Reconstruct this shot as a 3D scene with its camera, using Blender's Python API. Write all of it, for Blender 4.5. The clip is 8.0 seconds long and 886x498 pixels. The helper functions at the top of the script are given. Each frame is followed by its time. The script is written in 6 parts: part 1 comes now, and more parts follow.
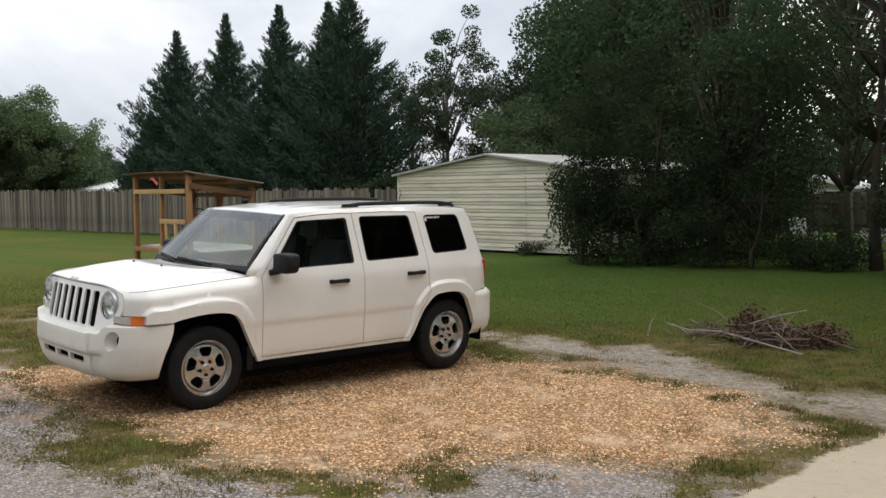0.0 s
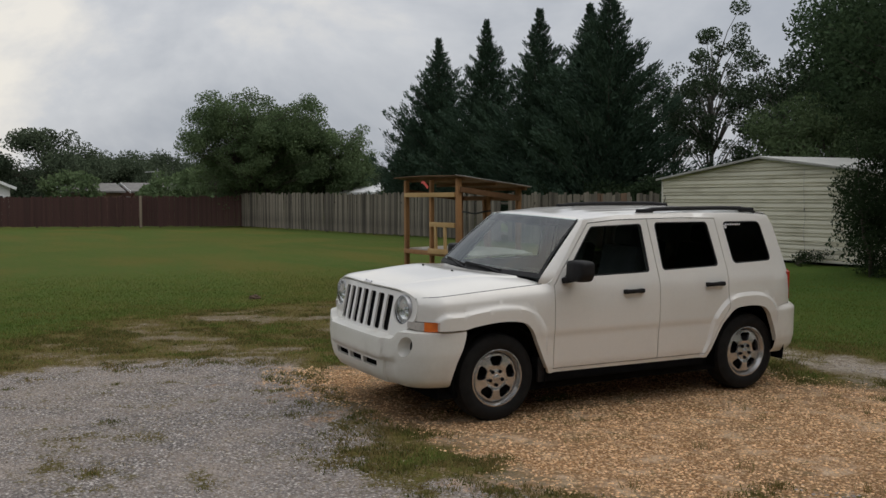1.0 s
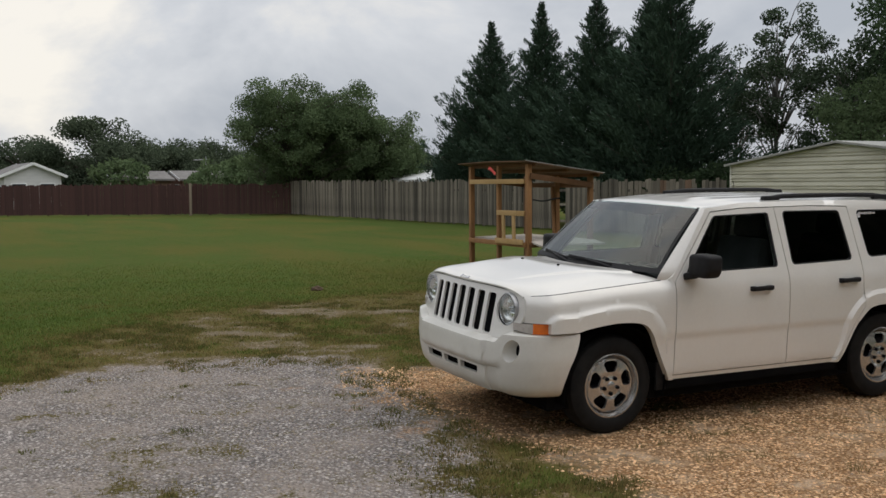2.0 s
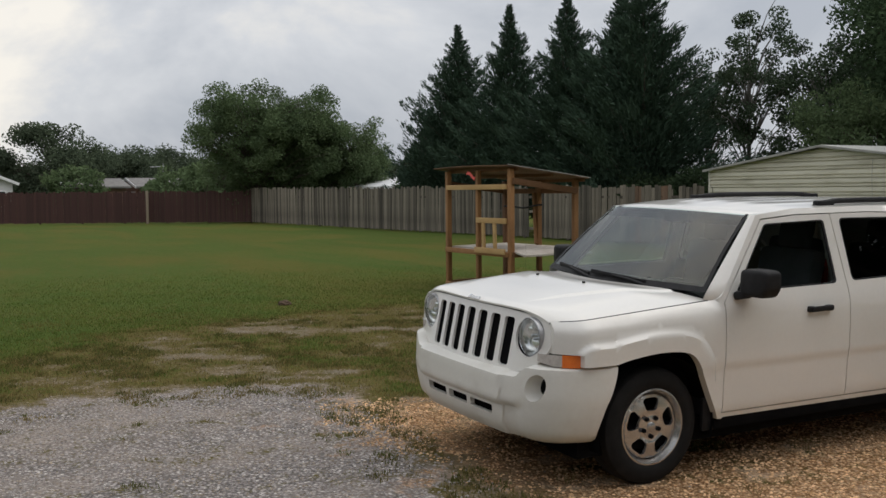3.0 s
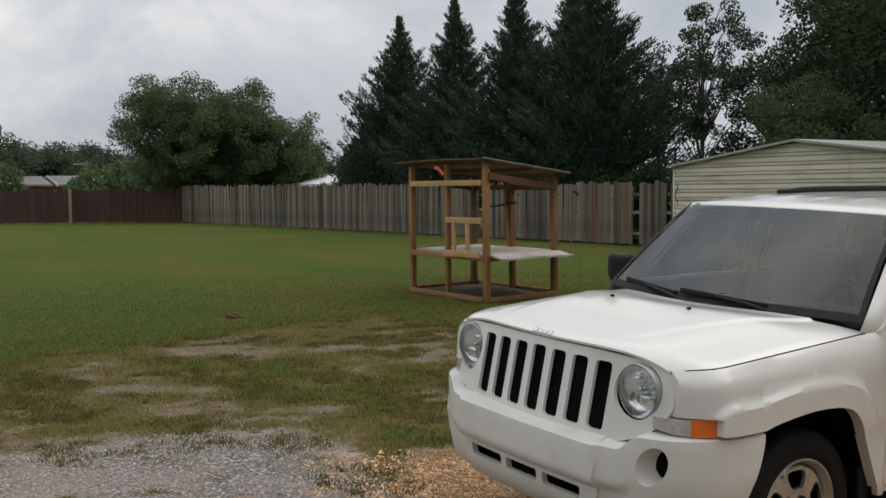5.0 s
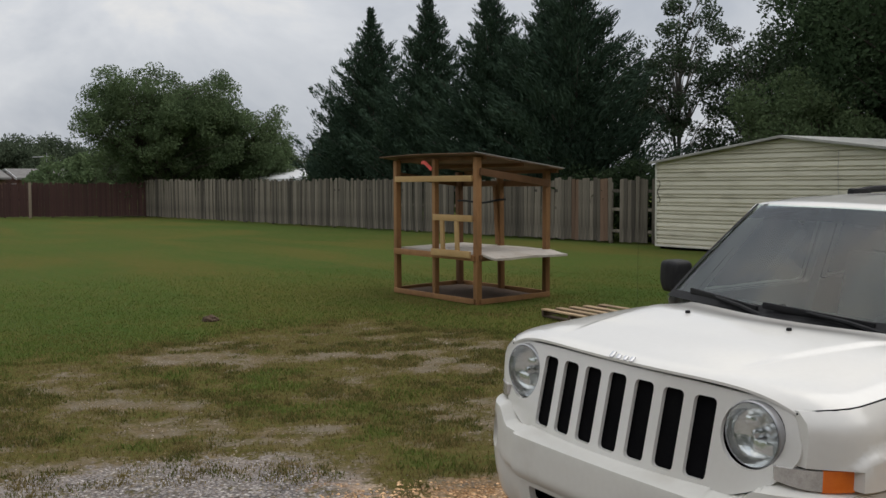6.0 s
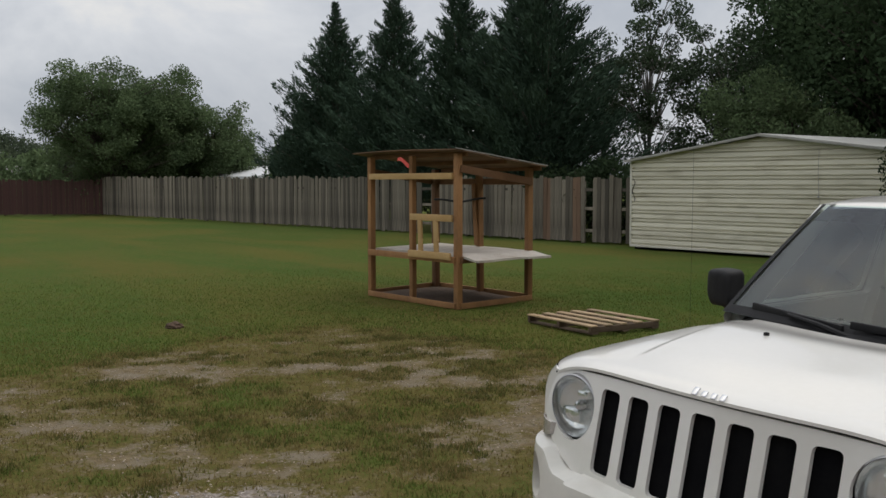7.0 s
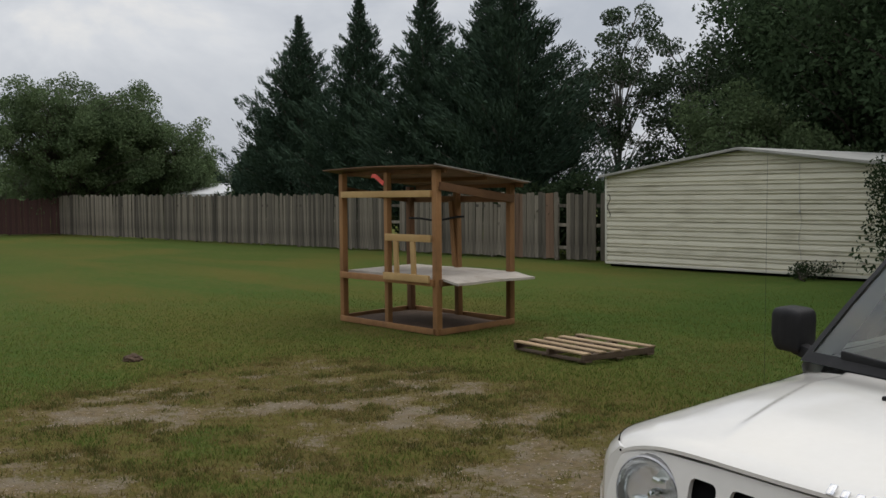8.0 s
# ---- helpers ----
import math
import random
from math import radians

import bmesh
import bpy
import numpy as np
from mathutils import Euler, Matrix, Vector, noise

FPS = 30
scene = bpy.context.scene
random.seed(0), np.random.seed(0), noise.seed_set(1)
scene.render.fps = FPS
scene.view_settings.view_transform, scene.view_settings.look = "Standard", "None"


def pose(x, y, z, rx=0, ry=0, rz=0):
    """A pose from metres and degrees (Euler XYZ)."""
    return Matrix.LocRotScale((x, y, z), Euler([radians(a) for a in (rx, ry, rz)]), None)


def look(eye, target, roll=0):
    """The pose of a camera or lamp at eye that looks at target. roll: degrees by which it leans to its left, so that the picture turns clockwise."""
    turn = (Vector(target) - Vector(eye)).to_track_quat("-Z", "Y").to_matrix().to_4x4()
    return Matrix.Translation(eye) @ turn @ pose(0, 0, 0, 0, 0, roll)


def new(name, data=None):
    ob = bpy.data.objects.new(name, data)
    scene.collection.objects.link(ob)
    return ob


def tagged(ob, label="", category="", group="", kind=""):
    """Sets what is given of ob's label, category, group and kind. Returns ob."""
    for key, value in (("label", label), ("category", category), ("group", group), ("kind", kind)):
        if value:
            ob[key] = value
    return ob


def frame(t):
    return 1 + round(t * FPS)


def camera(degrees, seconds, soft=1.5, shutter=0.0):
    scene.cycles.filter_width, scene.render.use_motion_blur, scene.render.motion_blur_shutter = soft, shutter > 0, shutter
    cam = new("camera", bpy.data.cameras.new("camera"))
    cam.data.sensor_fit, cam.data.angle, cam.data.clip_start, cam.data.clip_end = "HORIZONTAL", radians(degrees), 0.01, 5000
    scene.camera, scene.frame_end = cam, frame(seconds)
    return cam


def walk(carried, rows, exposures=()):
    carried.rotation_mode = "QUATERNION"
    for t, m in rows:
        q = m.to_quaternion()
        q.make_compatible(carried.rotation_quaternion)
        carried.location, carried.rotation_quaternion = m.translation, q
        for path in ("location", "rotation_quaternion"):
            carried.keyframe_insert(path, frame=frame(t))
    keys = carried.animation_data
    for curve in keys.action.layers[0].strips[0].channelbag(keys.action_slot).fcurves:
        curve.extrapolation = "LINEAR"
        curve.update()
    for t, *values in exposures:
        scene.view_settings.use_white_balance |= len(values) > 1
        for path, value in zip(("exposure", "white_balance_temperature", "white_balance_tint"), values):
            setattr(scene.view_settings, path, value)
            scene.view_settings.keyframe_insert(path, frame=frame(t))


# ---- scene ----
cam = camera(47.0, 8.0)
PATH = [
    (0, (8.016, -4.122, 1.742), (6.554, -2.763, 1.626), -0.6),
    (0.5, (7.823, -4.162, 1.737), (6.207, -2.988, 1.638), -0.6),
    (1, (7.419, -4.159, 1.743), (5.673, -3.189, 1.639), -0.3),
    (1.5, (7.019, -4.227, 1.743), (5.227, -3.347, 1.611), -0.3),
    (3, (5.301, -3.86, 1.708), (3.552, -2.896, 1.594), -0.5),
    (3.5, (4.873, -3.811, 1.71), (3.141, -2.817, 1.596), -0.3),
    (4, (4.423, -3.705, 1.716), (2.708, -2.683, 1.599), -0.8),
    (5.5, (3.053, -3.415, 1.679), (1.395, -2.303, 1.556), -0.3),
    (6, (2.662, -3.366, 1.701), (1.024, -2.226, 1.572), -0.3),
    (6.5, (2.238, -3.204, 1.683), (0.615, -2.042, 1.555), -0.3),
    (7, (1.901, -3.132, 1.691), (0.309, -1.929, 1.559), -0.1),
    (7.5, (1.556, -3.071, 1.724), (-0.005, -1.825, 1.618), -0.0),
    (8, (1.15, -2.794, 1.722), (-0.399, -1.533, 1.62), -0.5),
]
walk(cam, [(t, look(eye, target, roll)) for t, eye, target, roll in PATH],
     [(0.0, 0.68), (0.5, 0.36), (1.0, -0.06), (1.5, 0.11), (3.0, 0.10), (5.5, 0.11), (8.0, 0.11)])

# ---------------------------------------------------------------- light
world = bpy.data.worlds.new("overcast_sky")
scene.world = world
world.use_nodes = True
wn, wl = world.node_tree.nodes, world.node_tree.links
wn.clear()
w_out = wn.new("ShaderNodeOutputWorld")
w_bg = wn.new("ShaderNodeBackground")
w_sky = wn.new("ShaderNodeTexSky")
w_sky.sky_type = "NISHITA"
w_sky.sun_disc = False
w_sky.sun_elevation = radians(45)
w_sky.sun_rotation = radians(24)
w_sky.dust_density = 3.0
w_co = wn.new("ShaderNodeTexCoord")
w_map = wn.new("ShaderNodeMapping")
w_map.inputs["Scale"].default_value = (1.0, 1.0, 1.7)
w_n1 = wn.new("ShaderNodeTexNoise")
w_n1.inputs["Scale"].default_value = 2.8
w_n1.inputs["Detail"].default_value = 7.0
w_n1.inputs["Roughness"].default_value = 0.55
w_n1.inputs["Distortion"].default_value = 0.35
w_ramp = wn.new("ShaderNodeValToRGB")
w_ramp.color_ramp.elements[0].position = 0.38
w_ramp.color_ramp.elements[0].color = (4.5, 4.78, 5.3, 1)
w_ramp.color_ramp.elements[1].position = 0.65
w_ramp.color_ramp.elements[1].color = (9.4, 8.95, 8.2, 1)
e = w_ramp.color_ramp.elements.new(0.52)
e.color = (6.5, 6.65, 6.95, 1)
w_mix = wn.new("ShaderNodeMix")
w_mix.data_type = "RGBA"
w_mix.inputs["Factor"].default_value = 0.9
wl.new(w_co.outputs["Generated"], w_map.inputs["Vector"])
wl.new(w_map.outputs["Vector"], w_n1.inputs["Vector"])
wl.new(w_n1.outputs["Fac"], w_ramp.inputs["Fac"])
wl.new(w_sky.outputs["Color"], w_mix.inputs["A"])
wl.new(w_ramp.outputs["Color"], w_mix.inputs["B"])
# an overcast sky is brighter towards the zenith
w_sep = wn.new("ShaderNodeSeparateXYZ")
w_up = wn.new("ShaderNodeMapRange")
w_up.inputs["From Min"].default_value = 0.40
w_up.inputs["From Max"].default_value = 1.0
w_up.inputs["To Min"].default_value = 1.0
w_up.inputs["To Max"].default_value = 2.05
w_mul = wn.new("ShaderNodeVectorMath")
w_mul.operation = "SCALE"
wl.new(w_co.outputs["Generated"], w_sep.inputs["Vector"])
wl.new(w_sep.outputs["Z"], w_up.inputs["Value"])
wl.new(w_mix.outputs["Result"], w_mul.inputs[0])
wl.new(w_up.outputs["Result"], w_mul.inputs["Scale"])
wl.new(w_mul.outputs["Vector"], w_bg.inputs["Color"])
w_bg.inputs["Strength"].default_value = 0.1
wl.new(w_bg.outputs["Background"], w_out.inputs["Surface"])

sun_data = bpy.data.lights.new("sun", "SUN")
sun_data.energy = 0.8
sun_data.angle = radians(60)
sun_data.color = (1.0, 0.95, 0.88)
sun = new("sun", sun_data)
sun.matrix_world = look((9, 20, 22), (0, 0, 0))

# ---------------------------------------------------------------- materials


def mat(name, c1, c2, scale=6.0, rough=0.7, metal=0.0, bump=0.15, fine=70.0, stretch=(1, 1, 1), spec=0.4, coat=0.0, rand=0.0,
        island=0.0, stain=None, leaf=False):
    """A surface whose colour wanders between two tones at two scales, with fine relief."""
    m = bpy.data.materials.new(name)
    m.use_nodes = True
    n, k = m.node_tree.nodes, m.node_tree.links
    b = n["Principled BSDF"]
    co = n.new("ShaderNodeTexCoord")
    mp = n.new("ShaderNodeMapping")
    mp.inputs["Scale"].default_value = stretch
    k.new(co.outputs["Object"], mp.inputs["Vector"])
    big = n.new("ShaderNodeTexNoise")
    big.inputs["Scale"].default_value = scale
    big.inputs["Detail"].default_value = 5.0
    k.new(mp.outputs["Vector"], big.inputs["Vector"])
    small = n.new("ShaderNodeTexNoise")
    small.inputs["Scale"].default_value = fine
    small.inputs["Detail"].default_value = 3.0
    k.new(mp.outputs["Vector"], small.inputs["Vector"])
    add = n.new("ShaderNodeMath")
    add.operation = "MULTIPLY_ADD"
    k.new(small.outputs["Fac"], add.inputs[0])
    add.inputs[1].default_value = 0.45
    k.new(big.outputs["Fac"], add.inputs[2])
    rng = n.new("ShaderNodeMapRange")
    rng.inputs["From Min"].default_value = 0.45
    rng.inputs["From Max"].default_value = 1.0
    k.new(add.outputs[0], rng.inputs["Value"])
    mix = n.new("ShaderNodeMix")
    mix.data_type = "RGBA"
    mix.inputs["A"].default_value = (*c1, 1)
    mix.inputs["B"].default_value = (*c2, 1)
    k.new(rng.outputs["Result"], mix.inputs["Factor"])
    col = mix.outputs["Result"]
    if rand or island:
        src = n.new("ShaderNodeObjectInfo").outputs["Random"] if rand else n.new("ShaderNodeNewGeometry").outputs["Random Per Island"]
        r2 = n.new("ShaderNodeMapRange")
        amt = rand or island
        r2.inputs["To Min"].default_value = 1.0 - amt
        r2.inputs["To Max"].default_value = 1.0 + amt
        k.new(src, r2.inputs["Value"])
        hs = n.new("ShaderNodeHueSaturation")
        k.new(r2.outputs["Result"], hs.inputs["Value"])
        k.new(col, hs.inputs["Color"])
        col = hs.outputs["Color"]
    if stain:
        st = n.new("ShaderNodeTexNoise")
        st.inputs["Scale"].default_value = stain[1]
        st.inputs["Detail"].default_value = 6.0
        k.new(mp.outputs["Vector"], st.inputs["Vector"])
        sr = n.new("ShaderNodeMapRange")
        sr.inputs["From Min"].default_value = 0.52
        sr.inputs["From Max"].default_value = 0.75
        sr.inputs["To Max"].default_value = stain[2]
        k.new(st.outputs["Fac"], sr.inputs["Value"])
        m2 = n.new("ShaderNodeMix")
        m2.data_type = "RGBA"
        k.new(sr.outputs["Result"], m2.inputs["Factor"])
        k.new(col, m2.inputs["A"])
        m2.inputs["B"].default_value = (*stain[0], 1)
        col = m2.outputs["Result"]
    k.new(col, b.inputs["Base Color"])
    b.inputs["Roughness"].default_value = rough
    b.inputs["Metallic"].default_value = metal
    b.inputs["Specular IOR Level"].default_value = spec
    b.inputs["Coat Weight"].default_value = coat
    b.inputs["Coat Roughness"].default_value = 0.06
    if leaf:
        tr = n.new("ShaderNodeBsdfTranslucent")
        k.new(col, tr.inputs["Color"])
        ms = n.new("ShaderNodeMixShader")
        ms.inputs["Fac"].default_value = 0.33
        k.new(b.outputs["BSDF"], ms.inputs[1])
        k.new(tr.outputs["BSDF"], ms.inputs[2])
        k.new(ms.outputs["Shader"], n["Material Output"].inputs["Surface"])
    if bump:
        bp = n.new("ShaderNodeBump")
        bp.inputs["Strength"].default_value = bump
        bp.inputs["Distance"].default_value = 0.01
        k.new(small.outputs["Fac"], bp.inputs["Height"])
        k.new(bp.outputs["Normal"], b.inputs["Normal"])
    return m


def glass(name, tint, ior=1.5, veil=0.0):
    """Thin sheet glass: tinted see-through with a Fresnel gloss and a pale film painted in for reflected haze."""
    m = bpy.data.materials.new(name)
    m.use_nodes = True
    n, k = m.node_tree.nodes, m.node_tree.links
    n.remove(n["Principled BSDF"])
    clear = n.new("ShaderNodeBsdfTransparent")
    clear.inputs["Color"].default_value = (*tint, 1)
    gloss = n.new("ShaderNodeBsdfGlossy")
    gloss.inputs["Roughness"].default_value = 0.01
    fres = n.new("ShaderNodeFresnel")
    fres.inputs["IOR"].default_value = ior
    ms = n.new("ShaderNodeMixShader")
    # both faces of the sheet mirror: 2R / (1 + R)
    twice = n.new("ShaderNodeMath")
    twice.operation = "MULTIPLY"
    twice.inputs[1].default_value = 2.0
    k.new(fres.outputs["Fac"], twice.inputs[0])
    more = n.new("ShaderNodeMath")
    more.operation = "ADD"
    more.inputs[1].default_value = 1.0
    k.new(fres.outputs["Fac"], more.inputs[0])
    both = n.new("ShaderNodeMath")
    both.operation = "DIVIDE"
    k.new(twice.outputs[0], both.inputs[0])
    k.new(more.outputs[0], both.inputs[1])
    k.new(both.outputs[0], ms.inputs["Fac"])
    k.new(clear.outputs["BSDF"], ms.inputs[1])
    k.new(gloss.outputs["BSDF"], ms.inputs[2])
    last = ms.outputs["Shader"]
    # teal streaky film stands in for cloud reflections and haze on the glass
    if veil:
        co = n.new("ShaderNodeTexCoord")
        smear = n.new("ShaderNodeMapping")
        smear.inputs["Rotation"].default_value = (0, 0, 0.5)
        smear.inputs["Scale"].default_value = (2.6, 0.9, 0.9)
        k.new(co.outputs["Object"], smear.inputs["Vector"])
        cloud = n.new("ShaderNodeTexNoise")
        cloud.inputs["Scale"].default_value, cloud.inputs["Detail"].default_value, cloud.inputs["Distortion"].default_value = 1.4, 5.0, 0.7
        k.new(smear.outputs["Vector"], cloud.inputs["Vector"])
        amount = n.new("ShaderNodeMapRange")
        amount.inputs["From Min"].default_value, amount.inputs["From Max"].default_value = 0.40, 0.66
        amount.inputs["To Min"].default_value, amount.inputs["To Max"].default_value = veil * 0.12, veil
        k.new(cloud.outputs["Fac"], amount.inputs["Value"])
        film = n.new("ShaderNodeBsdfDiffuse")
        film.inputs["Color"].default_value = (0.44, 0.55, 0.52, 1)
        over = n.new("ShaderNodeMixShader")
        k.new(amount.outputs["Result"], over.inputs["Fac"])
        k.new(last, over.inputs[1])
        k.new(film.outputs["BSDF"], over.inputs[2])
        last = over.outputs["Shader"]
    k.new(last, n["Material Output"].inputs["Surface"])
    return m


M_PAINT = mat("white_car_paint", (0.735, 0.712, 0.660), (0.79, 0.768, 0.718), 2.2, 0.28, 0, 0.0, 40, spec=0.5, coat=0.9, stain=((0.62, 0.57, 0.48), 1.6, 0.10))
M_BUMPER = mat("white_bumper_paint", (0.71, 0.69, 0.63), (0.78, 0.76, 0.70), 2.6, 0.36, 0, 0.0, 40, spec=0.5, coat=0.4, stain=((0.42, 0.36, 0.28), 3.2, 0.36))
M_BLACK = mat("black_plastic", (0.012, 0.012, 0.013), (0.022, 0.022, 0.023), 20, 0.55, 0, 0.25, 300, spec=0.18)
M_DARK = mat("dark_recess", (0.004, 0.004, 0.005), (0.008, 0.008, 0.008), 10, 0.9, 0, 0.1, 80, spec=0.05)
M_RUBBER = mat("tyre_rubber", (0.009, 0.009, 0.009), (0.018, 0.0175, 0.017), 14, 0.78, 0, 0.3, 220, spec=0.2, stain=((0.05, 0.042, 0.034), 7, 0.10))
M_RIM = mat("silver_wheel_paint", (0.44, 0.435, 0.425), (0.60, 0.595, 0.585), 12, 0.22, 0.75, 0.05, 150, stain=((0.25, 0.21, 0.17), 16, 0.35))
M_CHROME = mat("chrome", (0.62, 0.63, 0.65), (0.70, 0.70, 0.72), 10, 0.12, 1.0, 0.0)
M_REFL = mat("lamp_reflector", (0.84, 0.86, 0.86), (0.94, 0.95, 0.95), 10, 0.14, 0.75, 0.35, 28)
M_SIGNAL = mat("clear_signal_lens", (0.42, 0.39, 0.36), (0.74, 0.71, 0.67), 26, 0.15, 0.3, 0.1, 180, coat=0.6)
M_AMBER = mat("amber_lens", (0.76, 0.15, 0.012), (0.86, 0.20, 0.02), 30, 0.18, 0, 0.1, 180, coat=0.6)
M_RED = mat("red_lens", (0.35, 0.02, 0.015), (0.45, 0.03, 0.02), 30, 0.18, 0, 0.1, 180, coat=0.6)
M_CLEAR = glass("clear_lens", (0.97, 0.98, 0.97), 1.22)
M_SCREEN = glass("windscreen_glass", (0.74, 0.86, 0.82), 1.40, 0.06)
M_SHADEBAND = glass("shaded_glass_band", (0.20, 0.23, 0.30), 1.1)
M_DOORGLASS = glass("lightly_tinted_glass", (0.72, 0.78, 0.76), 1.36)
M_TINT = glass("dark_tinted_glass", (0.10, 0.11, 0.115), 1.33)
M_SEAT = mat("grey_seat_cloth", (0.07, 0.07, 0.075), (0.11, 0.11, 0.115), 8, 0.9, 0, 0.05, 90)
M_DASH = mat("grey_dashboard", (0.03, 0.031, 0.03), (0.05, 0.05, 0.048), 5, 0.7, 0, 0.05, 90)
M_WHITE = mat("white_sticker", (0.72, 0.72, 0.72), (0.8, 0.8, 0.8), 20, 0.5)

# stained white paint, greyed to carry the shade under the trees
M_SHADED_WHITE = mat("shade_greyed_white_paint", (0.34, 0.34, 0.33), (0.46, 0.46, 0.44), 6, 0.7, 0, 0.2, 60, stain=((0.2, 0.19, 0.16), 5, 0.5))

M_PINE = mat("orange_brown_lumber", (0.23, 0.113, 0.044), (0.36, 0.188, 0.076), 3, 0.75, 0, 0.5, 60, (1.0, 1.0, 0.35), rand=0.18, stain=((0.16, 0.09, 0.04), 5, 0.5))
M_PINE_DARK = mat("darkened_lumber", (0.12, 0.058, 0.026), (0.21, 0.105, 0.048), 3, 0.8, 0, 0.35, 60, (1.0, 1.0, 0.35), rand=0.18)
M_ROOFEDGE = mat("grey_metal_edge", (0.26, 0.255, 0.235), (0.38, 0.37, 0.345), 3, 0.5, 0.2, 0.1, 30)
M_PINE_PALE = mat("pale_new_lumber", (0.42, 0.26, 0.10), (0.54, 0.36, 0.16), 3, 0.7, 0, 0.3, 60, rand=0.10)
M_ROOFPLY = mat("weathered_plywood_roof", (0.13, 0.075, 0.045), (0.22, 0.13, 0.08), 3, 0.85, 0, 0.3, 50, stain=((0.05, 0.035, 0.03), 2.5, 0.7))
M_SHEET = mat("whitewashed_board", (0.40, 0.355, 0.30), (0.54, 0.495, 0.44), 3, 0.85, 0, 0.3, 50, stain=((0.26, 0.19, 0.13), 2.5, 0.7))
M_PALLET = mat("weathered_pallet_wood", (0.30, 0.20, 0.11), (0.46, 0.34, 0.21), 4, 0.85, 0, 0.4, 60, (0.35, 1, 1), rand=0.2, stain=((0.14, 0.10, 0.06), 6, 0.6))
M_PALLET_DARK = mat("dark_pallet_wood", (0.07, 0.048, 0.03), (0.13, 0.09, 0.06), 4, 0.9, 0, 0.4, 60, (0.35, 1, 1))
M_FENCE = mat("weathered_grey_fence_wood", (0.066, 0.057, 0.044), (0.225, 0.198, 0.157), 9.0, 0.9, 0, 0.8, 55, (1.0, 1.0, 0.07), rand=0.58, stain=((0.040, 0.037, 0.028), 2.2, 0.9))
M_FENCE_BROWN = mat("bare_brown_fence_wood", (0.13, 0.080, 0.052), (0.20, 0.13, 0.088), 2.2, 0.9, 0, 0.5, 40, (1.0, 1.0, 0.12), rand=0.2)
M_REDFENCE = mat("red_brown_stained_fence", (0.052, 0.024, 0.021), (0.084, 0.040, 0.034), 1.5, 0.85, 0, 0.4, 40, (1.0, 1.0, 0.15), rand=0.18)
M_POST = mat("pale_fence_post", (0.24, 0.19, 0.14), (0.33, 0.27, 0.2), 3, 0.9, 0, 0.4, 40, (1, 1, .2))
M_SIDING = mat("cream_metal_siding", (0.62, 0.588, 0.475), (0.72, 0.685, 0.565), 1.3, 0.55, 0, 0.1, 30, (0.5, 1, 3), rand=0.05, stain=((0.34, 0.31, 0.22), 2.2, 0.65))
M_TRIM = mat("cream_metal_trim", (0.55, 0.53, 0.46), (0.64, 0.62, 0.54), 2, 0.5, 0, 0.1, 30, stain=((0.34, 0.31, 0.24), 3, 0.4))
M_SHEDROOF = mat("pale_metal_roof", (0.36, 0.36, 0.335), (0.50, 0.50, 0.47), 2, 0.45, 0.1, 0.1, 30)
M_BARK = mat("bark", (0.045, 0.036, 0.028), (0.10, 0.082, 0.065), 5, 0.95, 0, 0.8, 40, (1, 1, 0.3))
M_BARK_PALE = mat("pale_grey_bark", (0.13, 0.12, 0.105), (0.24, 0.22, 0.2), 5, 0.95, 0, 0.6, 40, (1, 1, 0.3))
M_TWIG = mat("bare_grey_branch", (0.17, 0.14, 0.115), (0.30, 0.265, 0.225), 9, 0.9, 0, 0.4, 60)
M_DEAD = mat("dead_brown_leaves", (0.060, 0.031, 0.020), (0.112, 0.060, 0.037), 8, 0.9, 0, 0, 60, island=0.35)
M_CONIFER = mat("dark_conifer_needles", (0.038, 0.064, 0.044), (0.063, 0.098, 0.064), 0.5, 0.85, 0, 0, 5, spec=0.05, island=0.2)
M_LEAF_OAK = mat("dark_green_leaves", (0.037, 0.063, 0.032), (0.065, 0.099, 0.047), 0.6, 0.8, 0, 0, 5, spec=0.06, island=0.22, leaf=True)
# darker leaf green: deep shade under the trees is put into the colour
M_LEAF_SHADED = mat("shade_darkened_leaves", (0.024, 0.040, 0.020), (0.046, 0.068, 0.031), 0.6, 0.75, 0, 0, 5, spec=0.05, island=0.25, leaf=True)
M_LEAF_MID = mat("mid_green_leaves", (0.080, 0.122, 0.058), (0.132, 0.176, 0.084), 0.6, 0.75, 0, 0, 5, spec=0.08, island=0.2, leaf=True)
M_LEAF_BIRCH = mat("grey_green_leaves", (0.040, 0.064, 0.036), (0.070, 0.100, 0.054), 0.6, 0.7, 0, 0, 5, spec=0.2, island=0.3, leaf=True)
M_LEAF_FAR = mat("distant_dull_leaves", (0.064, 0.088, 0.056), (0.104, 0.130, 0.078), 0.3, 0.8, 0, 0, 5, spec=0.1, island=0.25, leaf=True)
M_BLADE = mat("grass_blades", (0.078, 0.130, 0.026), (0.155, 0.178, 0.046), 0.9, 0.75, 0, 0, 9, spec=0.05, stain=((0.185, 0.15, 0.050), 1.3, 0.85), island=0.35, leaf=True)
M_TUFT = mat("tuft_blades", (0.085, 0.100, 0.028), (0.160, 0.156, 0.052), 0.9, 0.75, 0, 0, 9, spec=0.05, island=0.35, leaf=True)
M_DRYBLADE = mat("dry_grass_blades", (0.15, 0.122, 0.045), (0.27, 0.21, 0.09), 0.9, 0.85, 0, 0, 9, spec=0.1, island=0.3, leaf=True)
M_STONE_O = mat("tan_orange_pebbles", (0.53, 0.310, 0.145), (0.78, 0.54, 0.325), 9, 0.85, 0, 0.2, 120, island=0.42)
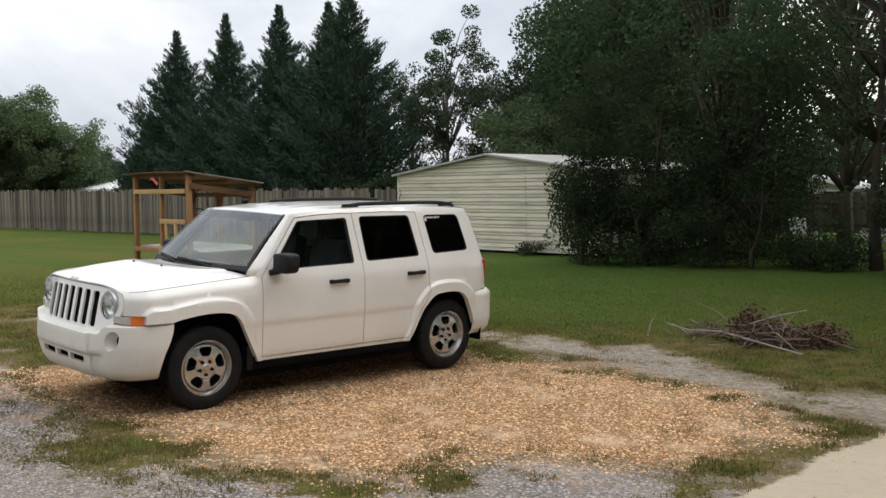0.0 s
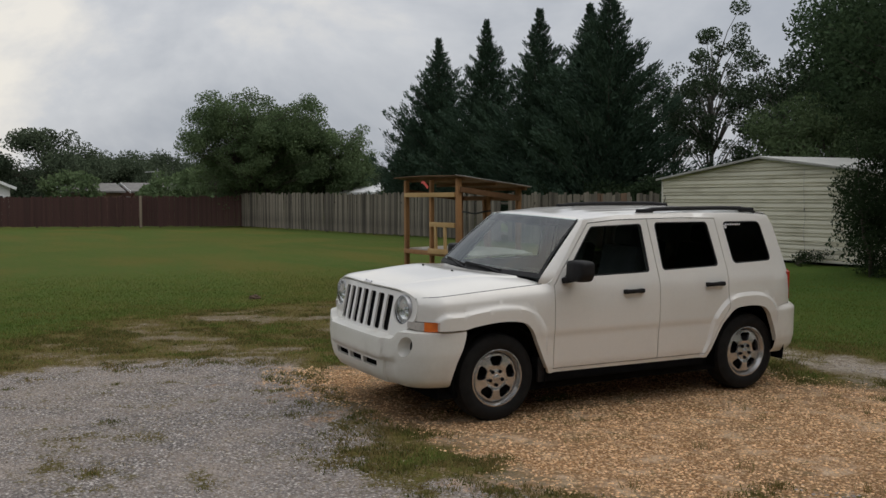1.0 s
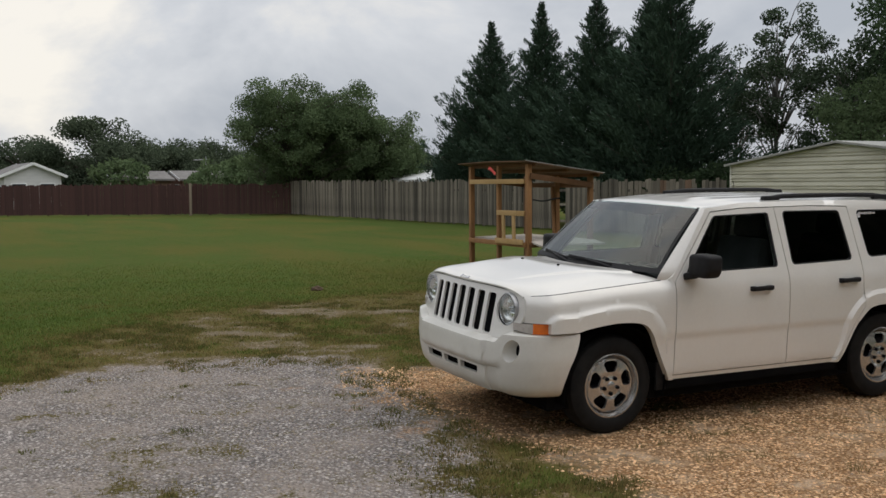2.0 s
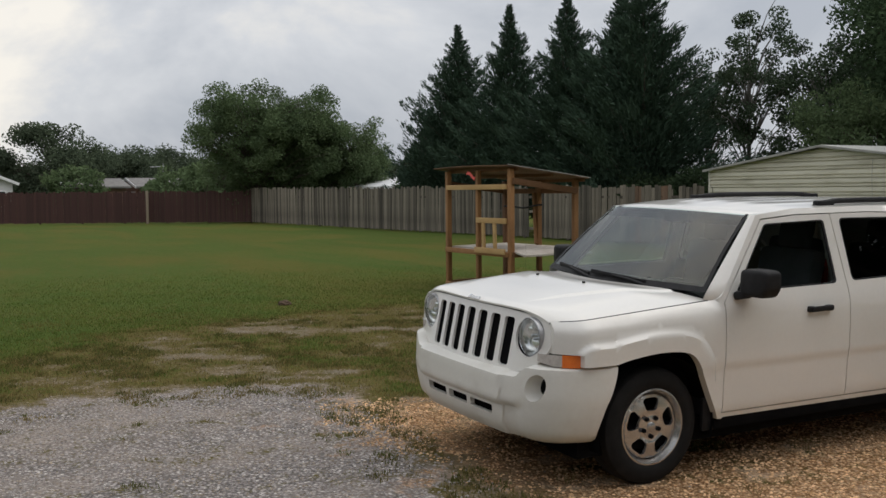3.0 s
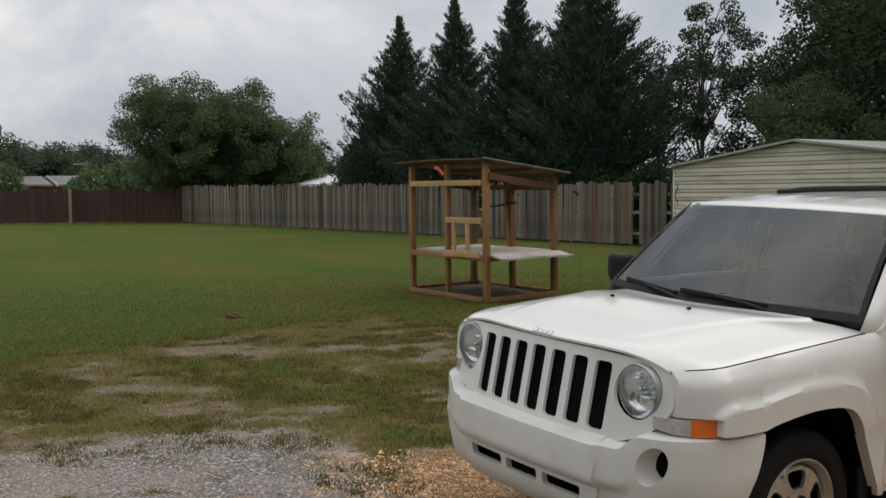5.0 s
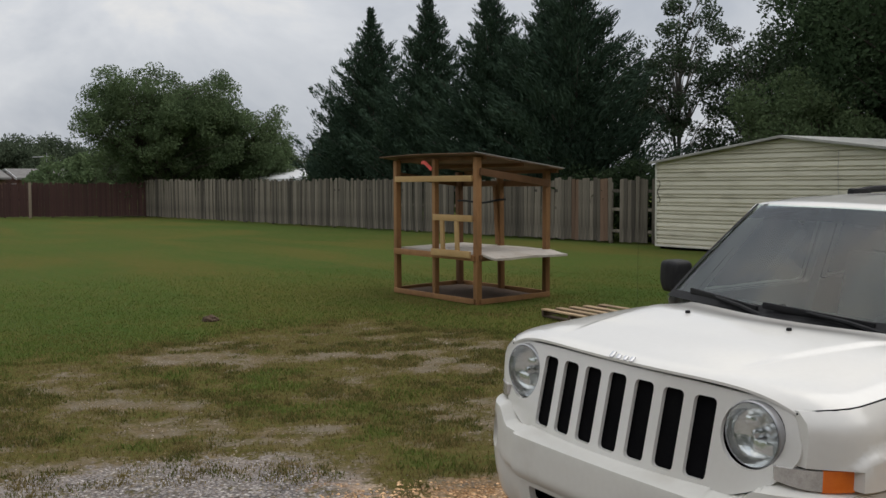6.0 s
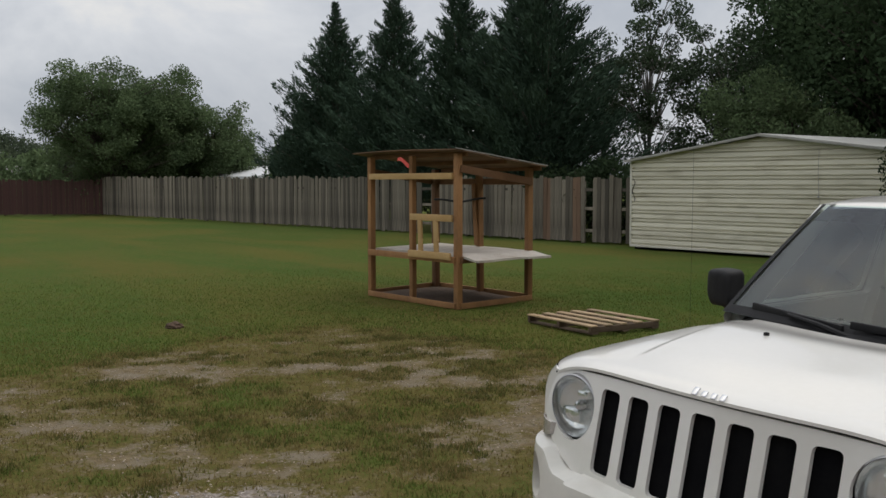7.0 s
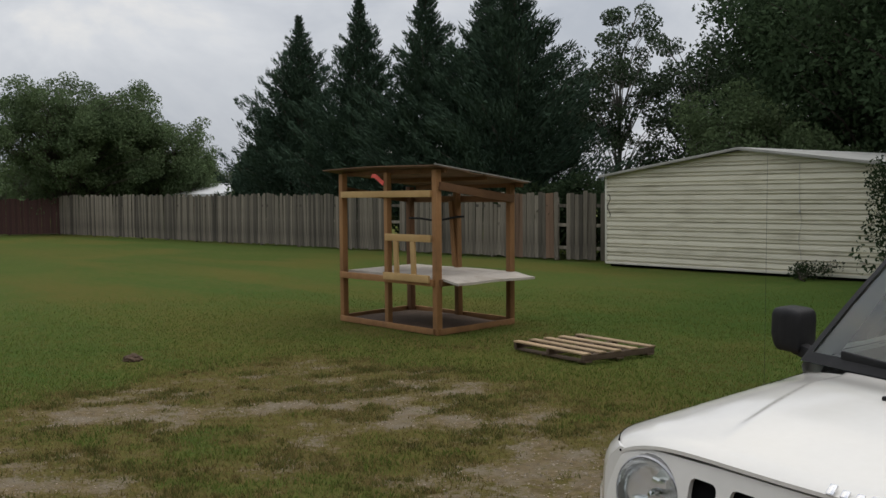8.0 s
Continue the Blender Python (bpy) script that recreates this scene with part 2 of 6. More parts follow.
M_STONE_G = mat("grey_crushed_stone", (0.24, 0.218, 0.204), (0.395, 0.362, 0.338), 9, 0.85, 0, 0.2, 120, island=0.28)
M_STONE_B = mat("pale_brown_stones", (0.16, 0.125, 0.09), (0.36, 0.30, 0.23), 9, 0.85, 0, 0.2, 120, island=0.4)
M_SOIL = mat("dug_brown_soil", (0.055, 0.035, 0.022), (0.11, 0.07, 0.045), 9, 0.95, 0, 0.8, 60)
M_HOUSE = mat("pale_house_siding", (0.50, 0.50, 0.50), (0.60, 0.60, 0.60), 1, 0.7, 0, 0.1, 20, (1, 1, 6))
M_HOUSE_BRICK = mat("dull_brick_wall", (0.20, 0.12, 0.09), (0.30, 0.19, 0.14), 3, 0.85, 0, 0.3, 30)
M_SHINGLE = mat("grey_shingle_roof", (0.13, 0.125, 0.12), (0.22, 0.21, 0.2), 3, 0.9, 0, 0.4, 25)
M_WHITEROOF = mat("white_metal_roof", (0.66, 0.67, 0.68), (0.76, 0.76, 0.76), 2, 0.5)
M_PANE = mat("dark_window_pane", (0.02, 0.022, 0.025), (0.035, 0.037, 0.04), 2, 0.1, 0, 0)
M_FLAG = mat("red_plastic_tape", (0.55, 0.05, 0.03), (0.7, 0.08, 0.05), 8, 0.5)
M_DRYTWIG = mat("dry_brown_twigs", (0.10, 0.075, 0.055), (0.20, 0.16, 0.125), 9, 0.9, 0, 0.3, 60)
M_STEEL = mat("galvanised_steel", (0.35, 0.35, 0.36), (0.48, 0.48, 0.49), 6, 0.4, 0.8, 0.1)

# ---------------------------------------------------------------- building helpers


def thing(name, label, category, loc=(0, 0, 0), rz=0.0, group="", kind=""):
    ob = new(name)
    ob.matrix_world = pose(*loc, 0, 0, rz)
    return tagged(ob, label, category, group, kind)


def part(name, bm, material, parent=None, label="", sharp=35, loc=None, category="", kind=""):
    me = bpy.data.meshes.new(name)
    bm.to_mesh(me)
    bm.free()
    me.materials.append(material)
    if sharp:
        me.polygons.foreach_set("use_smooth", [True] * len(me.polygons))
        me.set_sharp_from_angle(angle=radians(sharp))
    ob = new(name, me)
    if parent is not None:
        ob.parent = parent
    if loc:
        ob.location = loc
    return tagged(ob, label, category, "", kind)


def raw(name, verts, faces, material, parent=None, label="", smooth=False, kind="", category=""):
    """A mesh straight from arrays, for large counts."""
    me = bpy.data.meshes.new(name)
    me.from_pydata([tuple(v) for v in verts], [], [tuple(f) for f in faces])
    me.materials.append(material)
    if smooth:
        me.polygons.foreach_set("use_smooth", [True] * len(me.polygons))
    ob = new(name, me)
    if parent is not None:
        ob.parent = parent
    return tagged(ob, label, category, "", kind)


def box(sx, sy, sz, at=(0, 0, 0), bevel=0.0, turn=None, bm=None):
    """A bevelled block, centred at the given place."""
    own = bmesh.new()
    m = Matrix.Translation(at) @ (turn or Matrix.Identity(4)) @ Matrix.Diagonal((sx, sy, sz, 1))
    bmesh.ops.create_cube(own, size=1.0, matrix=m)
    if bevel:
        bmesh.ops.bevel(own, geom=own.edges[:], offset=bevel, segments=2, affect="EDGES", profile=0.6)
    if bm is None:
        return own
    me = bpy.data.meshes.new("join")
    own.to_mesh(me)
    own.free()
    bm.from_mesh(me)
    bpy.data.meshes.remove(me)
    return bm


def beam(a, b, w, h, bevel=0.004, bm=None):
    """A board of section w by h from a to b; h stands as near to upright as it can."""
    a, b = Vector(a), Vector(b)
    d = b - a
    up = Vector((0, 0, 1)) if abs(d.normalized().z) < 0.95 else Vector((0, 1, 0))
    y = d.normalized()
    x = y.cross(up).normalized()
    z = x.cross(y)
    turn = Matrix((x, y, z)).transposed().to_4x4()
    return box(w, d.length, h, (a + b) / 2, bevel, turn, bm)


def tube_arrays(points, radii, segs=8):
    """Vertices and faces of a tapered round bar along points."""
    pts = [Vector(p) for p in points]
    vs, fs = [], []
    side = Vector((0.37, 0.61, 0.7)).normalized()
    for i, p in enumerate(pts):
        d = (pts[min(i + 1, len(pts) - 1)] - pts[max(i - 1, 0)]).normalized()
        u = d.cross(side).normalized()
        v = d.cross(u)
        for k in range(segs):
            a = 2 * math.pi * k / segs
            vs.append(p + (u * math.cos(a) + v * math.sin(a)) * radii[i])
    for i in range(len(pts) - 1):
        for k in range(segs):
            k2 = (k + 1) % segs
            fs.append((i * segs + k, i * segs + k2, (i + 1) * segs + k2, (i + 1) * segs + k))
    fs.append(tuple(range(segs))[::-1])
    fs.append(tuple((len(pts) - 1) * segs + k for k in range(segs)))
    return vs, fs


def tube(points, radii, segs=8, bm=None):
    bm = bm or bmesh.new()
    if isinstance(radii, (int, float)):
        radii = [radii] * len(points)
    vs, fs = tube_arrays(points, radii, segs)
    bv = [bm.verts.new(v) for v in vs]
    for f in fs:
        bm.faces.new([bv[i] for i in f])
    return bm


def lathe(profile, segs=40, axis="x", at=(0, 0, 0), closed=False):
    """Turns (radius, along) pairs round an axis."""
    bm = bmesh.new()
    rings = []
    for r, d in profile:
        ring = []
        for k in range(segs):
            a = 2 * math.pi * k / segs
            c, s = r * math.cos(a), r * math.sin(a)
            p = {"x": (d, c, s), "y": (c, d, s), "z": (c, s, d)}[axis]
            ring.append(bm.verts.new(Vector(p) + Vector(at)))
        rings.append(ring)
    pairs = list(zip(rings, rings[1:])) + ([(rings[-1], rings[0])] if closed else [])
    for r0, r1 in pairs:
        for k in range(segs):
            bm.faces.new((r0[k], r0[(k + 1) % segs], r1[(k + 1) % segs], r1[k]))
    bmesh.ops.remove_doubles(bm, verts=bm.verts[:], dist=1e-5)
    bmesh.ops.recalc_face_normals(bm, faces=bm.faces[:])
    return bm


def sheet(nu, nv, f):
    """A grid of quads, f(u, v) with u and v from 0 to 1."""
    bm = bmesh.new()
    g = [[bm.verts.new(f(i / nu, j / nv)) for j in range(nv + 1)] for i in range(nu + 1)]
    for i in range(nu):
        for j in range(nv):
            bm.faces.new((g[i][j], g[i + 1][j], g[i + 1][j + 1], g[i][j + 1]))
    return bm


def inside(p, poly):
    x, y = p
    hit = False
    for (x0, y0), (x1, y1) in zip(poly, poly[1:] + poly[:1]):
        if (y0 > y) != (y1 > y) and x < (x1 - x0) * (y - y0) / (y1 - y0) + x0:
            hit = not hit
    return hit


def dense(poly, step):
    out = []
    for (x0, y0), (x1, y1) in zip(poly, poly[1:] + poly[:1]):
        n = max(1, int(math.hypot(x1 - x0, y1 - y0) / step + 0.5))
        out += [(x0 + (x1 - x0) * i / n, y0 + (y1 - y0) * i / n) for i in range(n)]
    return out


def rounded(poly, r, n=4):
    """The polygon with its corners rounded."""
    out = []
    m = len(poly)
    for i in range(m):
        p, a, b = Vector(poly[i]), Vector(poly[i - 1]), Vector(poly[(i + 1) % m])
        da, db = (a - p), (b - p)
        ra = min(r, da.length * 0.45)
        rb = min(r, db.length * 0.45)
        s, e = p + da.normalized() * ra, p + db.normalized() * rb
        for k in range(n + 1):
            t = k / n
            q = s * (1 - t) ** 2 + p * 2 * t * (1 - t) + e * t * t
            out.append((q.x, q.y))
    return out


def panel(outline, holes, step, shape, lip=(0, 0, 0), creases=()):
    """A skin over a flat outline with holes, bent by shape(u, v) -> place; its rims are turned in by lip."""
    from mathutils.geometry import delaunay_2d_cdt
    loops = [dense(outline, step)] + [dense(h, step) for h in holes]
    pts, edges = [], []
    for lp in loops:
        n0 = len(pts)
        pts += lp
        edges += [(n0 + i, n0 + (i + 1) % len(lp)) for i in range(len(lp))]
    pts += [c for c in creases if inside(c, loops[0]) and not any(inside(c, h) for h in loops[1:])]
    rim = np.array(pts)
    us, vs = [p[0] for p in loops[0]], [p[1] for p in loops[0]]
    u = min(us) + step * 0.5
    while u < max(us):
        v = min(vs) + step * 0.5
        while v < max(vs):
            if inside((u, v), loops[0]) and not any(inside((u, v), h) for h in loops[1:]):
                if np.min(np.hypot(rim[:, 0] - u, rim[:, 1] - v)) > step * 0.45:
                    pts.append((u, v))
            v += step
        u += step
    co, _, tris, *_ = delaunay_2d_cdt([Vector(p) for p in pts], edges, [], 0, 1e-6)
    bm = bmesh.new()
    bv = [bm.verts.new(shape(c.x, c.y)) for c in co]
    for t in tris:
        c = (co[t[0]] + co[t[1]] + co[t[2]]) / 3
        if inside((c.x, c.y), loops[0]) and not any(inside((c.x, c.y), h) for h in loops[1:]):
            bm.faces.new([bv[i] for i in t])
    for v in [v for v in bm.verts if not v.link_faces]:
        bm.verts.remove(v)
    if any(lip):
        rim_edges = [x for x in bm.edges if len(x.link_faces) == 1]
        g = bmesh.ops.extrude_edge_only(bm, edges=rim_edges)["geom"]
        bmesh.ops.translate(bm, verts=[x for x in g if isinstance(x, bmesh.types.BMVert)], vec=lip)
    bmesh.ops.recalc_face_normals(bm, faces=bm.faces[:])
    return bm


def lerp_table(v, table):
    for (a, fa), (b, fb) in zip(table, table[1:]):
        if v <= b:
            t = max(0.0, (v - a) / (b - a))
            return fa + (fb - fa) * t
    return table[-1][1]


def smooth(t):
    t = max(0.0, min(1.0, t))
    return t * t * (3 - 2 * t)


# ---------------------------------------------------------------- ground

AREA_TAN = [(-1.9, -0.75), (-0.7, -0.95), (0.2, -0.85), (1.2, -0.6), (2.3, -0.8), (3.3, -0.4), (3.4, 0.55), (4.4, 1.15),
            (4.65, 2.4), (3.4, 3.5), (1.75, 3.7), (0.7, 3.35), (-0.5, 3.2), (-1.3, 1.5), (-1.6, 0.2)]
AREA_GREY = [(-2.9, -3.9), (-3.6, -2.5), (-3.3, -1.1), (-2.3, -0.62), (-0.9, -0.6), (0.4, -0.93), (1.6, -1.4), (3.2, -0.5), (3.2, 0.6),
             (4.4, 1.2), (5.0, 0.9), (12, -1), (12, -14), (-3.5, -14), (-2.4, -6)]
AREA_PATH = [(-0.6, 4.35), (1.5, 5.05), (3.6, 4.0), (4.7, 3.95), (4.9, 3.3), (3.5, 3.4), (1.75, 3.8), (0, 3.95)]
AREA_SLAB = [(5.15, -0.2), (5.0, 1.0), (4.9, 2.2), (4.92, 3.3), (5.3, 4.0), (11, 4.6), (11, 0.2)]
AREA_STRIP = [(-0.1, -1.25), (0.1, -0.85), (0.6, -0.6), (1.1, -0.38), (1.8, -0.45), (2.4, -0.5), (3.1, -0.3), (3.6, 0.05), (3.9, -0.25), (3.3, -0.9),
              (2.85, -1.15), (2.3, -1.35), (1.8, -1.55), (1.0, -1.4)]
AREA_EDGE = [(4.4, 1.25), (4.6, 2.5), (4.0, 3.2), (4.8, 3.4), (5.15, 2.2), (5.2, 0.6), (4.9, 0.4)]
AREA_BAND = [(1.7, 3.45), (1.85, 3.78), (2.5, 3.85), (3.1, 3.85), (3.75, 3.5), (4.25, 3.05), (4.6, 2.6), (4.35, 2.5), (3.85, 2.85), (3.2, 3.3), (2.5, 3.55)]
# small grass patches in the gravel: place and radius
PATCHES = [(3.12, 0.31, 0.13), (3.5, 0.0, 0.22), (0.3, -1.05, 0.18), (0.85, -0.8, 0.22), (1.75, -0.85, 0.30), (2.5, -0.85, 0.30), (1.3, -1.0, 0.2), (2.1, -1.3, 0.2)]
AREA_DRY = [(-1.2, 4.2), (0.2, 6.2), (3.0, 6.6), (6.5, 6.0), (7.5, 4.6), (5.0, 3.6), (2.0, 3.8)]
AREA_WORN = [(-7.9, -0.6), (-8.3, 3.2), (-5.5, 3.6), (-2.4, 3.6), (-1.8, -0.4), (-3.4, -1.0), (-3.8, -3.4), (-5.5, -3.0)]


def reach(px, py, poly):
    """Signed distance to a polygon, positive inside."""
    d = np.full(px.shape, 1e9)
    odd = np.zeros(px.shape, bool)
    for (x0, y0), (x1, y1) in zip(poly, poly[1:] + poly[:1]):
        ex, ey = x1 - x0, y1 - y0
        t = np.clip(((px - x0) * ex + (py - y0) * ey) / (ex * ex + ey * ey), 0, 1)
        d = np.minimum(d, np.hypot(px - x0 - t * ex, py - y0 - t * ey))
        if y0 != y1:
            odd ^= ((y0 > py) != (y1 > py)) & (px < ex * (py - y0) / ey + x0)
    return np.where(odd, d, -d)


# trodden streaks: two ends and a half width each
STREAKS = [((-10.4, 4.72), (-8.3, 4.62), 0.10), ((-6.95, -0.05), (-5.95, 1.75), 0.13), ((-5.45, 1.4), (-5.1, 1.75), 0.13), ((-5.0, 2.0), (-4.55, 2.6), 0.16), ((-4.0, 2.15), (-3.0, 1.45), 0.20),
           ((-7.6, 2.75), (-6.7, 3.4), 0.13), ((-6.3, 2.9), (-5.6, 3.5), 0.12), ((-4.25, -1.05), (-3.4, -0.25), 0.17), ((-5.3, -1.1), (-4.7, -0.5), 0.12),
           ((-3.2, 0.6), (-2.5, 1.2), 0.12), ((-2.6, 3.2), (-1.9, 3.6), 0.15), ((-8.4, 4.4), (-7.6, 4.75), 0.16), ((-7.9, 5.3), (-7.7, 6.3), 0.14)]


def near_streak(px, py):
    out = np.full(px.shape, -9.0)
    for (x0, y0), (x1, y1), r in STREAKS:
        ex, ey = x1 - x0, y1 - y0
        t = np.clip(((px - x0) * ex + (py - y0) * ey) / (ex * ex + ey * ey), 0, 1)
        out = np.maximum(out, r - np.hypot(px - x0 - t * ex, py - y0 - t * ey))
    return out


def value_noise(px, py, cell, seed):
    """Smooth random hills, 0 to 1, one to a cell."""
    tab = np.random.default_rng(seed).uniform(0, 1, (256, 256))
    u, v = px / cell + 1000.37, py / cell + 1000.11
    i, j = np.floor(u).astype(int), np.floor(v).astype(int)
    fu, fv = u - i, v - j
    fu, fv = fu * fu * (3 - 2 * fu), fv * fv * (3 - 2 * fv)
    i0, i1, j0, j1 = i % 256, (i + 1) % 256, j % 256, (j + 1) % 256
    return (tab[i0, j0] * (1 - fu) + tab[i1, j0] * fu) * (1 - fv) + (tab[i0, j1] * (1 - fu) + tab[i1, j1] * fu) * fv


def ease(t):
    t = np.clip(t, 0, 1)
    return t * t * (3 - 2 * t)


def turf(px, py):
    """How thick the grass stands: 1 a full lawn, under 0.4 bare ground; raised near the trees for shade colour."""
    grit = np.maximum.reduce([reach(px, py, AREA_GREY), reach(px, py, AREA_TAN), reach(px, py, AREA_SLAB)])
    strip = np.maximum.reduce([reach(px, py, AREA_STRIP) - 0.12, reach(px, py, AREA_EDGE), reach(px, py, AREA_BAND)])
    spot = np.maximum.reduce([r - np.hypot(px - x, py - y) for x, y, r in PATCHES])
    worn = np.maximum(ease((reach(px, py, AREA_WORN) + 0.9) / 1.6), 0.80 * ease((reach(px, py, AREA_DRY) + 0.8) / 1.6))
    edge = ease((np.maximum(grit, reach(px, py, AREA_PATH)) + 1.9) / 1.8)
    d = 1.06 - 0.51 * worn - 0.24 * edge * (1 - worn) - 0.80 * ease((grit + 0.5) / 0.8) - 0.35 * ease(grit / 0.9) - 0.46 * ease((reach(px, py, AREA_PATH) + 0.3) / 0.45) - 0.29 * ease((near_streak(px, py) + 0.28) / 0.42)
    d = np.where(strip > -0.3, np.maximum(d, 0.33 * ease((strip + 0.3) / 0.4)), d)
    d = np.maximum(d, 0.43 * ease((spot + 0.12) / 0.24))
    # higher towards the trees, so the lawn's colour darkens there as if shaded
    tree_shade = 0.28 * ease((py - 6.0) / 5.0) * ease((px + 12.0) / 5.0)
    hills = (0.55 * value_noise(px, py, 1.3, 1) + 0.9 * value_noise(px, py, 0.5, 2) + 1.1 * value_noise(px, py, 0.2, 3)) / 2.55 - 0.5
    return d + tree_shade + hills * (0.25 + 0.75 * np.maximum(worn, edge)) * 1.3


def axis_steps(lo, hi, step, far):
    a = list(np.arange(lo, hi + 1e-6, step))
    s = step
    while a[-1] < far:
        s *= 1.16
        a.append(a[-1] + s)
    s = step
    while a[0] > -far:
        s *= 1.16
        a.insert(0, a[0] - s)
    return np.array(a)


gx = axis_steps(-10.0, 8.0, 0.07, 700)
gy = axis_steps(-6.0, 8.0, 0.07, 700)
GX, GY = np.meshgrid(gx, gy, indexing="ij")
GZ = np.zeros(GX.shape)
rng = np.random.default_rng(5)
for _ in range(26):
    ang, wl_m, ph = rng.uniform(0, 6.28), rng.uniform(0.5, 4.0), rng.uniform(0, 6.28)
    GZ += np.sin((GX * math.cos(ang) + GY * math.sin(ang)) * 6.28 / wl_m + ph) * 0.0016 * wl_m ** 0.5
near = np.clip(1.5 - np.hypot(GX + 2, GY) / 40, 0, 1)
GZ = GZ * near - 0.004
GZ += 0.053 * ease((0.8 - GX) / 1.6) * ease((GX + 4.5) / 3.0) * ease((GY + 2.6) / 1.6) * ease((6.5 - GY) / 2.0)
SLAB = reach(GX, GY, AREA_SLAB)
GZ += np.clip(SLAB * 3, 0, 1) * 0.035
n0, n1 = GX.shape
idx = np.arange(n0 * n1).reshape(n0, n1)
quads = np.stack([idx[:-1, :-1], idx[1:, :-1], idx[1:, 1:], idx[:-1, 1:]], -1).reshape(-1, 4)


def ground_z(px, py):
    """Height of the ground's surface."""
    i = np.clip(np.searchsorted(gx, px) - 1, 0, len(gx) - 2)
    j = np.clip(np.searchsorted(gy, py) - 1, 0, len(gy) - 2)
    u, v = (px - gx[i]) / (gx[i + 1] - gx[i]), (py - gy[j]) / (gy[j + 1] - gy[j])
    return (GZ[i, j] * (1 - u) + GZ[i + 1, j] * u) * (1 - v) + (GZ[i, j + 1] * (1 - u) + GZ[i + 1, j + 1] * u) * v


ground = raw("ground", np.stack([GX, GY, GZ], -1).reshape(-1, 3), quads, M_SOIL, smooth=True)
tagged(ground, "mown lawn with tan and grey gravel parking area", "ground", "", "structure")
for nm, val in (("tan", reach(GX, GY, AREA_TAN)), ("grey", reach(GX, GY, AREA_GREY)), ("path", reach(GX, GY, AREA_PATH)),
                ("slab", SLAB), ("strip", np.maximum(reach(GX, GY, AREA_STRIP), reach(GX, GY, AREA_EDGE))), ("worn", reach(GX, GY, AREA_WORN)), ("turf", turf(GX, GY))):
    at = ground.data.attributes.new(nm, "FLOAT", "POINT")
    at.data.foreach_set("value", np.clip(val, -5, 5).astype(np.float32).ravel())


def ground_material():
    m = bpy.data.materials.new("yard_ground")
    m.use_nodes = True
    n, k = m.node_tree.nodes, m.node_tree.links
    b = n["Principled BSDF"]
    co = n.new("ShaderNodeTexCoord").outputs["Object"]

    def noise_at(scale, detail=4.0, rough=0.55):
        t = n.new("ShaderNodeTexNoise")
        t.inputs["Scale"].default_value, t.inputs["Detail"].default_value, t.inputs["Roughness"].default_value = scale, detail, rough
        k.new(co, t.inputs["Vector"])
        return t.outputs["Fac"]

    def blend(fac, a, bb):
        x = n.new("ShaderNodeMix")
        x.data_type = "RGBA"
        for key, v in (("Factor", fac), ("A", a), ("B", bb)):
            if isinstance(v, tuple):
                x.inputs[key].default_value = (*v, 1)
            elif isinstance(v, float):
                x.inputs[key].default_value = v
            else:
                k.new(v, x.inputs[key])
        return x.outputs["Result"]

    def span(v, lo, hi, a=0.0, bb=1.0):
        x = n.new("ShaderNodeMapRange")
        x.inputs["From Min"].default_value, x.inputs["From Max"].default_value = lo, hi
        x.inputs["To Min"].default_value, x.inputs["To Max"].default_value = a, bb
        k.new(v, x.inputs["Value"])
        return x.outputs["Result"]

    def math2(op, a, bb):
        x = n.new("ShaderNodeMath")
        x.operation = op
        for i, v in enumerate((a, bb)):
            if isinstance(v, float):
                x.inputs[i].default_value = v
            else:
                k.new(v, x.inputs[i])
        return x.outputs[0]

    def zone(name, wobble, soft, shift=0.0):
        """Where a surface shows: its outline, frayed by noise."""
        a = n.new("ShaderNodeAttribute")
        a.attribute_name = name
        frayed = math2("ADD", a.outputs["Fac"], math2("ADD", span(noise_at(1.6, 6.0, 0.62), 0.3, 0.7, -wobble, wobble), span(noise_at(11.0, 3.0), 0.3, 0.7, -wobble * 0.45, wobble * 0.45)))
        return span(frayed, shift - soft, shift + soft)

    n_big, n_mid, n_fine, n_hair = noise_at(0.16, 3.0), noise_at(1.1, 5.0), noise_at(14.0, 4.0), noise_at(90.0, 3.0)
    green = blend(span(n_big, 0.35, 0.65), (0.055, 0.104, 0.018), (0.104, 0.138, 0.028))
    green = blend(span(n_mid, 0.45, 0.72), green, (0.110, 0.122, 0.036))
    green = blend(span(n_fine, 0.3, 0.75), green, (0.065, 0.084, 0.020))
    green = blend(span(noise_at(5.0, 5.0, 0.65), 0.42, 0.62, 0.0, 0.55), green, (0.050, 0.088, 0.019))
    green = blend(span(n_hair, 0.35, 0.75, 0.0, 0.7), green, (0.048, 0.076, 0.017))
    band = n.new("ShaderNodeMapping")
    band.inputs["Rotation"].default_value = (0, 0, radians(30))
    band.inputs["Scale"].default_value = (0.5, 1.6, 1.0)
    k.new(co, band.inputs["Vector"])
    bn = n.new("ShaderNodeTexNoise")
    bn.inputs["Scale"].default_value, bn.inputs["Detail"].default_value, bn.inputs["Distortion"].default_value = 0.22, 7.0, 0.6
    k.new(band.outputs["Vector"], bn.inputs["Vector"])
    green = blend(span(bn.outputs["Fac"], 0.46, 0.62, 0.0, 0.55), green, (0.122, 0.098, 0.026))
    dirt = blend(span(n_fine, 0.3, 0.7), (0.105, 0.080, 0.042), (0.215, 0.168, 0.100))
    dirt = blend(span(n_hair, 0.4, 0.7, 0.0, 0.5), dirt, (0.12, 0.085, 0.05))
